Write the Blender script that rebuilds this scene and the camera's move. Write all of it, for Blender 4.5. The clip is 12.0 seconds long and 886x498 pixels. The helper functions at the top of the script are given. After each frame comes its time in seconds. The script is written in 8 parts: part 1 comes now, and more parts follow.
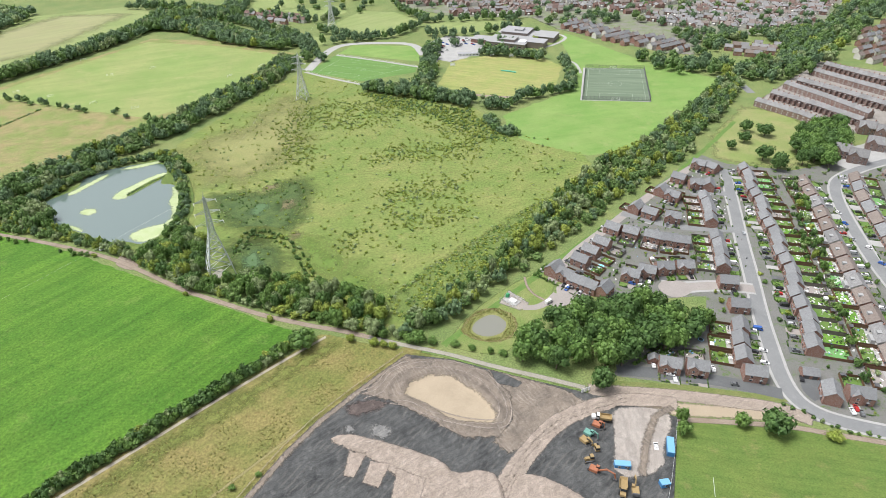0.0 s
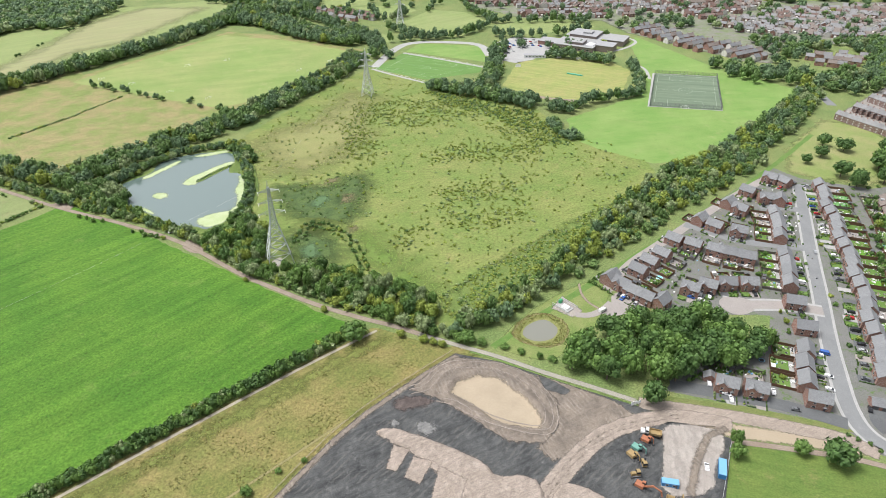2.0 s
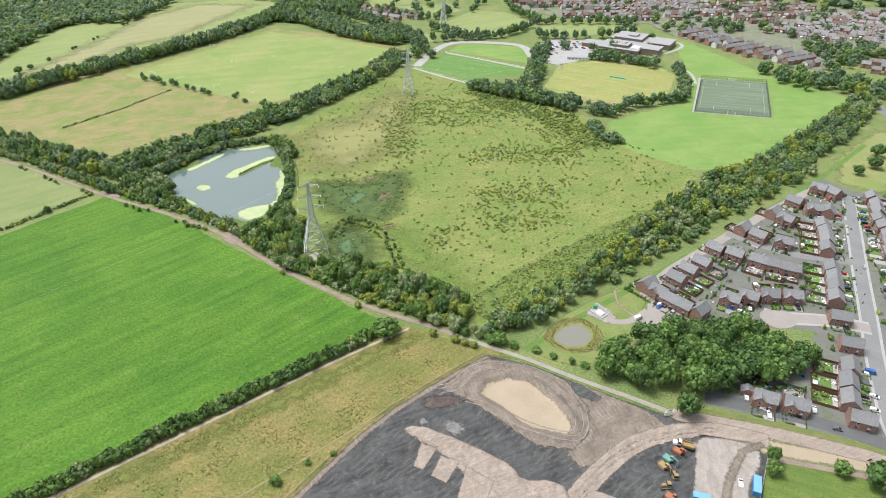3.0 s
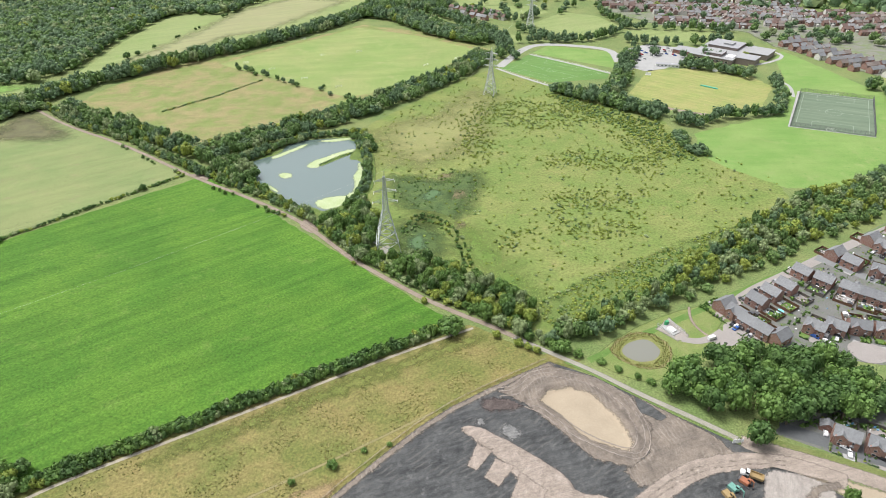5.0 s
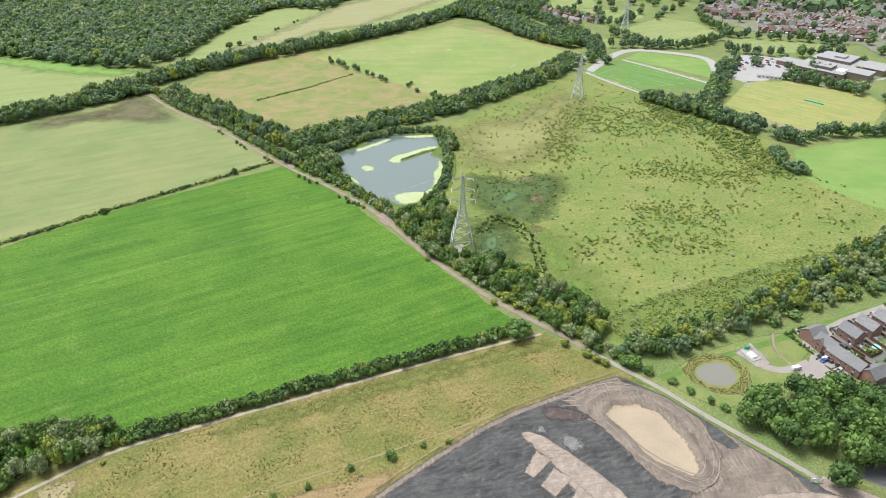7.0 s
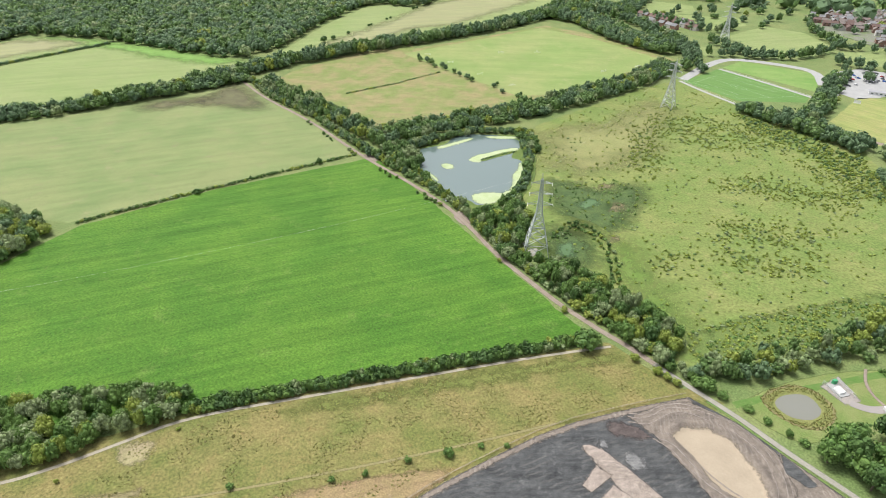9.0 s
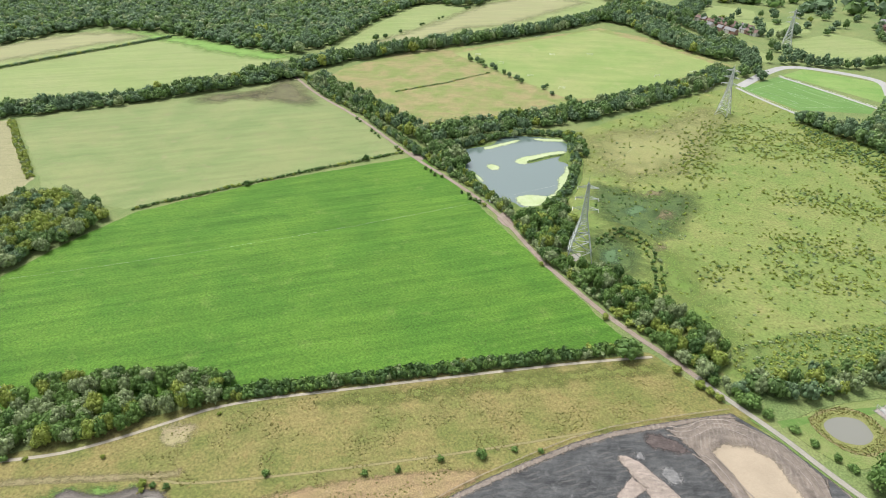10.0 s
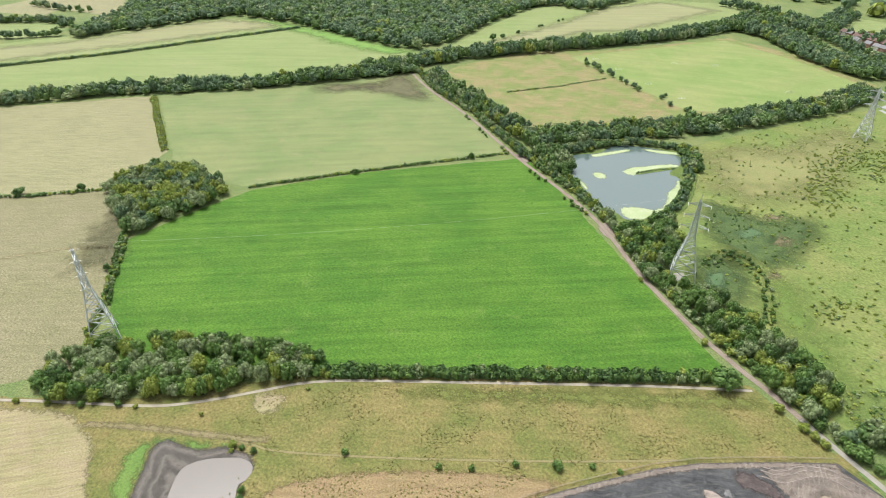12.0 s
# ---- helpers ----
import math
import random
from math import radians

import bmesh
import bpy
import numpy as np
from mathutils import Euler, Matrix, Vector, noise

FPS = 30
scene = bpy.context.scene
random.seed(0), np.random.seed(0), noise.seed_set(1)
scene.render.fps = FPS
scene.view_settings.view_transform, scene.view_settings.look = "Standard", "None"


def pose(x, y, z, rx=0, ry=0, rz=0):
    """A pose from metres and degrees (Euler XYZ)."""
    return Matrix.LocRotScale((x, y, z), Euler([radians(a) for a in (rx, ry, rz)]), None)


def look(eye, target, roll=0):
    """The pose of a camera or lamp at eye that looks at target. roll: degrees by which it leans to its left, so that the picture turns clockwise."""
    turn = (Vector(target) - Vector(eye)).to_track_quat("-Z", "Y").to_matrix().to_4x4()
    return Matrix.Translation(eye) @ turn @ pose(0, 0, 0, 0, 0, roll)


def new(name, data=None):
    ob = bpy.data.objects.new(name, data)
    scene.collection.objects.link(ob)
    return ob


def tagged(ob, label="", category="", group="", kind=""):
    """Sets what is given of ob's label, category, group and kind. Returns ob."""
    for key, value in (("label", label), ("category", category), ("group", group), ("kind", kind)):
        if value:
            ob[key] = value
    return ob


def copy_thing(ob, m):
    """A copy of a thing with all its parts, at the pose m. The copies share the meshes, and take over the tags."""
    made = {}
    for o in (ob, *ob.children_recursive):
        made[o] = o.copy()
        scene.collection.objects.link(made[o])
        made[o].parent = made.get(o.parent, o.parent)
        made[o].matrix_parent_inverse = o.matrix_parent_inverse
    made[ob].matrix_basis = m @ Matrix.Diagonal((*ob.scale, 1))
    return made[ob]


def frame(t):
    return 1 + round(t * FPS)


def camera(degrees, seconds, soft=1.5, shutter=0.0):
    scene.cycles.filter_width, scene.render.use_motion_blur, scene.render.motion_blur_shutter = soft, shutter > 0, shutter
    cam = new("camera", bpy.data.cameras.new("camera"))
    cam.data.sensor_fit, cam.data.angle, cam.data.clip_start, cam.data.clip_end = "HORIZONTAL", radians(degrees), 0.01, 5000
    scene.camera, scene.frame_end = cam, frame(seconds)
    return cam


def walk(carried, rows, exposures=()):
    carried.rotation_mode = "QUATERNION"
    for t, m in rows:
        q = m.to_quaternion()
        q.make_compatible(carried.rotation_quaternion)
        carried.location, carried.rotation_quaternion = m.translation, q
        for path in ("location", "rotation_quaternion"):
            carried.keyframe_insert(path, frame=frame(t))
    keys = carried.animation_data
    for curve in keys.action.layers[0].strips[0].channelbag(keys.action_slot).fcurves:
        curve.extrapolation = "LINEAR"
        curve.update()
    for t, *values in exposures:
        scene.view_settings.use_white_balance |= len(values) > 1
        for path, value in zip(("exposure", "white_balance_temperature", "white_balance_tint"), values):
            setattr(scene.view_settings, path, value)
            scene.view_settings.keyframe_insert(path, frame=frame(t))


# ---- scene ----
# ---------------------------------------------------------------- camera
cam = camera(71.32, 12.0, 0.7)
TURN = [
    (0.0, 0.0), (0.5, 1.4), (1.0, 2.88), (1.5, 4.44), (2.0, 6.04), (2.5, 7.84), (3.0, 9.9),
    (5.0, 17.61), (5.5, 19.65), (6.0, 21.75), (6.5, 23.8), (7.0, 25.74),
    (9.0, 33.83), (9.5, 36.03), (10.0, 38.46), (10.5, 41.15), (11.0, 43.9), (11.5, 46.51), (12.0, 49.03)]
walk(cam, [(t, pose(0, 0, 213.33, 57.08, 0, a)) for t, a in TURN])

# ---------------------------------------------------------------- light
SUN_EL, SUN_ROT = 66.0, 275.0
world = bpy.data.worlds.new("overcast_sky")
scene.world = world
world.use_nodes = True
wn = world.node_tree.nodes
sky = wn.new("ShaderNodeTexSky")
sky.sky_type = "NISHITA"
sky.sun_disc = False
sky.sun_elevation, sky.sun_rotation = radians(SUN_EL), radians(SUN_ROT)
sky.air_density, sky.dust_density, sky.ozone_density = 1.0, 2.5, 0.6
wn["Background"].inputs["Strength"].default_value = 0.118
pale = wn.new("ShaderNodeHueSaturation")  # cloud takes most of the blue out of the sky
pale.inputs["Saturation"].default_value = 0.3
world.node_tree.links.new(sky.outputs[0], pale.inputs["Color"])
world.node_tree.links.new(pale.outputs[0], wn["Background"].inputs[0])
sun = new("sun", bpy.data.lights.new("sun", "SUN"))
sun.data.energy, sun.data.angle, sun.data.color = 2.35, radians(24), (1.0, 0.985, 0.975)
sa = radians(SUN_ROT)
sun.matrix_world = look((0, 0, 300), (0 - math.sin(sa) * 100, 0 - math.cos(sa) * 100, 300 - 100 * math.tan(radians(SUN_EL))))
scene.view_settings.exposure = 0.76

UNIT = 16 / 9  # metres in one unit of the planting plan

# ---------------------------------------------------------------- materials
def base_mat(name, rough=0.8, metal=0.0, spec=0.3):
    m = bpy.data.materials.new(name)
    m.use_nodes = True
    b = m.node_tree.nodes["Principled BSDF"]
    b.inputs["Roughness"].default_value = rough
    b.inputs["Metallic"].default_value = metal
    b.inputs["Specular IOR Level"].default_value = spec
    return m, m.node_tree.nodes, m.node_tree.links, b


def noise_node(n, l, vec, scale, detail=4.0, rough=0.6):
    t = n.new("ShaderNodeTexNoise")
    t.inputs["Scale"].default_value = scale
    t.inputs["Detail"].default_value = detail
    t.inputs["Roughness"].default_value = rough
    l.new(vec, t.inputs["Vector"])
    return t.outputs["Fac"]


def steps(n, l, fac, lo, hi):
    r = n.new("ShaderNodeMapRange")
    r.inputs["From Min"].default_value, r.inputs["From Max"].default_value = lo, hi
    l.new(fac, r.inputs["Value"])
    return r.outputs["Result"]


def mix_col(n, l, fac, a, b, mode="MIX"):
    x = n.new("ShaderNodeMix")
    x.data_type, x.blend_type = "RGBA", mode
    for sock, v in ((x.inputs[0], fac), (x.inputs[6], a), (x.inputs[7], b)):
        if isinstance(v, (int, float)):
            sock.default_value = v
        elif isinstance(v, tuple):
            sock.default_value = (*v, 1)
        else:
            l.new(v, sock)
    return x.outputs[2]


def bump(n, l, b, fac, strength, dist):
    x = n.new("ShaderNodeBump")
    x.inputs["Strength"].default_value, x.inputs["Distance"].default_value = strength, dist
    l.new(fac, x.inputs["Height"])
    l.new(x.outputs[0], b.inputs["Normal"])


def land(name, c1, c2, c3, big=30.0, mid=6.0, fine=0.7, streak=None, patch=0.5, speck=0.5, relief=0.25, soft=0.0, spots=None, shores=None, ruts=None):
    """Grass or earth: broad patches of c1 and c2, spots of c3, fine grain. streak: (turn in degrees, length, width) of drawn-out marks."""
    m, n, l, b = base_mat(name, 0.85, 0, 0.2)
    pos = n.new("ShaderNodeNewGeometry").outputs["Position"]
    vec = pos
    a = steps(n, l, noise_node(n, l, pos, 1 / big, 5), 0.5 - 0.25 / max(patch, 0.1) * 0.5, 0.5 + 0.25 / max(patch, 0.1) * 0.5)
    col = mix_col(n, l, a, c1, c2)
    s = steps(n, l, noise_node(n, l, pos, 1 / mid, 6, 0.7), 0.56, 0.72)
    col = mix_col(n, l, s, col, c3)
    if streak:
        mp = n.new("ShaderNodeMapping")
        mp.vector_type = "TEXTURE"
        mp.inputs["Rotation"].default_value = (0, 0, radians(streak[0]))
        mp.inputs["Scale"].default_value = (streak[1], streak[2], 1)
        l.new(pos, mp.inputs["Vector"])
        k = steps(n, l, noise_node(n, l, mp.outputs[0], 1.0, 4, 0.6), 0.35, 0.68)
        amt = streak[3] if len(streak) > 3 else 0.35
        col = mix_col(n, l, amt, col, mix_col(n, l, k, tuple(v * 0.55 for v in c1), tuple(min(1, v * 1.45) for v in c2)))
    if spots:  # size and colour of scattered tufts
        sp = steps(n, l, noise_node(n, l, pos, 1 / spots[0], 4, 0.75), 0.56, 0.68)
        col = mix_col(n, l, sp, col, spots[1])
    if shores:  # gap and colour of old waterlines that follow the outline
        at = n.new("ShaderNodeAttribute")
        at.attribute_name = "inward"
        w = n.new("ShaderNodeMath")
        w.operation = "MULTIPLY_ADD"
        l.new(noise_node(n, l, pos, 1 / 9.0, 4), w.inputs[0])
        w.inputs[1].default_value = 9.0
        l.new(at.outputs["Fac"], w.inputs[2])
        q = n.new("ShaderNodeMath")
        q.operation = "PINGPONG"
        q.inputs[1].default_value = shores[0]
        l.new(w.outputs[0], q.inputs[0])
        col = mix_col(n, l, steps(n, l, q.outputs[0], shores[0] * 0.3, shores[0]), col, shores[1])
    if ruts:  # turn, gap and colour of winding wheel marks
        mp = n.new("ShaderNodeMapping")
        mp.inputs["Rotation"].default_value = (0, 0, radians(ruts[0]))
        l.new(pos, mp.inputs["Vector"])
        w = n.new("ShaderNodeTexWave")
        w.inputs["Scale"].default_value = 0.314 / ruts[1]
        w.inputs["Distortion"].default_value = 9.0
        w.inputs["Detail"].default_value = 3.0
        w.inputs["Detail Scale"].default_value = 0.35
        l.new(mp.outputs[0], w.inputs["Vector"])
        k = steps(n, l, w.outputs["Fac"], 0.55, 0.95)
        gate = n.new("ShaderNodeMath")
        gate.operation = "MULTIPLY"
        l.new(k, gate.inputs[0])
        l.new(steps(n, l, noise_node(n, l, pos, 1 / 9.0, 4), 0.46, 0.64), gate.inputs[1])
        part_ = n.new("ShaderNodeMath")
        part_.operation = "MULTIPLY"
        part_.inputs[1].default_value = 0.5
        l.new(gate.outputs[0], part_.inputs[0])
        col = mix_col(n, l, part_.outputs[0], col, ruts[2])
    g = noise_node(n, l, pos, 1 / fine, 3, 0.7)
    lo, hi = 1 - 0.45 * speck, 1 + 0.45 * speck
    gm = n.new("ShaderNodeMapRange")
    gm.inputs["From Min"].default_value, gm.inputs["From Max"].default_value = 0.3, 0.7
    gm.inputs["To Min"].default_value, gm.inputs["To Max"].default_value = lo, hi
    l.new(g, gm.inputs["Value"])
    sc = n.new("ShaderNodeVectorMath")
    sc.operation = "SCALE"
    l.new(col, sc.inputs[0])
    l.new(gm.outputs[0], sc.inputs["Scale"])
    l.new(sc.outputs[0], b.inputs["Base Color"])
    bump(n, l, b, noise_node(n, l, pos, 1 / (fine * 1.5), 5, 0.7), 0.7, relief)
    if soft:  # the material thins out towards the edge of its patch, in an uneven line
        at = n.new("ShaderNodeAttribute")
        at.attribute_name = "inward"
        w = n.new("ShaderNodeMath")
        w.operation = "MULTIPLY_ADD"
        l.new(noise_node(n, l, pos, 0.9 / soft, 6, 0.75), w.inputs[0])
        w.inputs[1].default_value = soft * 3.0
        l.new(at.outputs["Fac"], w.inputs[2])
        l.new(steps(n, l, w.outputs[0], soft * (1.4 if soft < 10 else 1.0), soft * (2.25 if soft < 10 else 2.6)), b.inputs["Alpha"])
    return m


def plain(name, col, rough=0.6, metal=0.0, var=0.25, scale=1.5, spec=0.4):
    m, n, l, b = base_mat(name, rough, metal, spec)
    pos = n.new("ShaderNodeTexCoord").outputs["Object"]
    f = noise_node(n, l, pos, scale, 5, 0.7)
    l.new(mix_col(n, l, f, tuple(v * (1 - var) for v in col), tuple(min(1, v * (1 + var)) for v in col)), b.inputs["Base Color"])
    return m


def foliage(name, dark, light, tint):
    """Leaves: broad drifts from dark to light, paler sprays, and each leaf clump a little different."""
    m, n, l, b = base_mat(name, 0.62, 0, 0.3)
    geo = n.new("ShaderNodeNewGeometry")
    f = steps(n, l, noise_node(n, l, geo.outputs["Position"], 1 / 11.0, 3), 0.36, 0.64)
    col = mix_col(n, l, f, dark, light)
    t = steps(n, l, noise_node(n, l, geo.outputs["Position"], 1 / 1.8, 3), 0.55, 0.75)
    col = mix_col(n, l, t, col, tint)
    r = n.new("ShaderNodeMapRange")
    r.inputs["To Min"].default_value, r.inputs["To Max"].default_value = 0.68, 1.36
    l.new(geo.outputs["Random Per Island"], r.inputs["Value"])
    sc = n.new("ShaderNodeVectorMath")
    sc.operation = "SCALE"
    l.new(col, sc.inputs[0])
    l.new(r.outputs[0], sc.inputs["Scale"])
    l.new(sc.outputs[0], b.inputs["Base Color"])
    tr = n.new("ShaderNodeBsdfTranslucent")
    l.new(sc.outputs[0], tr.inputs["Color"])
    mx = n.new("ShaderNodeMixShader")
    mx.inputs[0].default_value = 0.3
    l.new(b.outputs[0], mx.inputs[1])
    l.new(tr.outputs[0], mx.inputs[2])
    l.new(mx.outputs[0], n["Material Output"].inputs["Surface"])
    return m


M = {}
M["ground"] = land("rough_ground", (.13, .185, .062), (.185, .215, .08), (.105, .16, .045), 30, 4, 1.0, None, 0.9, 1.0, 0.5)
M["crop"] = land("bright_crop", (0.054, 0.14, 0.016), (0.086, 0.178, 0.022), (0.12, 0.196, 0.04), 46, 14, 1.3, (54, 80, 5, 0.3), 1.3, 0.85, 0.3, spots=(5.0, (0.048, 0.128, 0.015)))
M["pasture"] = land("pale_pasture", (0.16, 0.214, 0.08), (0.21, 0.24, 0.1), (0.235, 0.22, 0.118), 46, 12, 0.9, (54, 60, 7, 0.16), 1.1, 0.6, spots=(3.5, (0.145, 0.185, 0.07)))
M["pasture_dry"] = land("dry_pasture", (0.235, 0.231, 0.122), (0.278, 0.261, 0.144), (0.191, 0.209, 0.087), 40, 5, 1.1, (50, 16, 3, 0.25), 0.7, 0.85, spots=(3.5, (0.19, 0.195, 0.09)))
M["hay"] = land("far_meadow", (.195, .255, .088), (.235, .27, .113), (.178, .26, .072), 70, 14, 1.2, (50, 90, 8, 0.18), 0.7, 0.6, spots=(6, (0.165, 0.225, 0.075)))
M["hay_pale"] = land("mown_hay", (.27, .262, .14), (.245, .262, .122), (.3, .28, .16), 40, 10, 1.2, (50, 90, 8, 0.2), 0.7, 0.45, soft=16.0)
M["lush"] = land("lush_grass", (.10, .235, .03), (.145, .26, .05), (.12, .21, .035), 30, 6, 0.9, None, 0.7, 0.7)
M["lush_meadow"] = land("fresh_meadow_grass", (.13, .21, .045), (.165, .225, .06), (.18, .21, .07), 20, 6, 1.0, None, 0.8, 0.7, soft=16.0)
M["lush_wide"] = land("bright_rank_grass", (.15, .28, .06), (.175, .285, .075), (.19, .275, .09), 30, 6, 0.9, None, 0.6, 0.5, soft=14.0)
M["lush_soft"] = land("lush_grass_edge", (.105, .2, .045), (.145, .22, .055), (.12, .18, .045), 14, 4, 0.9, None, 0.8, 0.7, soft=5.0)
M["sports"] = land("sports_grass", (.14, .25, .06), (.195, .28, .085), (.24, .285, .11), 40, 18, 0.9, (20, 40, 9, 0.12), 0.8, 0.55, spots=(5, (0.12, 0.23, 0.05)))
M["playing"] = land("playing_field_grass", (.18, .255, .075), (.245, .28, .105), (.29, .295, .135), 70, 30, 0.9, (30, 60, 12, 0.14), 1.0, 0.5, spots=(5, (0.16, 0.24, 0.068)))
M["stadium"] = land("striped_turf", (.1, .2, .05), (.13, .225, .065), (.15, .235, .075), 30, 6, 0.9, (-8, 80, 4, 0.2), 0.5, 0.4)
M["cricket"] = land("dry_cricket_turf", (.22, .27, .08), (.29, .28, .11), (.36, .31, .16), 24, 9, 0.8, (-20, 40, 2.5, 0.3), 1.0, 0.6, spots=(5.0, (0.2, 0.25, 0.075)))
M["rough"] = land("rough_wet_grass", (.165, .215, .062), (.255, .22, .105), (.165, .25, .055), 24, 9, 1.2, (40, 16, 6, 0.16), 1.5, 0.9, 0.4, spots=(4.5, (.2, .165, .085)))
M["meadow"] = land("scrub_meadow", (.138, .197, .05), (.19, .217, .068), (.255, .235, .095), 34, 13, 1.8, (47, 16, 6, 0.16), 1.3, 0.85, 0.3, spots=(3.6, (0.12, 0.165, 0.045)))
M["tan"] = land("dry_tussock_grass", (0.128, 0.15, 0.04), (0.215, 0.182, 0.07), (0.2, 0.145, 0.058), 26, 7.0, 1.2, (48, 12, 3, 0.2), 1.3, 0.9, 0.35, spots=(2.6, (0.1, 0.108, 0.03)))
M["stubble"] = land("trodden_earth", (.33, .27, .165), (.25, .235, .11), (.38, .32, .21), 14, 4, 0.7, (60, 30, 1.8, 0.4), 1.0, 0.6, soft=4.0, ruts=(20, 2.4, (.37, .32, .21)))
M["worn_soft"] = land("brown_worn_pasture", (.2, .195, .1), (.235, .215, .125), (.165, .17, .075), 30, 6, 1.0, (50, 14, 3, 0.2), 0.8, 0.9, spots=(3.0, (0.15, 0.155, 0.07)))
M["brown_grass"] = land("reddish_grass", (.27, .19, .105), (.24, .19, .09), (.33, .25, .16), 8, 2.5, 0.7, (50, 12, 2, 0.3), 0.9, 0.8, 0.3, soft=3.0)
M["reed"] = land("dark_reed_bed", (.056, .095, .033), (.092, .135, .042), (.1, .135, .048), 12, 5, 1.1, (40, 9, 3, 0.2), 1.2, 1.1, 0.4, soft=11.0, spots=(2.4, (.044, .078, .026)))
M["bank"] = land("grassy_bank", (.09, .14, .035), (.14, .19, .05), (.07, .1, .03), 9, 3, 0.8, None, 0.9, 0.8, 0.5, soft=1.5)
M["park_soft"] = land("dry_park_grass_edge", (.185, .235, .075), (.25, .25, .11), (.15, .22, .052), 20, 6, 0.8, None, 0.9, 0.8, soft=8.0)
M["mown"] = land("mown_field_grass", (0.09, 0.15, 0.034), (0.125, 0.17, 0.042), (0.19, 0.182, 0.072), 22, 9, 0.8, (-12, 22, 2.5, 0.2), 1.0, 0.6, 0.15, spots=(2.5, (.08, .135, .03)))
M["rough_bank"] = land("rough_bank_grass", (.12, .155, .045), (.16, .175, .065), (.2, .185, .09), 8, 3, 0.6, None, 0.9, 0.8, 0.2)
M["lawn"] = land("garden_lawn", (.09, .175, .038), (.13, .205, .055), (.17, .19, .08), 8, 2, 0.4, None, 0.8, 0.5)
M["estate"] = land("estate_verges", (.165, .163, .155), (.14, .145, .125), (.105, .16, .05), 9, 4.5, 0.6, None, 0.8, 0.5, 0.1, spots=(4.5, (.09, .15, .042)))
M["dirt"] = land("dirt_track", (0.225, 0.178, 0.14), (0.28, 0.232, 0.19), (0.15, 0.13, 0.09), 8, 2, 0.5, None, 0.8, 0.6, soft=0.5)
M["gravel"] = land("gravel_path", (.33, .31, .26), (.40, .375, .32), (.26, .25, .19), 6, 2, 0.4, None, 0.8, 0.5, soft=0.25)
M["pale_earth"] = land("pale_clay_earth", (.325, .272, .232), (.255, .213, .178), (.41, .36, .315), 7, 2.6, 0.5, (35, 9, 1.1, 0.35), 1.2, 0.7, 0.16, soft=1.0, ruts=(60, 1.8, (.22, .185, .155)))
M["brown_earth"] = land("brown_clay", (.225, .187, .152), (.15, .128, .108), (.29, .247, .207), 10, 3.2, 0.5, (35, 12, 1.2, 0.35), 1.1, 0.7, 0.16, soft=1.6, ruts=(-30, 1.9, (.31, .272, .23)))
M["sand"] = land("sandy_basin", (0.36, 0.298, 0.218), (0.315, 0.26, 0.19), (0.385, 0.325, 0.24), 12, 3, 0.5, None, 0.8, 0.25, 0.06, soft=1.8)
M["dark_earth"] = land("dark_shale", (.047, .049, .05), (.085, .087, .086), (.15, .15, .146), 11, 3.5, 0.5, (35, 14, 1.6, 0.35), 1.1, 0.7, 0.16, soft=0.6, ruts=(35, 2.6, (.135, .13, .12)))
M["hardcore"] = land("crushed_stone_pad", (.335, .305, .275), (.28, .25, .225), (.39, .355, .325), 8, 2.5, 0.4, (80, 8, 0.9, 0.2), 0.9, 0.6, soft=1.3)
M["mud"] = land("dark_mud", (.075, .067, .058), (.1, .09, .078), (.13, .118, .1), 7, 2, 0.5, None, 0.9, 0.7, soft=2.0, shores=(2.6, (.16, .145, .125)))
M["gate_mud"] = land("trampled_mud", (.1, .096, .055), (.15, .148, .072), (.08, .078, .046), 10, 3, 0.7, None, 0.9, 1.0, soft=13.0)
M["tarmac"] = land("worn_tarmac", (.18, .185, .188), (.215, .22, .22), (.25, .25, .25), 14, 3, 0.3, None, 0.6, 0.35, 0.03)
M["tarmac_new"] = land("dark_tarmac", (.1, .104, .108), (.125, .13, .132), (.15, .15, .15), 10, 3, 0.3, None, 0.6, 0.35, 0.03)
M["paving"] = land("concrete_paving", (.31, .31, .3), (.37, .365, .355), (.26, .26, .25), 8, 2, 0.3, None, 0.6, 0.35, 0.03)
M["brick_paving"] = land("block_paving", (.27, .245, .23), (.31, .285, .265), (.23, .21, .195), 8, 2, 0.3, None, 0.6, 0.35, 0.03)
M["olive_soft"] = land("olive_grass", (.13, .155, .04), (.16, .175, .05), (.2, .185, .065), 12, 4, 0.9, None, 0.9, 0.9, 0.4, soft=7.0)
M["town"] = land("town_yards", (.2, .19, .17), (.15, .19, .09), (.3, .29, .27), 14, 4, 0.8, None, 1.0, 0.8, soft=6.0)
M["yard"] = land("paved_back_yards", (.22, .2, .18), (.28, .26, .24), (.15, .16, .1), 8, 3, 0.6, None, 1.0, 0.8, soft=3.0)
M["astro"] = land("dark_astro_turf", (.12, .165, .11), (.15, .19, .13), (.135, .175, .12), 20, 4, 0.6, (-4, 70, 4, 0.3), 0.5, 0.25, 0.02)
M["algae"] = land("algae_mat", (.33, .4, .2), (.41, .46, .28), (.26, .36, .13), 8, 2, 0.6, None, 0.8, 0.4, 0.02, soft=2.2)
M["site_track"] = land("grey_stony_track", (.26, .245, .21), (.31, .29, .25), (.2, .2, .14), 8, 2, 0.5, None, 0.8, 0.6, soft=0.4)
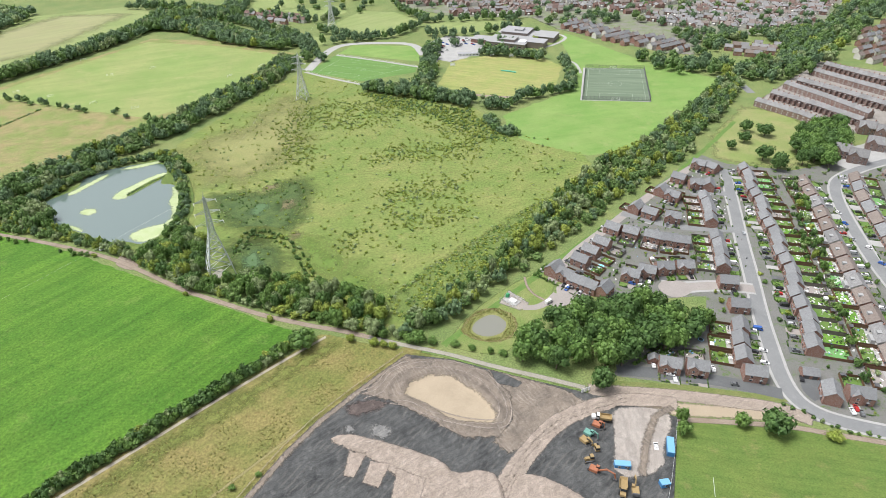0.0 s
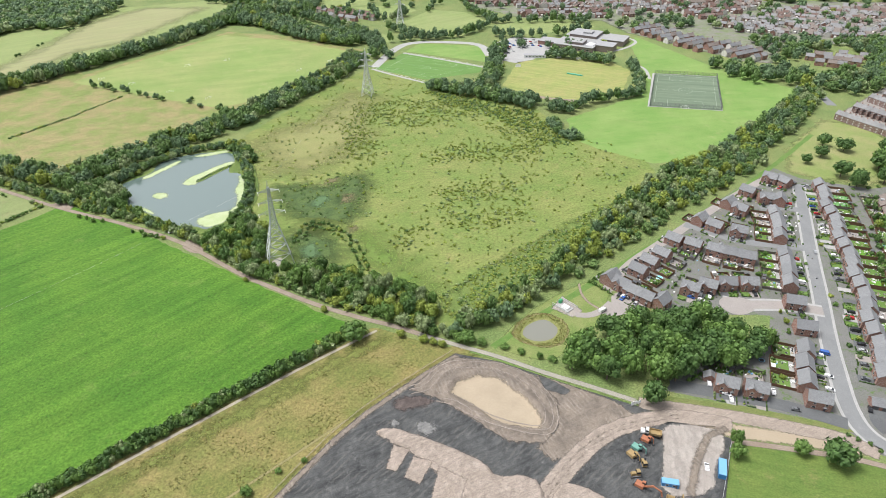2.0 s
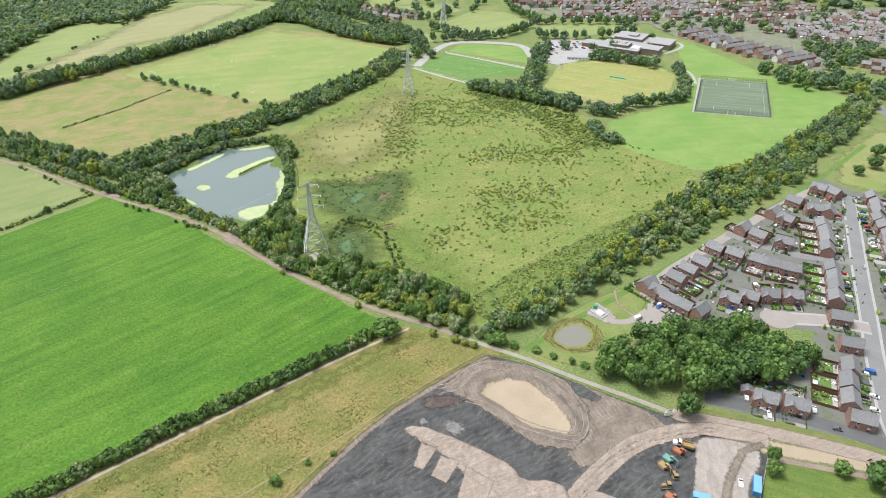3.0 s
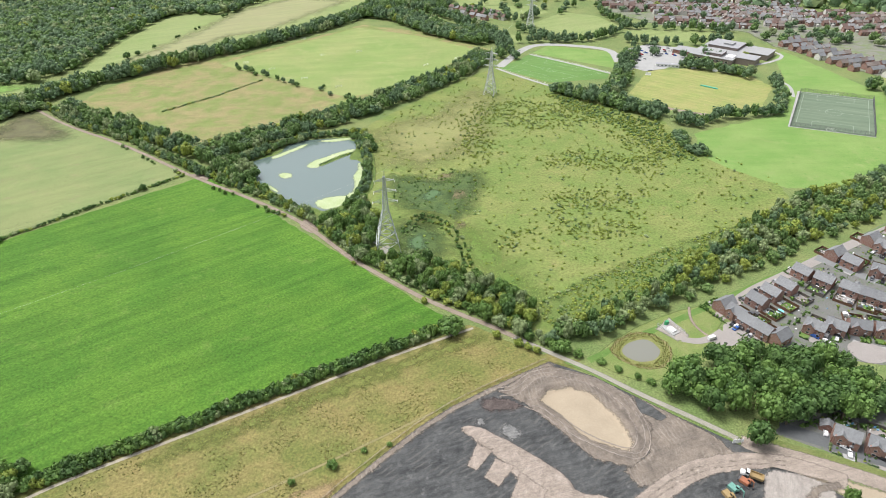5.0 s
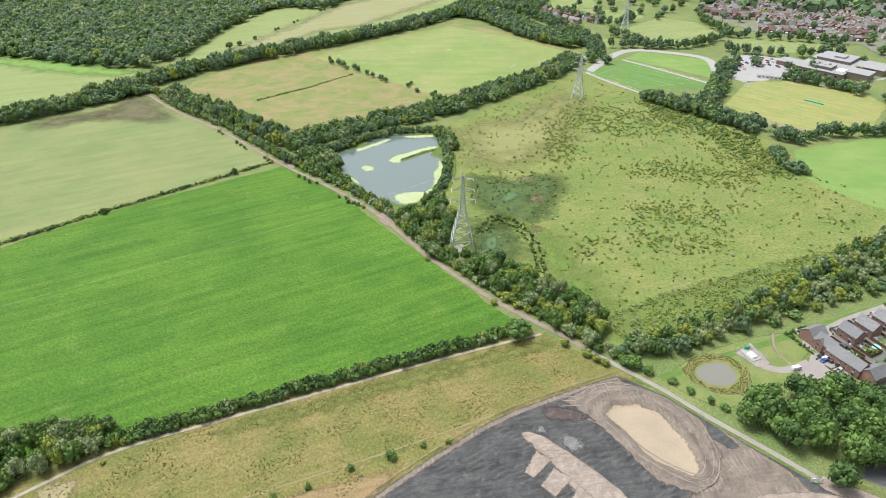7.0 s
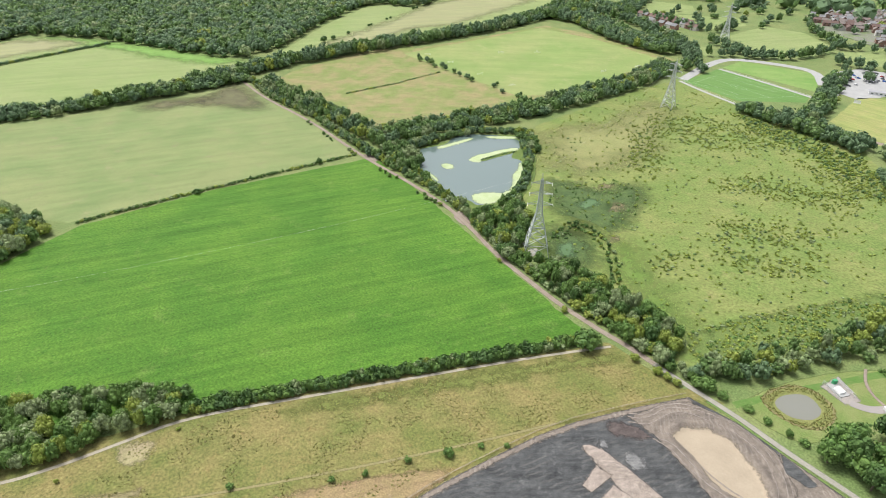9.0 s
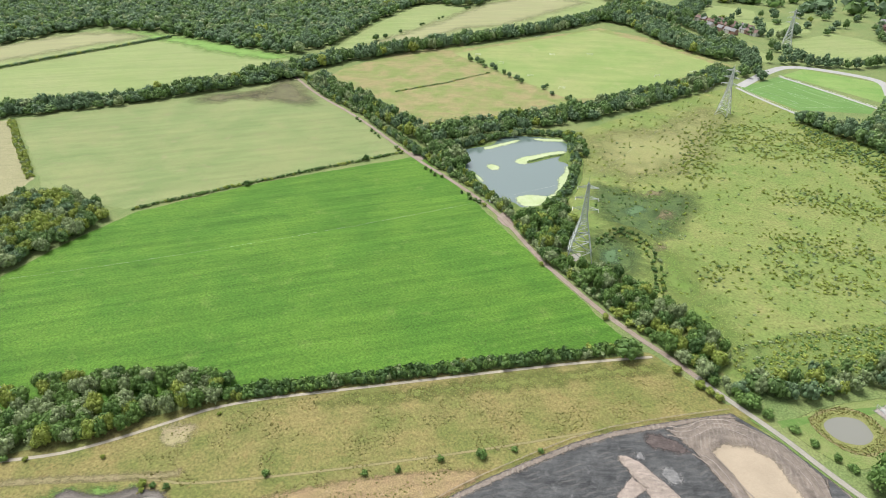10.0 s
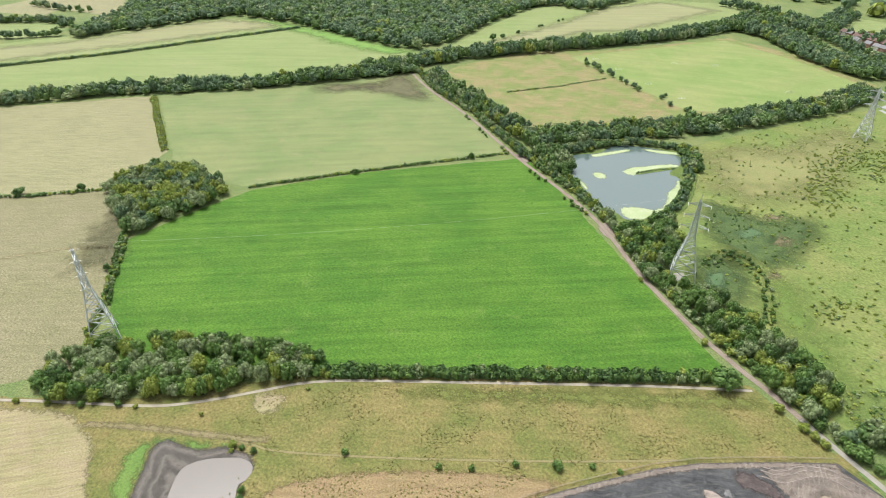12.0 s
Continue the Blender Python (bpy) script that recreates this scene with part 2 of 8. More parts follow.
M["verge_soft"] = land("green_verge", (.1, .17, .045), (.14, .2, .06), (.17, .19, .08), 6, 2, 0.5, None, 0.9, 0.8, soft=0.8)
M["path_earth"] = land("earth_path", (.33, .295, .23), (.37, .335, .27), (.25, .24, .15), 6, 2, 0.4, None, 0.8, 0.5, soft=0.25)
M["scrub"] = land("bramble_floor", (.11, .16, .042), (.145, .19, .052), (.19, .21, .07), 12, 3, 0.8, None, 0.9, 0.9, 0.5, soft=8.0)
M["teal"] = land("soft_rushes", (.08, .14, .062), (.1, .165, .075), (.08, .13, .05), 8, 3, 0.6, None, 0.9, 0.5, 0.3, soft=7.0)
M["brown_soft"] = land("dead_rushes", (.15, .135, .07), (.19, .165, .09), (.12, .13, .05), 8, 3, 0.6, None, 0.9, 0.7, 0.3, soft=7.0)
M["dry_soft"] = land("dry_meadow_grass", (.215, .228, .086), (.245, .24, .1), (.2, .22, .075), 18, 7, 1.0, None, 0.9, 0.7, 0.3, soft=26.0)
M["brown_track"] = land("worn_brown_track", (.19, .17, .08), (.24, .2, .11), (.16, .16, .06), 8, 3, 0.6, None, 0.9, 0.7, soft=2.4)
M["verge"] = land("uncut_verge_grass", (.14, .2, .055), (.195, .225, .08), (.24, .24, .11), 10, 3, 0.6, None, 0.9, 0.8, 0.3, soft=1.0)
M["stubble_fine"] = land("worn_grass_path", (.21, .19, .085), (.235, .205, .1), (.17, .175, .06), 6, 2, 0.5, None, 0.8, 0.6, soft=0.3)
M["reed_yellow"] = land("yellow_reeds", (.165, .19, .055), (.21, .21, .075), (.125, .165, .04), 5, 1.6, 0.5, None, 1.0, 1.0, 0.4)
# far leaves: f_deep and f_fresh with distance haze put into the colour
M["f_dark_hazed"] = foliage("hazed_dark_leaves", (0.108, 0.178, 0.09), (0.15, 0.23, 0.112), (0.2, 0.29, 0.142))
M["f_mid_hazed"] = foliage("hazed_green_leaves", (0.11, 0.19, 0.06), (0.155, 0.245, 0.077), (0.21, 0.305, 0.105))
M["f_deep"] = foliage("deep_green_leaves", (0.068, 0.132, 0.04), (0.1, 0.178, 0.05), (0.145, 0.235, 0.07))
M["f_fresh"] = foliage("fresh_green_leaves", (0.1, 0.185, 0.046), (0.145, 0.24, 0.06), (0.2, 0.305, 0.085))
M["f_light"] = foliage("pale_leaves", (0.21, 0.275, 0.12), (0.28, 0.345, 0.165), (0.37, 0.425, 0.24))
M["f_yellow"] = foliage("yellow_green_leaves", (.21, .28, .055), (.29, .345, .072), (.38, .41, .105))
M["bark"] = plain("bark", (.12, .095, .07), 0.9)
wm, wnn, wl, wb = base_mat("still_pond_water", 0.03, 0, 0.5)
wb.inputs["Base Color"].default_value = (.115, .16, .145, 1)
wb.inputs["IOR"].default_value = 2.3
bump(wnn, wl, wb, noise_node(wnn, wl, wnn.new("ShaderNodeNewGeometry").outputs["Position"], 0.8, 3), 0.06, 0.05)
M["water"] = wm
wm, wnn, wl, wb = base_mat("silty_water", 0.22, 0, 0.4)
wb.inputs["Base Color"].default_value = (.185, .167, .146, 1)
M["silt"] = wm
wm, wnn, wl, wb = base_mat("murky_water", 0.15, 0, 0.5)
wb.inputs["Base Color"].default_value = (.2, .2, .17, 1)
M["murk"] = wm

# ---------------------------------------------------------------- ground
def ngon(name, pts, z, mat, wobble=0.0, step=2.5, seed=0):
    """A flat sheet on the ground with the outline pts, uneven by wobble metres."""
    out = []
    n = len(pts)
    for i in range(n):
        a, b = Vector(pts[i]), Vector(pts[(i + 1) % n])
        k = max(1, int((b - a).length / step)) if wobble else 1
        for j in range(k):
            p = a.lerp(b, j / k)
            if wobble:
                q = Vector((p.x * 0.13, p.y * 0.13, seed * 7.3))
                p = p + Vector((noise.noise(q), noise.noise(q + Vector((50, 9, 3))))) * wobble * 2
                q = q * 4
                p = p + Vector((noise.noise(q), noise.noise(q + Vector((50, 9, 3))))) * wobble * 0.8
            out.append((p.x, p.y, z))
    me = bpy.data.meshes.new(name)
    me.from_pydata(out, [], [tuple(range(len(out)))])
    if me.polygons[0].normal.z < 0:
        me.flip_normals()
    me.materials.append(mat)
    return new(name, me)


def spread(pts, rounds=2):
    """Rounds the corners of an open line."""
    for _ in range(rounds):
        out = [pts[0]]
        for a, b in zip(pts, pts[1:]):
            out += [tuple(p * 0.75 + q * 0.25 for p, q in zip(a, b)), tuple(p * 0.25 + q * 0.75 for p, q in zip(a, b))]
        pts = out + [pts[-1]]
    return pts


def rounded(pts, rounds=2):
    for _ in range(rounds):
        out = []
        for a, b in zip(pts, pts[1:] + pts[:1]):
            out += [tuple(p * 0.75 + q * 0.25 for p, q in zip(a, b)), tuple(p * 0.25 + q * 0.75 for p, q in zip(a, b))]
        pts = out
    return pts


def side_line(pts, off):
    out = []
    for i, p in enumerate(pts):
        a, b = pts[max(0, i - 1)], pts[min(len(pts) - 1, i + 1)]
        d = Vector((b[0] - a[0], b[1] - a[1])).normalized()
        out.append((p[0] - d.y * off, p[1] + d.x * off))
    return out


def ribbon(name, pts, width, z, mat, wobble=0.0):
    pts = spread(pts)
    if mat.name in ("dirt_track", "gravel_path", "trodden_earth", "pale_clay_earth", "grey_stony_track", "green_verge", "earth_path", "worn_grass_path", "worn_brown_track"):
        return patch(name, side_line(pts, width * UNIT / 2) + side_line(pts, -width * UNIT / 2)[::-1], z, mat, 0.7, 3.0 if mat.name == "worn_brown_track" else 1.0)
    return ngon(name, side_line(pts, width * UNIT / 2) + side_line(pts, -width * UNIT / 2)[::-1], z, mat, wobble, 2.0)


def seg_dist(P, poly):
    """Distance of points to a closed outline, below zero inside."""
    d = np.full(len(P), 1e9)
    ins = np.zeros(len(P), bool)
    for a, b in zip(poly, poly[1:] + poly[:1]):
        a, b = np.array(a), np.array(b)
        t = np.clip(((P - a) @ (b - a)) / max((b - a) @ (b - a), 1e-9), 0, 1)
        d = np.minimum(d, np.linalg.norm(P - a - t[:, None] * (b - a), axis=1))
        with np.errstate(divide="ignore", invalid="ignore"):
            c = ((a[1] > P[:, 1]) != (b[1] > P[:, 1])) & (P[:, 0] < (b[0] - a[0]) * (P[:, 1] - a[1]) / (b[1] - a[1]) + a[0])
        ins ^= c
    return np.where(ins, -d, d)


def patch(name, poly, z, mat, gap=1.5, spare=2.0, height=None):
    """A sheet whose material thins out towards the outline poly. height: the ground's height as a function of places."""
    xs, ys = [p[0] for p in poly], [p[1] for p in poly]
    m = spare + gap
    x0, y0 = (math.floor((min(q) - m) / gap) * gap for q in (xs, ys))
    X, Y = np.meshgrid(np.arange(x0, max(xs) + m, gap), np.arange(y0, max(ys) + m, gap))
    P = np.stack([X.ravel(), Y.ravel()], 1)
    d = seg_dist(P, poly)
    ny, nx = X.shape
    ok = (d < spare).reshape(ny, nx)
    q = ok[:-1, :-1] & ok[1:, :-1] & ok[:-1, 1:] & ok[1:, 1:]
    idx = np.arange(nx * ny).reshape(ny, nx)
    faces = np.stack([idx[:-1, :-1][q], idx[:-1, 1:][q], idx[1:, 1:][q], idx[1:, :-1][q]], 1)
    used, inv = np.unique(faces, return_inverse=True)
    P, d = P[used], d[used]
    V = np.column_stack([P, np.full(len(P), z) if height is None else height(P) + z])
    me = bpy.data.meshes.new(name)
    me.from_pydata(V.tolist(), [], inv.reshape(faces.shape).tolist())
    at = me.attributes.new("inward", "FLOAT", "POINT")
    at.data.foreach_set("value", (-d).astype(np.float32))
    me.materials.append(mat)
    return new(name, me)


def st(ob, label, cat="ground"):
    return tagged(ob, label, cat, kind="structure")


st(ngon("ground", [(-4000, -4000), (4000, -4000), (4000, 4000), (-4000, 4000)], 0, M["ground"]), "rough green and brown land between the fields")
# fields, from the far ones to the near ones
st(ngon("field_far_strip", [(-975.7, 61.5), (-1000.0, 102.4), (-938.5, 398.9), (-819.2, 450.3), (-628.1, 489.4), (-573.8, 417.4), (-649.1, 253.3), (-741.7, 28.5)], 0.03, M["hay"], 1.0), "pale green mown strip beside the dark wood")
st(ngon("field_far_north", [(-599.9, 521.9), (-651.6, 658.8), (-690.6, 792.9), (-622.1, 980.5), (-498.5, 1053.4), (-451.9, 1017.8), (-444.9, 871.2), (-521.8, 666.0)], 0.03, M["hay"], 1.0), "pale hay meadow beyond a tree belt")
st(ngon("field_far_west", [(-1214.1, 99.1), (-1267.6, 149.1), (-1289.6, 198.0), (-1309.9, 283.6), (-1257.2, 344.3), (-1090.2, 284.8), (-1088.6, 254.2), (-1177.2, 218.3), (-1142.6, 181.5), (-1212.6, 139.5)], 0.03, M["pasture_dry"], 1.0), "distant dry pasture")
st(ngon("field_far_corner", [(-1138.0, 88.1), (-1120.4, 123.4), (-1084.3, 168.8), (-1054.0, 188.6), (-1019.8, 179.0), (-999.1, 160.1), (-1030.4, 107.7), (-1051.2, 75.7)], 0.03, M["hay"], 1.0), "distant green field corner")
st(ngon("pasture", [(-659.6, 185.7), (-585.1, 327.0), (-549.6, 435.4), (-443.0, 396.7), (-325.3, 358.7), (-379.0, 243.6), (-413.4, 159.2), (-476.1, 131.8)], 0.03, M["pasture"], 1.0), "pale grazed pasture with a bare muddy corner")
st(ngon("pasture_west", [(-741.7, 28.5), (-662.3, 182.6), (-512.9, 139.2), (-474.2, 82.1), (-531.1, -1.1)], 0.03, M["pasture_dry"], 1.0), "dry pale pasture with thin grass")
st(ngon("pasture_south", [(-529.0, -1.4), (-471.3, 81.3), (-397.7, 66.4), (-339.2, 40.3), (-284.7, 6.0), (-303.9, -33.1)], 0.03, M["worn_soft"], 1.0), "dry brownish pasture below a pylon")
st(patch("pasture_mud", [(-545.9, 352.2), (-540.7, 377.7), (-556.5, 407.9), (-560.7, 432.9), (-514.8, 411.4), (-467.3, 389.1), (-483.9, 373.1), (-506.8, 366.8), (-523.8, 360.2)], 0.06, M["gate_mud"], 1.5, 12.0), "trampled mud and rushes by the field gate")
st(patch("pasture_mud_tail", [(-581.1, 321.7), (-572.9, 346.8), (-557.4, 365.1), (-545.9, 386.8), (-523.9, 370.1), (-539.1, 352.1), (-548.2, 330.3), (-565.7, 316.6)], 0.055, M["gate_mud"], 1.5, 12.0), "thin trampled line across the pasture")
st(patch("hay_strip", [(-997.9, 68.0), (-983.4, 99.5), (-955.6, 169.8), (-956.8, 242.9), (-954.1, 328.3), (-937.0, 383.4), (-885.8, 420.5), (-845.5, 428.6), (-861.5, 349.1), (-877.8, 243.8), (-898.4, 151.1), (-906.9, 86.1), (-909.5, 55.3)], 0.06, M["hay_pale"], 3.0, 15.0), "pale dry mown middle of the far strip")
st(patch("lush_field_end", [(-926.4, 406.6), (-881.8, 436.6), (-822.2, 450.5), (-740.9, 470.9), (-642.9, 484.2), (-618.5, 485.9), (-623.9, 457.4), (-667.5, 443.5), (-719.4, 433.1), (-785.2, 428.3), (-845.1, 416.5)], 0.05, M["lush_wide"], 3.0, 14.0), "bright green ungrazed strip along the wood")
st(patch("hay_north", [(-572.0, 548.8), (-590.3, 601.2), (-591.6, 650.3), (-599.7, 756.4), (-615.9, 881.6), (-584.2, 988.4), (-482.5, 999.5), (-491.9, 895.6), (-501.3, 777.5), (-535.7, 731.6), (-545.5, 625.1), (-547.4, 566.9)], 0.05, M["hay_pale"], 3.0, 15.0), "pale dry half of the far hay meadow")
st(ngon("crop_field", [(-308.3, 357.6), (-235.4, 326.2), (-163.8, 290.4), (-79.4, 249.7), (-76.8, 243.2), (-143.9, 167.0), (-204.9, 96.8), (-271.7, 27.0), (-339.2, 40.3), (-391.6, 68.0), (-399.1, 110.2), (-403.8, 159.1), (-373.9, 240.1)], 0.05, M["crop"], 0.8), "bright green even crop with faint drill lines")
st(ngon("rough_field", [(-520.0, 439.4), (-535.5, 489.1), (-530.5, 564.5), (-508.0, 622.4), (-492.0, 660.0), (-448.8, 619.8), (-279.0, 549.6), (-269.7, 505.4), (-335.3, 409.3), (-396.9, 413.9)], 0.03, M["rough"], 1.0), "rough brown and green wet grassland")
st(ngon("playing_field", [(-472.9, 617.7), (-389.5, 831.4), (-291.8, 811.5), (-195.5, 769.8), (-225.3, 660.0), (-259.1, 577.2), (-280.5, 557.3)], 0.05, M["playing"], 1.0), "wide pale green playing field with small goals")
st(ngon("playing_field_margin", [(-486.8, 613.0), (-390.4, 848.2), (-288.1, 834.3), (-181.6, 777.3), (-218.0, 643.5), (-253.0, 565.9), (-275.7, 544.2)], 0.04, M["rough"], 1.0), "uncut dry grass margin round the playing field")
st(ngon("scrub_meadow", [(-228.5, 493.8), (-182.5, 652.3), (-155.1, 711.6), (-87.9, 665.4), (21.7, 606.1), (51.5, 538.9), (110.3, 512.8), (119.5, 456.7), (46.8, 334.4), (-26.4, 249.3), (-66.0, 265.3), (-135.3, 309.4), (-171.5, 335.4), (-193.9, 404.2)], 0.03, M["meadow"], 1.0), "olive scrub meadow with scattered gorse bushes")
st(ngon("sports_ground", [(57.1, 563.5), (134.7, 637.5), (155.9, 740.6), (155.6, 845.0), (169.2, 881.4), (236.7, 752.4), (303.8, 675.7), (289.2, 628.6), (149.7, 478.5), (120.1, 472.8), (80.9, 496.2), (60.7, 515.0)], 0.05, M["sports"], 1.0), "wide mown green round the fenced pitch")
st(ngon("cricket_field", [(-5.5, 656.2), (10.9, 745.3), (60.0, 769.5), (121.4, 759.6), (139.5, 722.3), (122.6, 656.2), (79.2, 619.8), (32.5, 616.3)], 0.06, M["cricket"], 1.0), "dry yellowish cricket field")
st(ngon("stadium_pitch", [(-154.0, 700.5), (-131.8, 769.5), (-30.4, 722.3), (-31.6, 700.5), (-89.2, 667.8)], 0.06, M["stadium"]), "striped bright green football pitch")
st(ngon("training_pitch", [(-129.4, 777.0), (-116.6, 816.6), (-35.7, 811.2), (-24.3, 740.6)], 0.06, M["sports"]), "green training pitch")
st(ribbon("stadium_road", [(-155.1, 706.9), (-145.4, 789.9), (-128.4, 822.2), (-77.2, 827.8), (-36.1, 822.2), (-23.7, 769.5)], 6, 0.07, M["paving"]), "pale concrete road round the pitches", "road")
st(ngon("field_by_town", [(-173.1, 890.9), (-127.7, 1016.6), (-74.0, 1008.6), (-32.6, 948.3), (-65.4, 875.1), (-109.4, 850.9)], 0.03, M["hay"], 1.0), "distant green field beside the town")
st(ngon("field_by_town_two", [(-31.8, 923.9), (5.0, 948.3), (105.9, 955.5), (120.3, 934.2), (76.6, 900.6), (4.7, 875.1)], 0.03, M["hay"], 1.0), "distant dry field beside the town")
st(ngon("field_by_village", [(-260.1, 890.9), (-236.1, 907.1), (-154.1, 845.0), (-157.0, 816.6), (-213.2, 839.2)], 0.03, M["hay"], 1.0), "narrow pale green field")
st(ngon("field_by_village_two", [(-253.7, 1024.7), (-167.9, 1049.7), (-148.9, 1008.6), (-187.0, 948.3)], 0.03, M["hay"], 1.0), "distant green paddock")
st(ngon("field_by_village_three", [(-364.7, 1037.1), (-366.2, 1103.2), (-251.8, 1103.2), (-231.8, 1049.7), (-298.9, 992.9)], 0.03, M["hay"], 1.0), "distant green paddock")
st(ngon("tussock_field", [(-303.1, -37.7), (-251.9, 17.0), (-204.3, 96.4), (-62.8, 247.9), (-21.4, 235.6), (-3.6, 237.1), (-38.2, 143.7), (-86.9, 33.3), (-206.6, -50.2)], 0.03, M["tan"], 1.0), "dry tan tussocky grassland beside the building site")
st(patch("park_green", [(236.9, 515.0), (296.0, 590.6), (335.6, 571.0), (334.0, 535.0), (280.8, 445.9), (249.3, 452.4), (222.6, 466.7)], 0.04, M["park_soft"], 2.0, 9.0), "dry park grass with single trees")
st(ngon("corner_field", [(104.0, 188.9), (128.8, 186.7), (157.2, 183.5), (188.6, 175.0), (212.3, 163.6), (183.8, 123.1), (80.5, 123.1)], 0.05, M["mown"], 0.6), "mown green field beside the site compound")
st(patch("town_ground", [(-91.7, 1131.8), (774.9, 1161.8), (613.7, 977.6), (507.5, 868.9), (360.5, 868.9), (311.0, 769.5), (278.4, 777.0), (160.4, 900.6), (132.8, 970.2), (13.7, 977.6), (-58.0, 1041.3)], 0.05, M["town"], 6.0, 8.0), "grey yards and gardens between the town houses")
st(patch("terrace_yards", [(312.2, 599.5), (380.1, 671.7), (452.0, 745.3), (535.2, 675.7), (461.4, 563.5), (359.3, 515.0)], 0.06, M["yard"], 2.0, 4.0), "paved yards and alleys between the terraces")
st(patch("trodden_gap", [(-378.5, 29.3), (-406.0, 46.2), (-435.5, 74.4), (-411.5, 72.5), (-383.5, 61.9), (-369.3, 49.2)], 0.06, M["gate_mud"], 1.5, 12.0), "trampled bare ground at the copse corner")
# ---------------------------------------------------------------- plants
def leafy(rng, lobes, leaves, size, squash=0.85, wide=1.0, core=0.66, ruff=0.42):
    """A unit crown (radius 1, base at z = 0): low lobes wrapped in many small leaf clumps. Returns vertices and faces."""
    ico_v = []
    g = (1 + 5 ** 0.5) / 2
    for a in (-1, 1):
        for b in (-g, g):
            ico_v += [(0, a, b), (a, b, 0), (b, 0, a)]
    ico = np.array(ico_v) / np.hypot(1, g)
    tri = [(i, j, k) for i in range(12) for j in range(i + 1, 12) for k in range(j + 1, 12)
           if all(abs(np.linalg.norm(ico[p] - ico[q]) - 1.0515) < 0.01 for p, q in ((i, j), (j, k), (i, k)))]
    tri = [(i, j, k) if np.dot(np.cross(ico[j] - ico[i], ico[k] - ico[i]), ico[i]) > 0 else (i, k, j) for i, j, k in tri]
    V, Fc, cen, rad = [], [], [], []
    for i in range(lobes):
        if not i:
            cen.append(np.array([0, 0, 0.72 * squash]))
            rad.append(0.64)
            continue
        u = (i - 0.5) / max(1, lobes - 1)  # from the top of the dome down to its skirt
        up_, a = 1 - 1.55 * u, i * 2.4 + rng.uniform(-0.5, 0.5)
        flat = math.sqrt(max(0.0, 1 - up_ * up_)) * wide
        reach = rng.uniform(0.46, 0.7)
        cen.append(np.array([flat * np.cos(a) * reach, flat * np.sin(a) * reach, (0.74 + up_ * reach * 0.95) * squash]))
        rad.append(rng.uniform(0.26, 0.42))
    n = 0
    for c, R in zip(cen, rad):
        v = ico * R * core * rng.uniform(0.8, 1.1, (12, 1)) + c
        V.append(v)
        Fc += [tuple(n + q for q in t) for t in tri]
        n += 12
    w = np.array(rad) ** 2
    pick = rng.choice(lobes, leaves, p=w / w.sum())
    d = rng.normal(size=(leaves, 3))
    d[:, 2] = np.abs(d[:, 2]) * 0.9 - 0.35
    d /= np.linalg.norm(d, axis=1)[:, None]
    c = np.array(cen)[pick] + d * (np.array(rad)[pick] * rng.uniform(core + 0.06, 1.12, leaves))[:, None]
    nn = d + rng.normal(scale=ruff, size=d.shape)
    nn /= np.linalg.norm(nn, axis=1)[:, None]
    u = np.cross(nn, rng.normal(size=d.shape))
    u /= np.linalg.norm(u, axis=1)[:, None]
    t = np.cross(nn, u)
    s = (size * rng.uniform(0.55, 1.3, leaves))[:, None]
    quad = np.stack([c + u * s, c + t * s * 0.7, c - u * s * 0.9, c - t * s * 0.75], 1).reshape(-1, 3)
    quad[:, 2] = np.maximum(quad[:, 2], 0.02)
    V.append(quad)
    Fc += [(n + 4 * i, n + 4 * i + 1, n + 4 * i + 2, n + 4 * i + 3) for i in range(leaves)]
    return np.concatenate(V), Fc


rng = np.random.default_rng(5)
BIG = [leafy(rng, 14, 520, 0.1, core=0.74, ruff=0.32) for _ in range(5)]
FAR = [leafy(rng, 8, 190, 0.13, core=0.76, ruff=0.3) for _ in range(6)]
WOOD = [leafy(rng, 7, 90, 0.15, core=0.84, ruff=0.2) for _ in range(6)]
BUSH = [leafy(rng, 4, 86, 0.2, 0.7, core=0.78, ruff=0.28) for _ in range(5)]
GORSE = [leafy(rng, 2, 28, 0.3, 0.75, core=0.84, ruff=0.22) for _ in range(5)]
TUFT = [leafy(rng, 1, 15, 0.4, 0.6, core=0.8, ruff=0.25) for _ in range(5)]


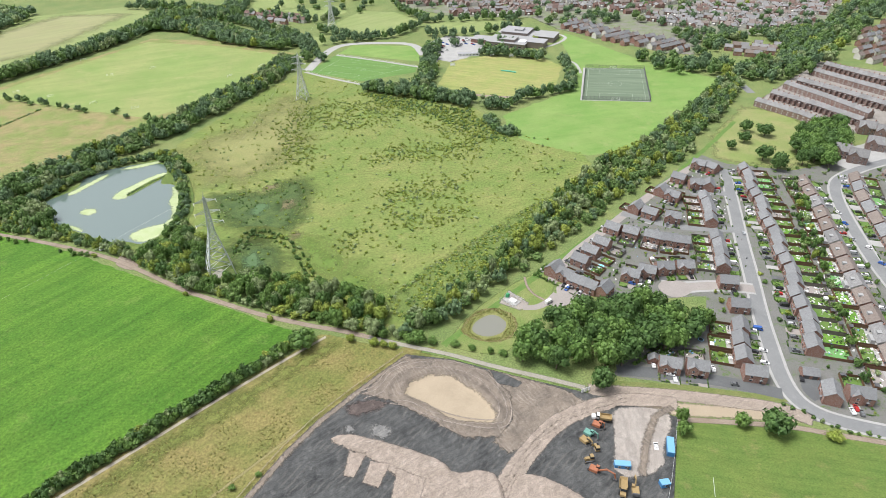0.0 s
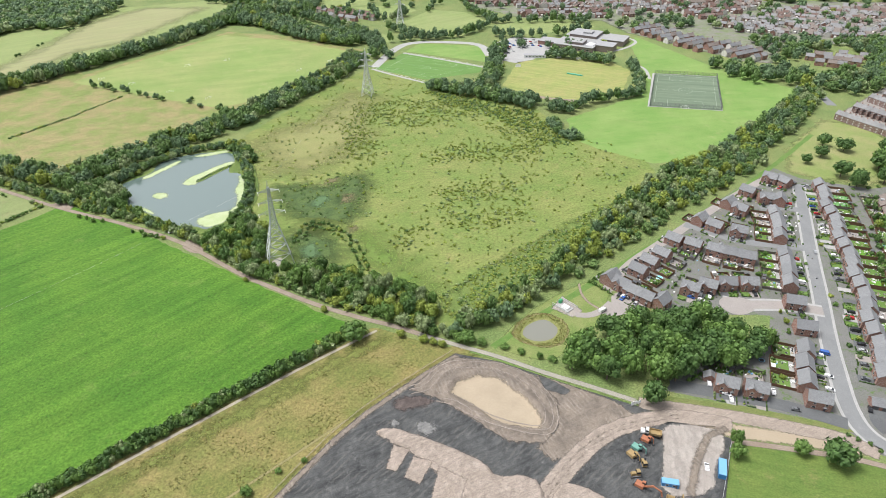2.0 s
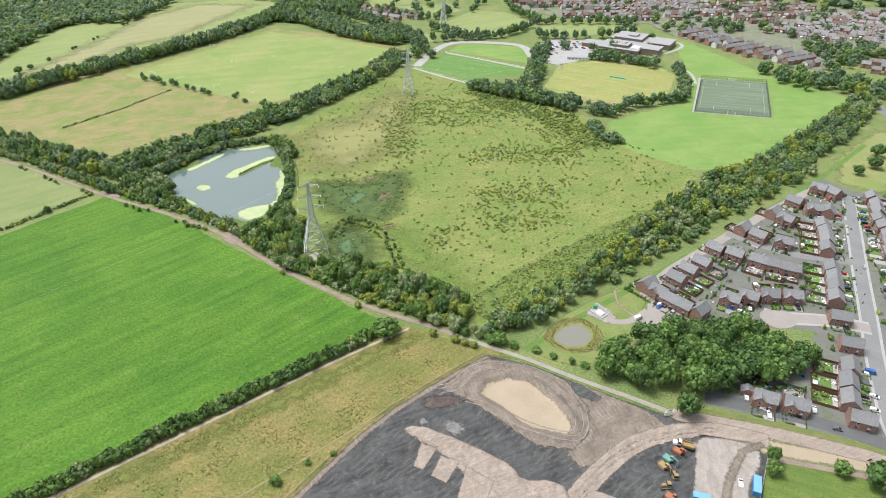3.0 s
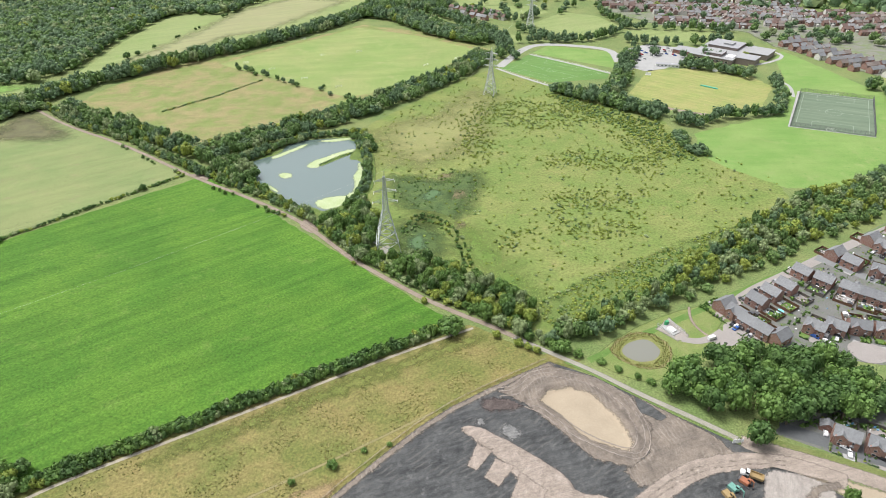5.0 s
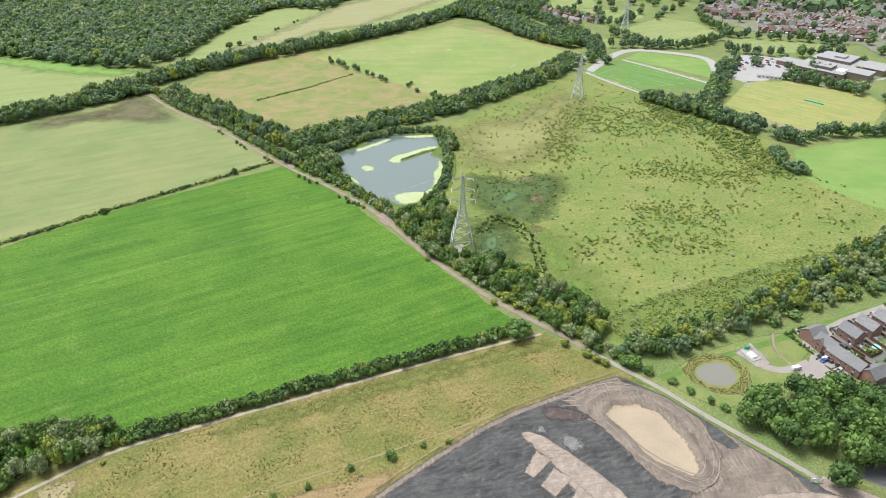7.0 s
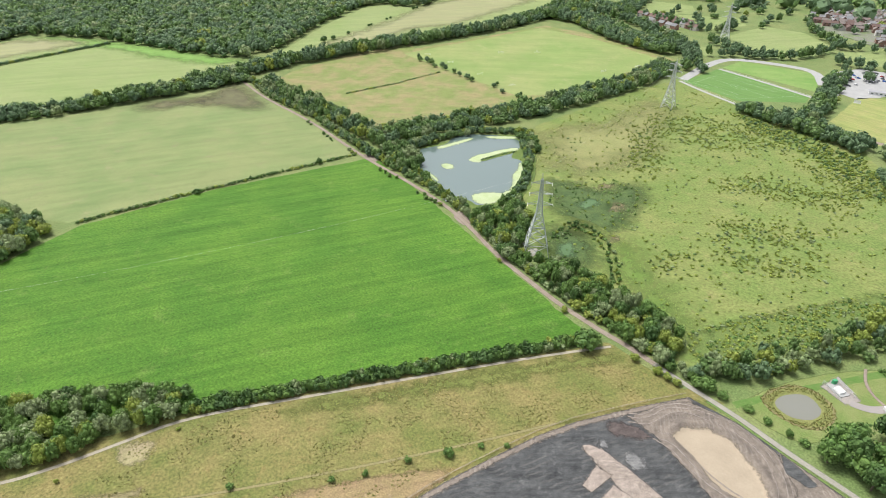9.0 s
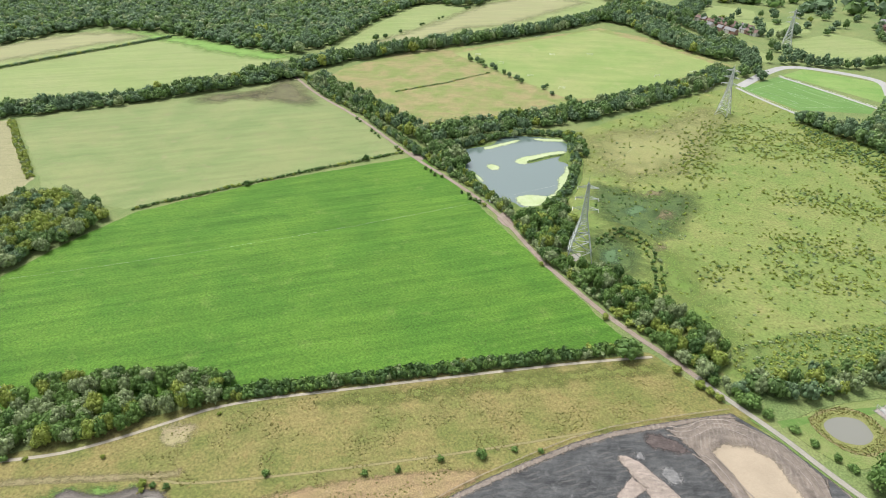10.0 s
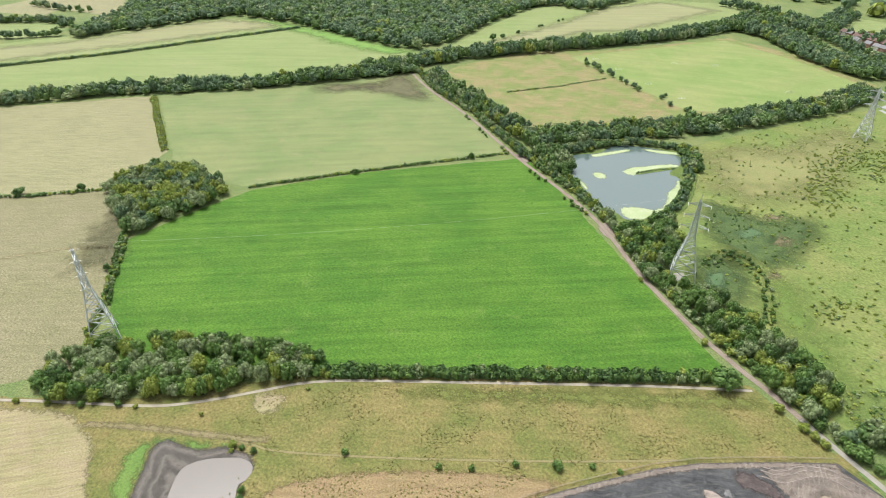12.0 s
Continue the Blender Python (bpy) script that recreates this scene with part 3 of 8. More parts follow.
def joined(name, places, shapes, mats, label, category, seed=1):
    """Many plants in one mesh. places: x, y, ground z, radius, height, index of the material."""
    r = np.random.default_rng(seed)
    flat = [(v, np.array([i for t in f for i in t]), np.array([len(t) for t in f])) for v, f in shapes]
    V, loops, sizes, mi, n = [], [], [], [], 0
    for x, y, z, rad, hgt, m in places:
        v, lp, sz = flat[r.integers(len(flat))]
        a = r.uniform(0, 6.283)
        rot = np.array([[np.cos(a), -np.sin(a)], [np.sin(a), np.cos(a)]])
        w = np.empty_like(v)
        w[:, :2] = v[:, :2] @ rot.T * rad + (x, y)
        w[:, 2] = v[:, 2] * hgt / v[:, 2].max() + z - 0.05
        V.append(w)
        loops.append(lp + n)
        sizes.append(sz)
        mi.append(np.full(len(sz), m))
        n += len(v)
    V, loops, sizes, mi = (np.concatenate(q) for q in (V, loops, sizes, mi))
    me = bpy.data.meshes.new(name)
    me.vertices.add(len(V))
    me.vertices.foreach_set("co", V.astype(np.float32).ravel())
    me.loops.add(len(loops))
    me.loops.foreach_set("vertex_index", loops.astype(np.int32))
    me.polygons.add(len(sizes))
    me.polygons.foreach_set("loop_start", np.concatenate([[0], np.cumsum(sizes)[:-1]]).astype(np.int32))
    for m in mats:
        me.materials.append(m)
    me.polygons.foreach_set("material_index", mi.astype(np.int32))
    me.update(calc_edges=True)
    return tagged(new(name, me), label, category, kind="stuff")


def inside(p, poly):
    c = False
    for a, b in zip(poly, poly[1:] + poly[:1]):
        if (a[1] > p[1]) != (b[1] > p[1]) and p[0] < (b[0] - a[0]) * (p[1] - a[1]) / (b[1] - a[1]) + a[0]:
            c = not c
    return c


def fill(poly, gap, r):
    gap *= UNIT
    xs, ys = [p[0] for p in poly], [p[1] for p in poly]
    out = []
    y = min(ys)
    while y < max(ys):
        x = min(xs)
        while x < max(xs):
            p = (x + r.uniform(-0.45, 0.45) * gap, y + r.uniform(-0.45, 0.45) * gap)
            if inside(p, poly):
                out.append(p)
            x += gap
        y += gap * 0.9
    return out


def along(pts, gap, width, r):
    gap, width = gap * UNIT, width * UNIT
    out = []
    for a, b in zip(pts, pts[1:]):
        a, b = Vector(a), Vector(b)
        L = (b - a).length
        side = Vector((-(b - a).y, (b - a).x)) / L
        rows = max(1, round(width / gap))
        for k in range(rows):
            s = r.uniform(0, gap)
            while s < L:
                off = (k + 0.5 - rows / 2) * width / rows + r.uniform(-0.3, 0.3) * gap
                p = a.lerp(b, s / L) + side * off
                out.append((p.x, p.y))
                s += gap * r.uniform(0.75, 1.25)
    return out


LEAVES = [M["f_dark_hazed"], M["f_mid_hazed"], M["f_light"], M["f_yellow"]]  # of the far belts and woods, distance haze mixed into the first two
NEAR = [M["f_deep"], M["f_fresh"], M["f_light"], M["f_yellow"]]  # of the stands round the site, the pond and the estate, without haze


def plants(name, pts, rad, hgt, weights, label, category="trees", shapes=None, seed=1):
    """weights: shares of dark, mid, pale and yellow-green plants."""
    r = np.random.default_rng(seed + 11)
    w = np.array(weights, float)
    places = [(x, y, 0, UNIT * r.uniform(*rad), UNIT * r.uniform(*hgt), int(r.choice(4, p=w / w.sum()))) for x, y in pts]
    # stands beyond 450 m take the leaf colours with haze in them
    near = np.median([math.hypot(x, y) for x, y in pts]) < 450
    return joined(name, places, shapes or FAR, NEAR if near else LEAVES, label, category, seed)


R = np.random.default_rng(21)
RT = np.random.default_rng(29)
plants("dark_wood", [p for p in fill([(-965.4, 168.2), (-952.7, 405.5), (-839.5, 452.8), (-706.6, 465.3), (-626.8, 489.6), (-612.9, 527.3), (-626.8, 562.7), (-641.5, 615.4), (-658.6, 647.0), (-674.9, 705.2), (-675.1, 743.9), (-687.3, 792.9), (-682.8, 827.4), (-626.7, 839.1), (-614.4, 860.4), (-620, 990), (-742.4, 1030), (-838.3, 960), (-1110.9, 573.7), (-1249.7, 352.7), (-1098.8, 303.6)], 6.7, R) if math.hypot(p[0] + 798, p[1] - 800) > 14], (4.1, 6.2), (6.6, 8.6), (6, 5, 1.2, 0.15), "dense dark green broadleaf wood", shapes=WOOD, seed=2)
plants("tree_belt_north", along([(-585.5, 394.1), (-556.3, 525.4), (-502.2, 642.4), (-441.9, 779.9), (-413.3, 907.6)], 4.8, 14, R), (3.2, 5.2), (6, 9.5), (5, 5, 1, 0.3), "long belt of mixed green trees", seed=3)
plants("tree_belt_east", along([(-426.9, 917.5), (-354.7, 903.0), (-260.0, 830.1), (-192.1, 809.4)], 5, 26, R) + along([(-433.5, 963.6), (-320.9, 965.2), (-335.8, 1104.4)], 7, 20, R), (3.4, 5.4), (6.5, 9.5), (6, 4, 0.7, 0.2), "broad belt of dark green trees", seed=4)
plants("tree_belt_west", along([(-754.7, 30.3), (-700.1, 152.4), (-632.2, 258.3), (-589.0, 358.4), (-556.7, 437.0)], 4.6, 13, R), (2.8, 5.4), (4, 8.5), (5, 4, 0.7, 0.2), "belt of green trees between two pastures", seed=5)
plants("track_belt", along([(-527.8, 438.2), (-418.8, 412.3), (-321.7, 386.5), (-266.6, 357.6)], 3.8, 12, R), (2.2, 4), (4, 8), (2, 4, 3, 1), "mixed bushes and trees beside the dirt track", seed=6)
plants("pond_belt", along([(-324.2, 396.7), (-286.5, 459.6), (-257.7, 504.7), (-225.5, 577.5), (-196.5, 656.4), (-180.7, 742.5)], 4, 17, R), (2.3, 4.2), (4, 7.5), (3, 5, 1.5, 0.4), "thick belt of trees along the pond", seed=7)
plants("copse", fill([(-478.4, 84.2), (-486.4, 119.9), (-465.8, 143.6), (-411.5, 150.2), (-395.2, 108.7), (-396.0, 70.5), (-427.2, 71.8)], 4.0, R), (2.4, 3.8), (4.6, 7.2), (1.6, 3, 3.6, 3.2), "small dense copse with yellowing trees", shapes=BIG, seed=8)
plants("corner_wood", along([(-252.0, 66.0), (-238.0, 82.0), (-222.0, 94.0), (-209.0, 101.0)], 2.6, 6, RT) + along([(-276.0, 44.0), (-262.0, 58.0), (-248.0, 72.0)], 2.6, 6, RT) + fill([(-280.6, -10.7), (-293.5, 3.1), (-297.6, 17.1), (-288.0, 32.1), (-272.6, 39.5), (-240.3, 66.7), (-203.9, 100.9), (-205.6, 92.5), (-221.0, 57.9), (-234.8, 36.7), (-254.9, 13.0), (-268.0, -0.5)], 3.2, R), (1.9, 3.1), (3.6, 6.2), (0.7, 4, 4.6, 1.6), "young mixed wood at the field corner", shapes=BIG, seed=9)
plants("crop_hedge", along([(-204.9, 96.8), (-161.3, 145.8), (-124.5, 185.9), (-91.6, 221.5), (-70.6, 246.8)], 1.5, 3.5, R), (1.2, 2.1), (2, 3.6), (5, 4, 0.5, 0.5), "dense dark green hedge along the crop field", "hedge", BUSH, 10)
plants("pasture_hedge", along([(-408.5, 160.5), (-375.6, 241.2), (-348.2, 299.9), (-323.7, 353.6)], 1.4, 2, R), (0.8, 1.4), (0.9, 1.7), (2, 4, 1, 2.5), "low ragged hedge between crop and pasture", "hedge", BUSH, 11)
plants("field_divide_hedge", along([(-893.0, 49.8), (-853.2, 198.7), (-833.8, 337.6), (-818.7, 440.8)], 1.5, 2.0, R), (1.2, 1.8), (1.5, 2.5), (4, 3, 0.5, 0.5), "thin dark hedge across a pale field", "hedge", BUSH, 12)
plants("yellow_hedge", along([(-659.9, 180.0), (-588.9, 159.1), (-516.4, 138.6)], 1.7, 3.5, R), (0.9, 1.6), (1.2, 2.2), (0.1, 0.6, 1.5, 6), "yellowing hedge between two pastures", "hedge", BUSH, 13)
plants("south_hedge", along([(-527.0, -1.7), (-498.5, 36.3), (-473.2, 81.9)], 1.6, 2, R) + along([(-403.4, 70.7), (-365.9, 53.1), (-329.2, 35.9), (-305.9, 19.4)], 1.8, 3, R), (0.8, 1.5), (1, 2), (1.5, 3, 1, 2.5), "low yellow-green hedge by the pylon", "hedge", BUSH, 14)
plants("wood_fringe", along([(-582.2, 354.0), (-569.5, 422.3)], 6, 14, R), (2.5, 4), (5, 8), (5, 4, 1, 0.3), "trees at the edge of the wood", seed=15)
plants("meadow_edge_belt", fill([(-27.3, 243.7), (-14.1, 243.7), (11.4, 264.6), (35.5, 293.5), (59.7, 326.8), (97.1, 373.6), (140.5, 421.2), (192.8, 478.5), (267.9, 563.5), (319.3, 650.5), (316.2, 690.0), (273.2, 623.3), (214.8, 548.9), (161.1, 484.3), (120.2, 447.9), (86.0, 402.9), (50.9, 345.2), (22.7, 302.1), (-4.1, 273.1), (-22.1, 255.9)], 3.6, R), (1.6, 3.3), (3, 6.5), (1.5, 5, 2.2, 2), "broad belt of mixed young trees and bushes", shapes=FAR, seed=16)
plants("lane_side_belt", fill([(40.5, 298.1), (79.1, 338.3), (113.8, 380.0), (167.4, 433.8), (211.6, 480.9), (217.89999999999998, 508.5), (192.8, 478.5), (140.5, 421.2), (97.1, 373.6), (59.7, 326.8)], 3.2, RT), (1.4, 2.8), (2.4, 5), (1.5, 5, 1.2, 1.6), "young trees and bushes between meadow and estate", shapes=FAR, seed=75)
plants("pond_side_belt", fill([(-184.2, 310.0), (-191.6, 328.0), (-162.2, 348.4), (-150.6, 329.1), (-144.3, 307.4), (-132.9, 292.8), (-101.5, 298.1), (-82.7, 295.8), (-64.3, 287.6), (-47.7, 280.2), (-34.0, 271.7), (-28.8, 263.6), (-27.4, 248.3), (-31.9, 241.8), (-46.5, 247.7), (-63.1, 255.4), (-81.9, 261.0), (-100.7, 270.8), (-127.3, 280.2), (-145.8, 285.7)], 3.3, R), (1.7, 3.1), (3, 6.4), (2.5, 5, 1.6, 1.2), "mixed bushes and young trees along the track", shapes=BIG, seed=17)
plants("pond_bank_bushes", along([(-282.5, 361.0), (-269.5, 356.6), (-258.3, 351.5), (-248.4, 348.0)], 2.2, 2.2, R) + along([(-237.3, 339.8), (-226.6, 335.7)], 2.2, 2.2, R) + along([(-214.9, 330.9), (-205.7, 328.3), (-198.9, 327.8)], 2.2, 2.2, R) + along([(-235.6, 472.7), (-216.2, 460.2), (-202.2, 439.4)], 2.4, 5, R) + along([(-176.6, 360.5), (-178.1, 339.0), (-181.3, 324.2)], 2.5, 6, R), (1.5, 2.9), (2, 4.8), (3, 4, 2, 0.6), "bushes on the banks of the pond", shapes=FAR, seed=18)
plants("pond_shore_trees", along([(-292.8, 374.3), (-291.5, 396.9), (-283.0, 418.9), (-264.8, 446.1), (-241.9, 467.7), (-220.9, 476.9)], 3.4, 4, R), (1.4, 2.4), (2.2, 4.2), (3, 5, 1.5, 0.6), "trees leaning over the pond shore", shapes=BIG, seed=60)
RS = np.random.default_rng(88)
plants("pond_far_shore_trees", along([(-293.8, 378.6), (-289.3, 394.7), (-282.7, 405.5), (-282.7, 423.5), (-277.0, 436.8), (-265.9, 451.8), (-250.9, 460.8), (-235.3, 464.7), (-224.9, 459.6)], 2.3, 2.5, RS), (1.4, 2.3), (2.4, 4.4), (5, 4, 0.6, 0.3), "dark trees close to the far shore of the pond", shapes=FAR, seed=70)
plants("pond_corner_trees", along([(-294.6, 385.2), (-289.6, 400.9), (-284.9, 411.6)], 2.6, 2.5, RS), (1.8, 2.6), (4.2, 6.0), (6, 3, 0.4, 0.2), "tall dark trees at the corner of the pond", shapes=BIG, seed=71)
plants("pond_east_bushes", along([(-223.2, 458.1), (-213.0, 442.3), (-199.7, 425.4), (-191.0, 405.0), (-185.8, 390.0), (-181.3, 373.6), (-180.7, 357.4)], 1.8, 3.5, RS), (1.1, 2.1), (1.4, 3.2), (4, 4, 0.8, 0.6), "dense bushes and rushes on the east bank", "bushes", BUSH, 72)


def strewn(poly, gap, r):
    """Plants thrown over an area by chance, some of them past its edge."""
    pts = [p for p in fill(poly, gap * 0.5, r) if r.uniform() < 0.25]
    return [(x + r.normal(0, gap * 1.6), y + r.normal(0, gap * 1.6)) for x, y in pts]


plants("sports_ground_trees", along([(-80.8, 641.2), (-49.4, 626.8), (-19.7, 616.3), (27.0, 593.0)], 4.6, 12, R) + along([(-12.3, 805.7), (-16.2, 740.6), (-16.3, 675.7)], 5, 10, R) + along([(37.9, 586.6), (64.0, 580.3)], 4.4, 7, R) + along([(67.4, 586.6), (80.6, 606.1), (102.0, 616.3), (133.5, 637.5), (142.5, 675.7), (144.6, 750.0)], 4.8, 7, R)
       + along([(47.7, 774.5), (83.9, 764.5), (120.1, 750.0)], 5, 9, R) + along([(-23.2, 637.5), (-16.5, 685.8)], 5, 10, R), (2.8, 4.6), (5, 8.5), (6, 3, 0.4, 0.1), "dark trees round the sports grounds", seed=19)
plants("meadow_corner_trees", along([(42.6, 554.7), (48.9, 525.5), (64.2, 515.0)], 3.6, 6, R), (2.2, 3.6), (3, 5.5), (4, 4, 0.4, 0.3), "round bushy trees at the corner of the meadow", seed=61)
plants("meadow_top_scrub", strewn([(-84.8, 628.6), (-36.8, 611.2), (25.3, 578.7), (40.1, 548.9), (52.2, 502.4), (27.8, 508.7), (-12.9, 563.5), (-57.9, 586.6)], 1.6, R), (0.5, 1.2), (0.5, 1.5), (0.5, 3, 0.2, 5), "bramble scrub below the trees", "bushes", GORSE, 62)
plants("town_edge_wood", fill([(238.5, 764.5), (282.3, 745.3), (341.1, 722.3), (418.0, 745.3), (518.1, 845.0), (641.7, 996.8), (709.4, 1151.6), (776.8, 1151.6), (695.5, 1016.6), (548.3, 845.0), (476.1, 752.4), (377.7, 660.0), (345.4, 656.2), (311.6, 679.7), (265.3, 692.1), (230.5, 729.0)], 8, R), (3.5, 5.5), (6.5, 9.5), (5, 4, 0.8, 0.2), "dense green wood at the edge of the town", seed=20)
plants("town_side_wood", fill([(416.5, 868.5), (529.6, 891.9), (624.3, 1022.3), (666.6, 1048.2), (489.7, 814.4), (417.5, 722.0), (379.6, 701.6), (439.7, 814.4)], 6.5, RT), (3.2, 5), (6, 9), (6, 4, 0.5, 0.2), "dense trees between the town and the terraces", shapes=FAR, seed=76)
plants("town_trees", fill([(-317.3, 996.8), (-182.8, 923.9), (-77.2, 1058.3), (157.4, 907.1), (293.9, 907.1), (518.4, 875.1), (701.9, 1103.2), (461.7, 1151.6), (-182.3, 1151.6)], 20, R) + fill([(308.2, 875.1), (411.7, 900.6), (404.8, 845.0), (341.7, 777.0), (282.3, 745.3), (325.1, 789.9)], 8, R) + fill([(168.0, 977.6), (262.6, 1016.6), (257.8, 923.9), (173.4, 907.1)], 13, R) + fill([(-19.0, 890.9), (65.0, 845.0), (141.3, 907.1), (131.0, 830.6), (61.3, 789.9), (-17.6, 816.6)], 16, R), (2.6, 5), (4.5, 8), (6, 3, 0.6, 0.3), "scattered garden trees between the town's roofs", seed=21)
plants("field_edge_trees", along([(-171.5, 881.4), (-108.1, 839.2), (-64.2, 856.8), (-27.7, 923.9)], 6, 6, R) + along([(-296.9, 985.2), (-184.5, 934.2), (-157.7, 977.6)], 7, 8, R) + along([(-157.0, 816.6), (-122.0, 830.6), (-93.1, 839.2)], 7, 6, R) + along([(-75.8, 1037.1), (-28.2, 941.2), (115.0, 962.8)], 7, 7, R)
       + along([(-393.9, 1016.6), (-280.7, 923.9), (-179.0, 816.6), (-151.2, 740.6)], 7, 16, R) + along([(-501.9, 1041.3), (-405.6, 1024.7), (-329.1, 977.6)], 7, 16, R) + along([(-26.1, 862.9), (51.1, 868.9), (109.2, 907.1)], 7, 10, R), (3, 4.8), (6, 9), (6, 3, 0.6, 0.2), "trees and hedges between the distant fields", seed=22)
plants("playing_field_bushes", along([(-451.2, 609.9), (-384.8, 587.5), (-337.1, 570.4)], 6, 5, R) + along([(-319.6, 564.2), (-275.3, 558.6)], 12, 2, R), (1.5, 2.6), (2.5, 4.5), (5, 3, 0.5, 0.3), "line of dark bushes beside the playing field", shapes=FAR, seed=23)
plants("far_woods", fill([(-1956, 996), (-1244, 1137), (-533, 1137), (0, 1137), (889, 1137), (1600, 996), (1600, 1423), (0, 1689), (-1956, 1423)], 22, R), (8, 14), (8, 13), (6, 3, 0.4, 0.2), "distant woods on the horizon", shapes=TUFT, seed=24)
plants("wood_beyond", fill([(-1330, 420), (-1262, 372), (-1120, 590), (-860, 980), (-1000, 1120), (-1250, 900), (-1423, 747)], 14, R), (6, 9), (8, 11), (8, 3, 0.3, 0.1), "dark wood beyond the far pasture", shapes=WOOD, seed=25)
plants("far_pasture_hedges", along([(-1165.0, 85.0), (-1150.3, 112.4), (-1104.4, 172.8), (-1066.0, 206.6), (-1040, 190)], 5, 9, RT) + along([(-1060, 66), (-1024.4, 118.7), (-993.1, 171.1)], 5, 4, RT) + along([(-1240, 190), (-1165, 215), (-1120, 245)], 7, 4, RT), (2.6, 4.6), (3.5, 7), (6, 3, 0.5, 0.4), "dark hedges with trees between far pastures", "trees", FAR, 73)

# bushes of the meadow, thick where the soil suits them
def clumpy(poly, gap, thr, size, r, off=0.0):
    return [p for p in fill(poly, gap, r) if noise.fractal(Vector((p[0] / size, p[1] / size, off)), 0.8, 2.2, 3) > thr]


MEADOW = [(-220.8, 489.2), (-177.0, 633.6), (-150.0, 690.2), (-86.3, 655.9), (22.0, 595.3), (49.2, 531.8), (105.6, 505.7), (111.3, 449.4), (46.8, 337.5), (-25.7, 253.3), (-67.4, 270.3), (-97.5, 322.9), (-157.7, 385.9), (-193.9, 415.3)]
CLUMPS = [[(-150.8, 583.8), (-91.8, 601.7), (-42.0, 603.7), (-24.4, 564.3), (-76.6, 529.2), (-117.9, 528.0), (-140.2, 535.5)],
          [(-154.5, 549.5), (-109.4, 496.8), (-103.9, 444.9), (-130.1, 462.2)],
          [(-62.6, 475.2), (-40.9, 494.1), (5.2, 497.5), (28.9, 494.4), (32.5, 469.9), (-1.4, 459.6), (-22.4, 463.2), (-55.6, 453.6)],
          [(-22.3, 547.0), (11.3, 559.0), (34.8, 530.6), (29.9, 474.7), (4.6, 504.1)],
          [(-49.1, 409.2), (-17.3, 427.3), (11.1, 430.0), (18.7, 396.2), (16.5, 368.7), (-7.2, 355.1), (-23.9, 351.3), (-41.7, 362.3), (-41.4, 382.7)],
          [(-68.7, 351.7), (-51.1, 362.5), (-41.2, 343.0), (-48.0, 329.1), (-62.3, 324.2)],
          [(15.0, 442.9), (31.4, 445.2), (29.9, 424.8), (16.7, 421.1)],
          [(72.1, 447.8), (93.9, 455.6), (91.0, 440.7), (73.8, 432.5)],
          [(23.4, 543.8), (45.4, 546.8), (56.2, 507.5), (36.0, 497.8)]]
gorse = strewn(MEADOW, 6.0, R)
for c in CLUMPS:
    gorse += [p for p in strewn(c, 1.75, R) if noise.noise(Vector((p[0] / 11, p[1] / 11, 2.0))) > -0.25]
plants("gorse_bushes", gorse, (0.32, 0.98), (0.35, 1.0), (0, 0.7, 1.2, 6), "scattered gorse and bramble bushes in the meadow", "bushes", GORSE, 26)
bright = [p for c in CLUMPS[:6] for p in strewn(c, 3.2, R)] + strewn(MEADOW, 9, R)
plants("yellow_gorse", bright, (0.35, 0.9), (0.2, 0.6), (0, 1, 0.5, 5), "low yellow-green gorse in the meadow", "bushes", TUFT, 36)
SCRUB = [(-31.5, 276.9), (-12.3, 307.1), (11.9, 332.8), (41.2, 365.2), (72.9, 395.8), (115.5, 440.5), (110.4, 388.6), (83.4, 365.4), (66.1, 340.2), (39.7, 315.0), (16.3, 290.5), (-3.7, 266.3), (-16.3, 257.3), (-26.6, 263.1)]
plants("meadow_scrub", clumpy(SCRUB, 1.25, -0.22, 9, R, 3.0), (0.4, 0.95), (0.3, 0.75), (0, 2, 1.2, 5), "low bramble scrub along the meadow edge", "bushes", TUFT, 27)
st(patch("scrub_floor", SCRUB, 0.07, M["scrub"], 1.5, 8.0), "dark green bramble-covered meadow edge")
HOLLOW = [(-163.5, 358.1), (-160.2, 408.9), (-136.9, 428.1), (-111.0, 434.8), (-97.9, 415.9), (-95.4, 386.6), (-103.1, 365.2), (-116.1, 355.9), (-104.9, 341.7), (-94.6, 324.4), (-96.3, 307.9), (-113.7, 304.9), (-126.4, 297.8), (-140.7, 312.3)]
plants("reed_scrub", clumpy(HOLLOW, 2.2, 0.22, 10, R, 5.0), (0.4, 0.9), (0.3, 0.8), (3, 4, 0.5, 0.3), "dark rushes and brambles in the hollow", "bushes", TUFT, 28)
plants("hollow_bushes", along([(-130.5, 323.2), (-128.3, 348.7), (-111.0, 345.6), (-91.3, 325.8), (-78.5, 298.6)], 2.2, 5, R), (0.6, 1.3), (0.7, 1.6), (3, 4, 0.5, 1), "bramble bushes between the hollow and the tree belt", "bushes", BUSH, 37)
M["f_dry"] = foliage("dry_grass_blades", (.21, .205, .06), (.26, .235, .078), (.17, .175, .048))
M["f_straw"] = foliage("straw_coloured_blades", (.24, .225, .085), (.3, .27, .115), (.34, .3, .14))
M["f_olive"] = foliage("olive_grass_blades", (.16, .17, .05), (.2, .2, .06), (.23, .22, .075))
TAN = [(-215.3, 60.8), (-199.1, 93.2), (-61.4, 245.0), (-24.3, 234.5), (-64.0, 186.1), (-90.7, 145.1), (-107.6, 98.0), (-167.6, 28.9)]
rt = np.random.default_rng(31)
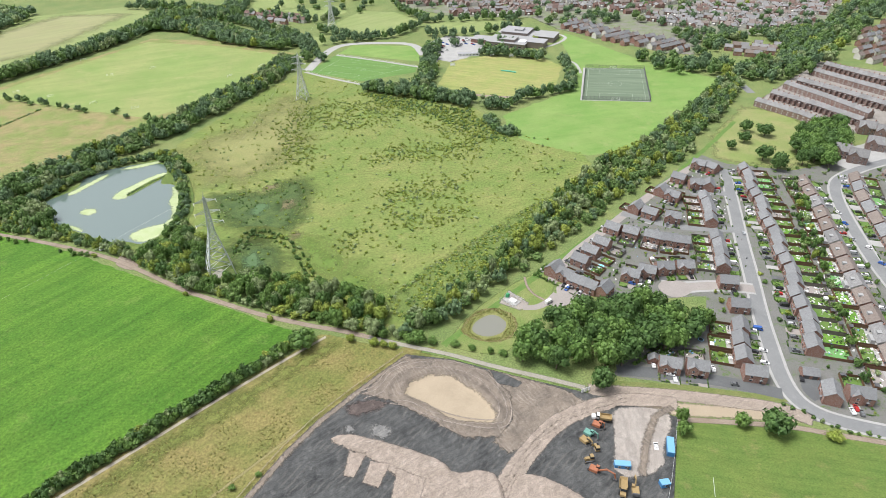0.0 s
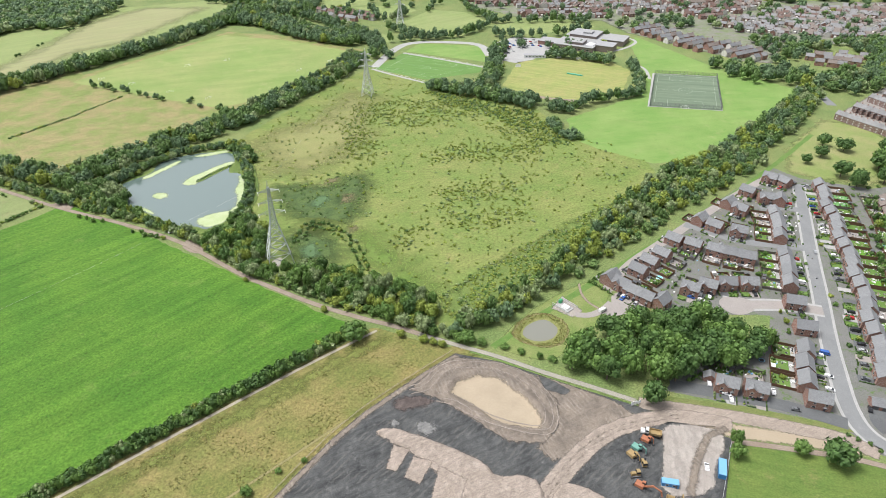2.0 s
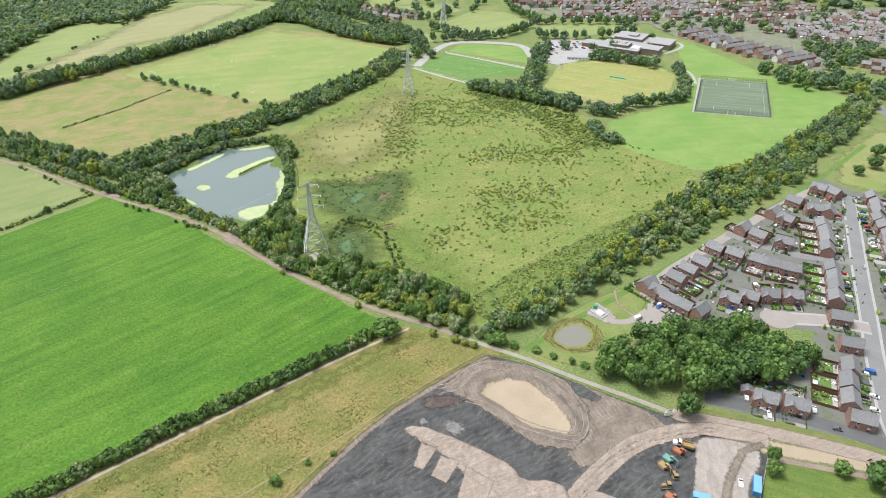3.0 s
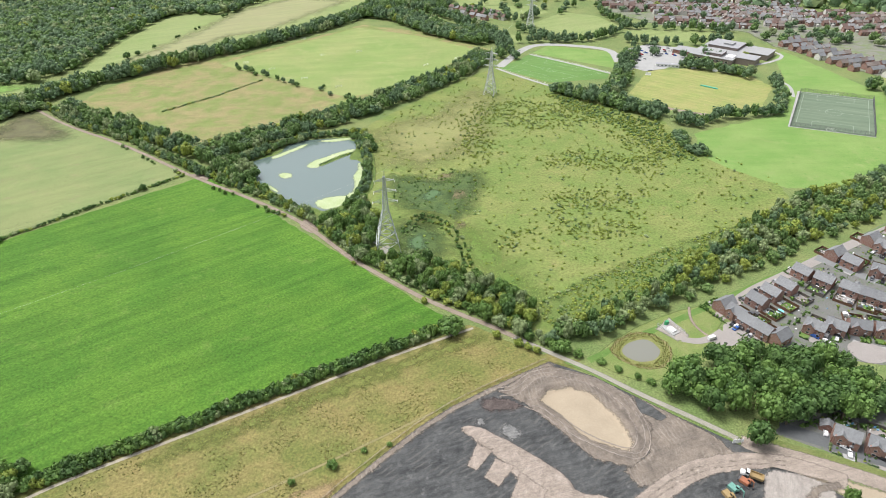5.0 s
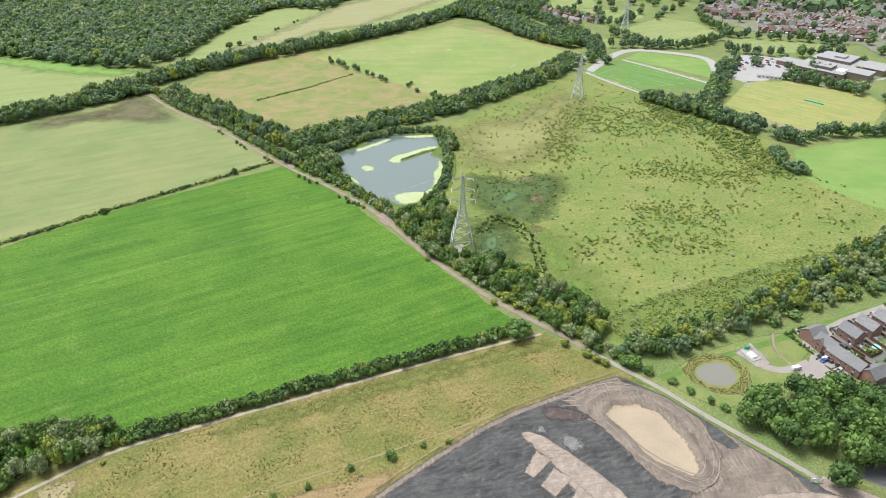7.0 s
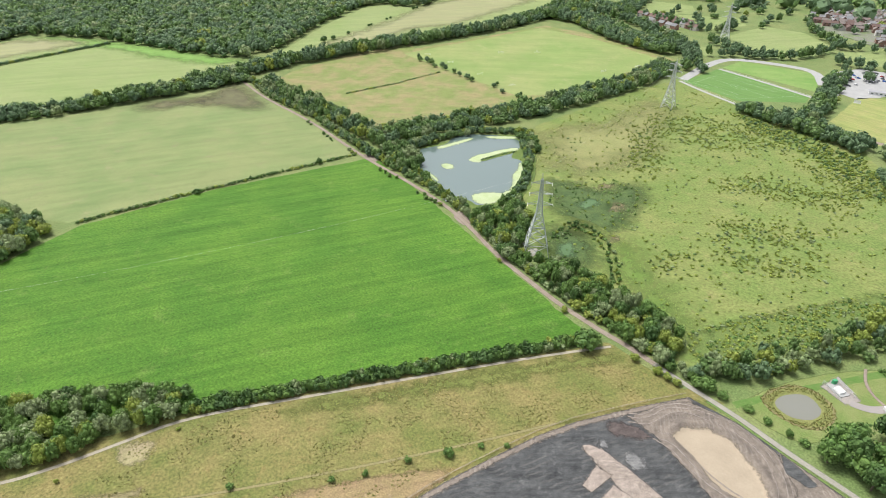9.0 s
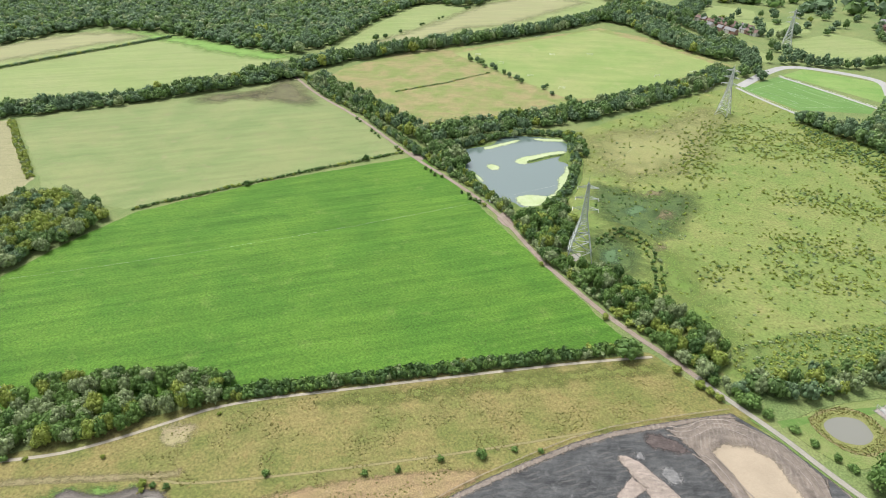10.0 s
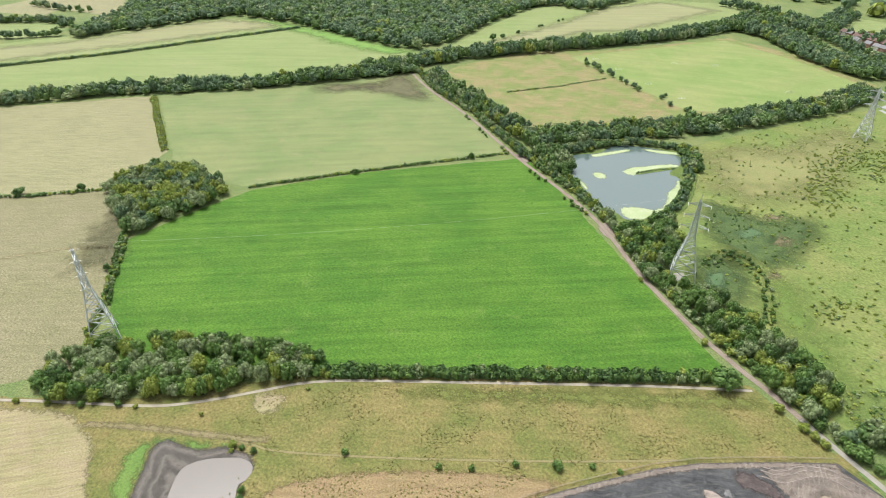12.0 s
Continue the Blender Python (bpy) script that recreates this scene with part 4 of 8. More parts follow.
joined("grass_tussocks", [(x, y, 0, rt.uniform(.25, .75), rt.uniform(.2, .55), int(rt.choice(3, p=(.45, .2, .35)))) for x, y in clumpy(TAN, 0.95, 0.1, 16, R, 8.0)], TUFT, [M["f_dry"], M["f_straw"], M["f_olive"]], "dry grass tussocks over the field", "grass", 29)

st(patch("green_meadow", [(-98.8, 347.6), (-80.4, 343.6), (-51.0, 305.9), (-28.8, 287.7), (-39.2, 267.1), (-65.3, 290.0), (-88.3, 315.3)], 0.045, M["lush_meadow"], 3.0, 22.0), "fresher green grass in the lower meadow")
st(patch("dry_meadow", [(-220.6, 475.8), (-208.2, 502.5), (-178.4, 540.4), (-164.8, 621.9), (-132.0, 593.8), (-118.2, 479.7), (-138.8, 442.7), (-152.7, 421.5), (-181.7, 427.4)], 0.045, M["dry_soft"], 3.0, 26.0), "dry tan grass across the upper meadow")
# single trees and bushes
CROWN = {}


def trunk_mesh():
    V, Fc = [], []
    def limb(a, b, r0, r1):
        a, b = Vector(a), Vector(b)
        d = (b - a).normalized()
        u = d.orthogonal().normalized()
        w = d.cross(u)
        n = len(V)
        for p, r in ((a, r0), (b, r1)):
            for k in range(6):
                t = k * math.pi / 3
                V.append(tuple(p + u * math.cos(t) * r + w * math.sin(t) * r))
        for k in range(6):
            Fc.append((n + k, n + (k + 1) % 6, n + 6 + (k + 1) % 6, n + 6 + k))
    limb((0, 0, -0.02), (0.01, 0, 0.3), 0.035, 0.025)
    limb((0.01, 0, 0.3), (0, 0.02, 0.62), 0.025, 0.012)
    for k in range(5):
        a = k * 2.5
        limb((0.01, 0, 0.24 + 0.06 * k), (0.2 * math.cos(a), 0.2 * math.sin(a), 0.48 + 0.05 * k), 0.013, 0.005)
    me = bpy.data.meshes.new("trunk")
    me.from_pydata(V, [], Fc)
    me.materials.append(M["bark"])
    return me


TRUNK = trunk_mesh()


def tree(x, y, rad, hgt, m, label, name="tree", group="", low=0.12, category="tree"):
    k = int(R.integers(len(BIG)))
    rad, hgt = rad * UNIT, hgt * UNIT
    if (k, m) not in CROWN:
        v, f = BIG[k]
        me = bpy.data.meshes.new("crown")
        me.from_pydata((v * (1, 1, 1 / v[:, 2].max())).tolist(), [], f)
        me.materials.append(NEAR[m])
        CROWN[k, m] = me
    e = tagged(new(name), label, category, group)
    e.matrix_basis = pose(x, y, 0, 0, 0, R.uniform(0, 360))
    t = new("trunk", TRUNK)
    t.parent = e
    t.scale = (hgt, hgt, hgt)
    c = new("crown", CROWN[k, m])
    c.parent = e
    c.location = (0, 0, hgt * low)
    c.scale = (rad, rad, hgt * (1 - low))
    return e


for x, y in fill([(32.3, 224.8), (44.2, 242.8), (60.9, 256.4), (78.9, 263.1), (108.0, 268.0), (129.2, 266.1), (145.1, 262.1), (139.6, 251.8), (120.6, 239.3), (99.6, 226.0), (86.5, 218.2), (70.7, 221.3), (54.9, 217.4), (40.2, 220.1)], 4.9, R):
    tree(x, y, R.uniform(3.2, 4.7), R.uniform(6.0, 9.8), int(R.choice(4, p=(.5, .5, 0, 0))), "broad green broadleaf tree in a dense copse", group="copse by the houses")
for x, y, r, h in [(74.2, 209.2, 3.7, 7.6), (103.9, 181.7, 2.2, 4.6), (105.5, 188.0, 2, 5.6), (131.3, 186.7, 2.4, 4.2), (144.1, 183.5, 4.4, 6.8)]:
    tree(x, y, r, h, 0 if r > 3 else 1, "dark green round tree beside the dirt road", group="roadside trees", low=0.06)
for x, y, r, h in [(168.1, 178.6, 2.2, 2.6)]:
    tree(x, y, r, h, 3, "pale yellow-green round bush at the field edge", "bush", low=0.02, category="bush")
for x, y, r, h in [(243.8, 485.5, 3, 5), (260.8, 499.9, 4, 6), (271.7, 524.2, 4, 6.5), (284.4, 513.7, 5, 7), (260.8, 462.8, 5, 8), (265.6, 445.9, 5, 8)]:
    tree(x, y, r, h, 0, "single dark tree on the dry park grass", group="park trees", low=0.1)
for x, y in fill([(276.4, 445.9), (297.8, 496.2), (339.2, 535.0), (361.4, 528.2), (344.3, 487.8), (305.5, 445.9)], 6, R):
    tree(x, y, R.uniform(4, 5.5), R.uniform(7, 10), int(R.choice(2)), "dark green tree in a clump behind the park", group="park trees")
for x, y, r, h in [(-125.1, 106.2, 1, 1.4), (-115.4, 115.8, 1, 1.4), (-105.0, 130.7, 1.1, 1.6), (-92.7, 142.8, 1.6, 2.3), (-83.7, 153.9, 1, 1.4), (-74.6, 160.2, 0.9, 1.2)]:
    tree(x, y, r, h, 1, "small round green bush in dry grass", "bush", "bushes beside the site", 0.02, "bush")
for x, y, r, h in [(-70.9, 238.6, 4.6, 5.4), (-86.2, 230.1, 1.6, 2), (-92.9, 258.1, 1.4, 2), (-146.4, 280.8, 1, 1.6), (-47.5, 242.0, 1.6, 2.6), (-35.5, 239.0, 1.6, 2.5), (-30.2, 237.6, 1.5, 2.3), (-25.4, 236.7, 1.5, 2.2), (-13.3, 241.9, 2.9, 4), (-18.1, 241.7, 1.8, 2.8), (-5.4, 239.9, 1.9, 2.4)]:
    tree(x, y, r, h, 1 if r > 1.75 else 3, "round leafy bush beside the dirt track", "bush", "trackside bushes", 0.02, "bush")
for x, y, r, h in [(-592.7, 603.0, 3.2, 4.8), (-591.4, 619.5, 2.3, 3.4), (-593.4, 652.5, 1.9, 2.8), (-598.8, 702.6, 1.5, 2.2), (-599.1, 709.0, 1.3, 2.0), (-602.4, 748.4, 1.3, 2.0), (-603.3, 758.7, 1.3, 2.0), (-611.0, 828.2, 2.0, 3.0), (-610.6, 836.5, 1.6, 2.4)]:
    tree(x, y, r, h, 0, "small dark tree on the line across the hay meadow", "tree", "hay meadow trees", 0.03)
for x, y, r, h in [(-375.8, 234.9, 1.6, 2.6), (-336.7, 323.1, 1.6, 3.2), (-364.2, 47.7, 1.5, 2.6), (-507.3, 28.9, 3, 3.6), (-486.8, 66.3, 2, 3), (-277.9, 557.9, 1.5, 3), (-316.0, 576.1, 1.3, 2.5), (-828.3, 450.0, 3, 6)]:
    tree(x, y, r, h, 0, "dark green bushy tree standing in a hedge", "tree", "hedge trees", 0.03)
for x, y, r, h in [(-246.6, 17.9, 1.3, 1.8), (-240.1, 23.3, 0.8, 1.2), (-215.9, 44.1, 0.7, 1.3), (-257.6, 5.2, 1.2, 1.7), (-268.5, -6.3, 1, 1.5), (-279.4, -16.8, 1, 1.5), (-156.4, 81.0, 1.1, 1.6), (-188.4, 45.5, 0.8, 1.3), (-198.5, 88.3, 0.7, 1), (-174.7, 126.9, 0.7, 1.2), (-184.9, 115.2, 0.8, 1.2)]:
    tree(x, y, r, h, 3 if r < 1.05 else 1, "low green bush beside the footpath", "bush", "pathside bushes", 0.02, "bush")
for x, y, r, h, m_ in [(-190.7, 47.2, 1.2, 1.8, 3), (-187.1, 49.5, 0.9, 1.2, 1), (-182.2, 52.6, 0.9, 1.5, 0), (-167.2, 40.0, 1.1, 1.8, 1), (-165.0, 38.0, 1.0, 1.3, 0)]:
    tree(x, y, r, h, m_, "leafy bush on the bank of the drying pond", "bush", "bushes at the drying pond", 0.02, "bush")
for x, y, r, h in [(6.1, 238.5, 1.6, 1.6), (14.7, 235.9, 1.5, 1.5), (23.9, 233.0, 1.2, 2.2), (30.1, 231.7, 1.6, 1.6), (-16.4, 242.8, 2, 3), (-35.7, 252.7, 1.8, 3.4), (-11.4, 241.5, 1.5, 2.4)]:
    tree(x, y, r, h, 1, "green bush on the bank by the track", "bush", "trackside bushes", 0.02, "bush")

# ---------------------------------------------------------------- water
def pond(name, pts, z, mat, label, wob=0.6):
    return st(ngon(name, rounded(pts, 2), z, mat, wob, 1.5), label, "water")


def mat_on(name, pts, z, mat, label, wob=0.8, cat="ground"):
    if "Attribute" in mat.node_tree.nodes:
        return st(patch(name, rounded(pts, 1), z, mat, 0.8, 15.0 if mat.name == "dark_reed_bed" else 9.0 if mat.name in ("soft_rushes", "dead_rushes") else 3.0), label, cat)
    return st(ngon(name, rounded(pts, 1), z, mat, wob, 1.2, len(bpy.data.objects) % 17), label, cat)


pond("pond_water", [(-286.4, 374.2), (-287.8, 389.8), (-281.0, 400.2), (-273.0, 412.0), (-277.0, 427.3), (-271.3, 440.6), (-261.2, 447.4), (-250.5, 453.0), (-238.9, 457.0), (-225.3, 456.7), (-218.4, 443.7), (-217.7, 432.0), (-213.9, 418.2), (-206.4, 420.9), (-197.7, 411.2), (-189.4, 393.6), (-184.5, 373.3), (-183.1, 355.8), (-189.2, 341.1), (-194.9, 334.5), (-201.9, 337.9), (-211.2, 336.9), (-223.3, 339.8), (-232.1, 345.2), (-245.6, 351.9), (-266.5, 362.9), (-279.5, 367.4)], 0.08, M["water"], "still grey pond water reflecting the sky")
mat_on("pond_bank", [(-288.7, 364.5), (-290.2, 395.0), (-274.0, 422.8), (-251.0, 452.2), (-224.5, 472.5), (-202.1, 444.0), (-175.5, 388.1), (-173.7, 354.2), (-182.8, 327.7), (-200.3, 327.0), (-235.9, 343.1), (-261.8, 352.2)], 0.05, M["bank"], "dark grassy bank round the pond", 1.5)
mat_on("algae_mat_south", [(-200.4, 337.8), (-208.4, 345.5), (-200.4, 356.8), (-187.0, 362.7), (-191.3, 381.2), (-198.5, 390.9), (-199.0, 404.1), (-205.4, 415.3), (-200.7, 416.2), (-185.0, 389.2), (-180.1, 360.9), (-189.2, 337.3)], 0.1, M["algae"], "pale green algae along the pond shore", 0.8, "algae")
mat_on("algae_mat_island", [(-241.2, 394.7), (-242.4, 406.2), (-233.8, 419.8), (-227.2, 433.0), (-219.2, 441.7), (-215.3, 438.2), (-219.8, 423.5), (-227.5, 407.9), (-231.6, 394.3)], 0.1, M["algae"], "pale green algae round the island", 0.6, "algae")
mat_on("algae_mat_spot", [(-255.7, 376.8), (-252.6, 382.7), (-244.2, 381.9), (-241.3, 375.3), (-247.6, 370.3)], 0.1, M["algae"], "round patch of pale algae", 0.5, "algae")
mat_on("algae_mat_north", [(-278.4, 402.7), (-271.5, 418.7), (-263.3, 438.4), (-258.6, 435.0), (-266.2, 414.5), (-271.6, 400.7)], 0.1, M["algae"], "yellow-green weed along the shore", 0.6, "algae")
mat_on("algae_mat_north_two", [(-260.6, 443.8), (-229.2, 464.7), (-224.6, 461.0), (-242.3, 446.3)], 0.1, M["algae"], "yellow-green weed along the shore", 0.6, "algae")
mat_on("algae_mat_west", [(-257.8, 360.3), (-244.8, 357.5), (-237.9, 350.3), (-243.9, 349.7)], 0.1, M["algae"], "pale algae at the shore", 0.5, "algae")
mat_on("pond_island", [(-233.0, 400.7), (-230.1, 412.8), (-224.1, 426.7), (-216.6, 436.4), (-215.3, 430.5), (-224.3, 411.7), (-228.6, 400.3)], 0.14, M["bank"], "low muddy island with rushes", 0.5)
plants("island_rushes", along([(-232.3, 402.2), (-226.4, 415.7), (-216.4, 432.6)], 1.2, 1.5, R), (0.4, 0.8), (0.4, 0.9), (4, 3, 2, 0.3), "rushes on the low pond island", "rushes", TUFT, 40)
mat_on("reed_hollow", [(-175.2, 401.0), (-157.6, 405.3), (-144.9, 409.4), (-128.4, 404.2), (-121.4, 426.4), (-106.3, 430.8), (-97.1, 417.3), (-96.5, 392.0), (-95.1, 365.7), (-104.9, 345.9), (-121.8, 333.9), (-136.8, 347.9), (-153.6, 366.5)], 0.06, M["reed"], "dark green wet hollow full of rushes", 2.0)
mat_on("reed_hollow_lower", [(-143.6, 330.6), (-134.8, 342.7), (-117.0, 344.0), (-101.2, 331.2), (-94.8, 309.5), (-103.6, 299.3), (-119.6, 305.6), (-134.2, 315.6)], 0.06, M["reed"], "dark green rushes below the pylon", 2.0)
mat_on("teal_rushes", [(-123.5, 389.6), (-122.2, 380.4), (-125.4, 372.5), (-131.6, 369.6), (-137.0, 374.1), (-138.3, 382.6), (-134.7, 391.2), (-128.6, 393.8)], 0.09, M["teal"], "blue-green soft rushes in the hollow", 1.0)
mat_on("teal_rushes_lower", [(-111.4, 322.8), (-109.5, 313.9), (-112.2, 306.6), (-117.9, 304.2), (-123.4, 308.9), (-125.6, 317.9), (-123.0, 326.4), (-116.9, 327.9)], 0.09, M["teal"], "blue-green soft rushes in the hollow", 1.0)
mat_on("brown_rushes", [(-106.4, 394.3), (-105.9, 386.6), (-109.5, 379.4), (-115.2, 375.9), (-119.7, 379.1), (-120.3, 386.8), (-116.4, 394.5), (-110.8, 397.7)], 0.09, M["brown_soft"], "brown dead rushes in the hollow", 1.0)
mat_on("bare_by_hollow", [(-123.5, 420.4), (-123.6, 414.5), (-127.4, 407.7), (-132.4, 404.2), (-136.0, 406.0), (-136.5, 412.7), (-132.8, 419.3), (-127.4, 423.0)], 0.09, M["brown_soft"], "bare brown ground beside the hollow", 1.0)
mat_on("bare_by_pylon", [(-94.7, 349.0), (-94.0, 344.5), (-95.9, 339.8), (-99.1, 338.7), (-101.6, 341.1), (-102.3, 345.6), (-100.4, 349.6), (-97.2, 351.5)], 0.09, M["brown_soft"], "bare brown ground in the meadow", 1.0)
mat_on("rubbish_ground", [(-141.5, 292.7), (-137.6, 303.8), (-133.9, 309.1), (-130.6, 299.6), (-136.2, 292.2)], 0.09, M["gravel"], "pale littered ground at the pylon foot", 0.5)

# balancing pond beside the houses
mat_on("pond_green", [(0.3, 238.5), (14.2, 264.6), (38.2, 290.7), (58.2, 305.0), (66.6, 293.5), (61.3, 279.8), (67.6, 269.5), (54.1, 262.1), (34.5, 233.0), (21.5, 230.9)], 0.05, M["verge"], "green grass round the balancing pond", 0.6)
ring = [(8.9, 249.0), (11.6, 258.3), (20.6, 268.5), (30.1, 269.5), (38.3, 264.1), (40.5, 255.0), (36.5, 244.6), (27.3, 240.2), (15.8, 242.8)]
mat_on("pond_path", ring, 0.08, M["stubble_fine"], "worn path round the small pond", 0.2)
st(ngon("pond_reeds", rounded([(9.8, 249.5), (12.8, 257.4), (21.2, 267.0), (30.0, 268.0), (37.3, 263.1), (39.3, 255.0), (35.7, 245.9), (26.8, 241.5), (16.4, 244.1)], 2), 0.12, M["reed_yellow"], 0.2, 1), "yellow reed margin of the small pond", "reeds")
pond("small_pond_water", [(15.2, 249.0), (16.4, 256.4), (22.8, 262.1), (28.1, 264.1), (33.8, 258.3), (34.0, 253.6), (29.9, 247.2), (22.3, 244.6)], 0.15, M["murk"], "murky grey water of the small pond", 0.25)
M["f_reed"] = foliage("reed_blades", (.2, .225, .075), (.25, .265, .09), (.3, .3, .12))
rp = np.random.default_rng(7)
inner = [(14.5, 248.1), (15.8, 257.4), (22.8, 263.6), (29.2, 265.6), (35.1, 258.8), (34.8, 252.7), (30.4, 245.9), (22.3, 243.2)]
joined("pond_reed_tufts", [(x, y, 0.1, rp.uniform(.35, .7), rp.uniform(.3, .7), int(rp.integers(2))) for x, y in fill(ring, 0.62, rp) if not inside((x, y), inner)], TUFT, [M["f_dry"], M["f_reed"]], "yellowing reeds round the small pond", "reeds", 41)

# drained pond at the corner of the dry field
mat_on("silt_pond_grass", [(-181.1, -11.5), (-196.9, -2.4), (-211.6, 5.4), (-218.9, 13.8), (-217.9, 22.7), (-212.1, 31.0), (-204.0, 35.4), (-197.3, 44.3), (-191.7, 47.7), (-192.0, 43.9), (-195.3, 36.6), (-201.9, 31.7), (-209.6, 28.1), (-211.6, 21.4), (-202.8, 13.8), (-190.7, 4.7), (-174.8, -4.3)], 0.06, M["lush_soft"], "bright green grass at the drying pond", 0.6)
st(patch("silt_pond_mud", rounded([(-175.8, -5.5), (-191.8, 3.4), (-204.5, 13.5), (-213.9, 21.3), (-214.0, 26.0), (-210.9, 29.6), (-203.5, 32.4), (-197.2, 37.4), (-194.5, 44.0), (-189.5, 47.7), (-182.6, 51.3), (-177.5, 51.2), (-173.9, 48.8), (-171.3, 43.8), (-169.5, 39.6), (-161.8, 35.1), (-148.6, 25.9)], 2), 0.09, M["mud"], 0.6, 3.0), "dark cracked mud with old shorelines round the drying pond")
pond("silt_pond_water", [(-166.4, 5.4), (-181.5, 15.3), (-191.4, 22.1), (-194.2, 28.7), (-192.1, 35.3), (-188.3, 41.3), (-183.5, 46.8), (-178.0, 49.0), (-174.4, 48.2), (-172.2, 44.3), (-170.7, 39.8), (-164.4, 35.0), (-149.6, 24.7)], 0.12, M["silt"], "shallow brown-grey water", 0.5)
mat_on("trodden_corner", [(-296.8, -38.0), (-282.0, -23.1), (-257.1, 1.1), (-239.4, 2.8), (-229.3, 3.6), (-218.1, -2.1), (-201.3, -7.5), (-183.2, -13.9), (-218.8, -55.0)], 0.06, M["stubble"], "trodden pale stubble with wheel marks", 1.0)
mat_on("bare_patch", [(-211.2, 66.2), (-212.1, 70.0), (-208.2, 76.3), (-200.7, 79.1), (-195.9, 73.5), (-196.3, 66.2), (-203.3, 62.2)], 0.065, M["stubble"], "bare pale patch in the dry grass", 1.0)
mat_on("red_grass_strip", [(-159.0, 38.8), (-162.4, 50.2), (-150.3, 74.3), (-124.1, 106.6), (-94.1, 135.0), (-85.5, 138.8), (-92.4, 113.6)], 0.06, M["brown_grass"], "reddish dry grass strip", 1.5)

for nm, poly, k, lb in (("olive_band", [(-173.2, 120.7), (-119.7, 180.1), (-60.7, 243.7), (-48.4, 240.0), (-78.3, 209.6), (-121.8, 162.6), (-167.0, 115.9)], "olive_soft", "greener grass along the footpath"),):
    st(patch(nm, rounded(poly, 2), 0.05, M[k], 1.5, 7.0), lb)

# tracks and paths
st(ribbon("cart_track", [(-245.2, 2.6), (-233.1, 15.6), (-218.2, 29.4), (-204.9, 40.7), (-195.6, 49.5), (-188.4, 54.2), (-183.9, 61.2)], 2.4, 0.075, M["brown_track"], 0.3), "worn brown cart track beside the drying pond", "path")
DIRT = [(-552.5, 432.0), (-490.8, 407.2), (-409.2, 388.2), (-315.3, 352.9), (-258.3, 337.7), (-214.6, 322.7), (-189.0, 309.9), (-151.9, 286.7), (-122.8, 273.6), (-98.9, 263.1), (-81.6, 257.6), (-68.7, 253.6), (-53.6, 250.2), (-38.8, 245.0), (-22.2, 239.5)]
st(ribbon("dirt_track", DIRT, 2.0, 0.09, M["dirt"], 0.35), "stony brown dirt track", "track")
st(ribbon("site_track", [DIRT[-2], DIRT[-1]] + [(4.5, 231.7), (23.9, 223.6), (47.9, 215.9), (68.2, 208.5)], 1.7, 0.1, M["site_track"], 0.35), "grey stony track beside the building site", "track")
st(ribbon("track_verge", [(-11.2, 234.2), (4.5, 229.3), (23.7, 220.9), (47.5, 212.9), (65.1, 206.3)], 1.2, 0.08, M["verge_soft"], 0.35), "narrow green verge beside the track", "verge")
plants("trackside_row", along(side_line(DIRT[5:], 5.0), 1.9, 2.5, R), (1.2, 2.3), (1.8, 4.2), (1.5, 5, 2.5, 1.6), "row of young trees and bushes close beside the track", "trees", FAR, 64)
plants("track_hedge_trees", along(side_line(DIRT[:6], 7.5), 2.4, 4.0, RS), (1.3, 2.4), (2.0, 4.4), (2, 5, 2, 1.4), "bushes and small trees close beside the upper track", "trees", FAR, 74)
plants("field_side_bushes", [p for p in along(side_line(DIRT[2:6], -4.0), 3.2, 1.0, R) if noise.noise(Vector((p[0] / 30, p[1] / 30, 4.0))) > 0.02], (0.8, 1.5), (0.9, 1.9), (1.5, 4, 1.5, 1.5), "scattered bushes between track and crop", "bushes", BUSH, 65)
mat_on("track_layby", [(-202.7, 312.9), (-201.4, 323.6), (-191.3, 320.5), (-183.7, 307.5), (-190.1, 305.3)], 0.08, M["dirt"], "wide stony passing place on the track", 0.5)
mat_on("track_gateway", [(-322.1, 355.4), (-314.4, 360.8), (-300.8, 356.2), (-302.3, 347.8)], 0.08, M["dirt"], "stony gateway on the track", 0.5)
st(ribbon("footpath", side_line([(-298.8, -33.8), (-269.8, -2.5), (-237.1, 29.8), (-226.2, 46.6), (-215.0, 69.2), (-202.9, 95.6), (-166.1, 135.7), (-122.5, 183.6), (-89.9, 218.9), (-62.1, 246.5)], -1.6), 1.05, 0.07, M["path_earth"], 0.15), "pale gravel footpath beside the hedge", "path")
st(ribbon("field_track", [(-245.4, 3.1), (-225.7, 20.9), (-205.9, 38.1), (-188.1, 53.1), (-177.4, 58.1), (-140.3, 95.6), (-92.8, 147.7), (-62.6, 183.8)], 0.8, 0.06, M["stubble_fine"], 0.3), "worn grass track", "path")
st(ribbon("pasture_track", [(-425.8, -16.0), (-410.6, 30.7), (-388.4, 58.3)], 2.0, 0.06, M["stubble"], 0.4), "bare earth trodden by cattle", "path")
st(ribbon("hedge_path", [(0.3, 238.5), (20.3, 262.1), (59.8, 303.9), (104.0, 352.4), (152.1, 402.9), (215.2, 476.2), (272.4, 548.9)], 2.2, 0.065, M["lawn"], 0.3), "grass strip beside the estate lane", "path")

plants("rough_field_hedge", along([(-433.0, 462.8), (-410.1, 517.0), (-392.6, 578.5)], 1.6, 1.6, R), (0.7, 1.3), (0.6, 1.2), (2, 4, 0.3, 1), "low hedge across the rough grassland", "hedge", TUFT, 63)
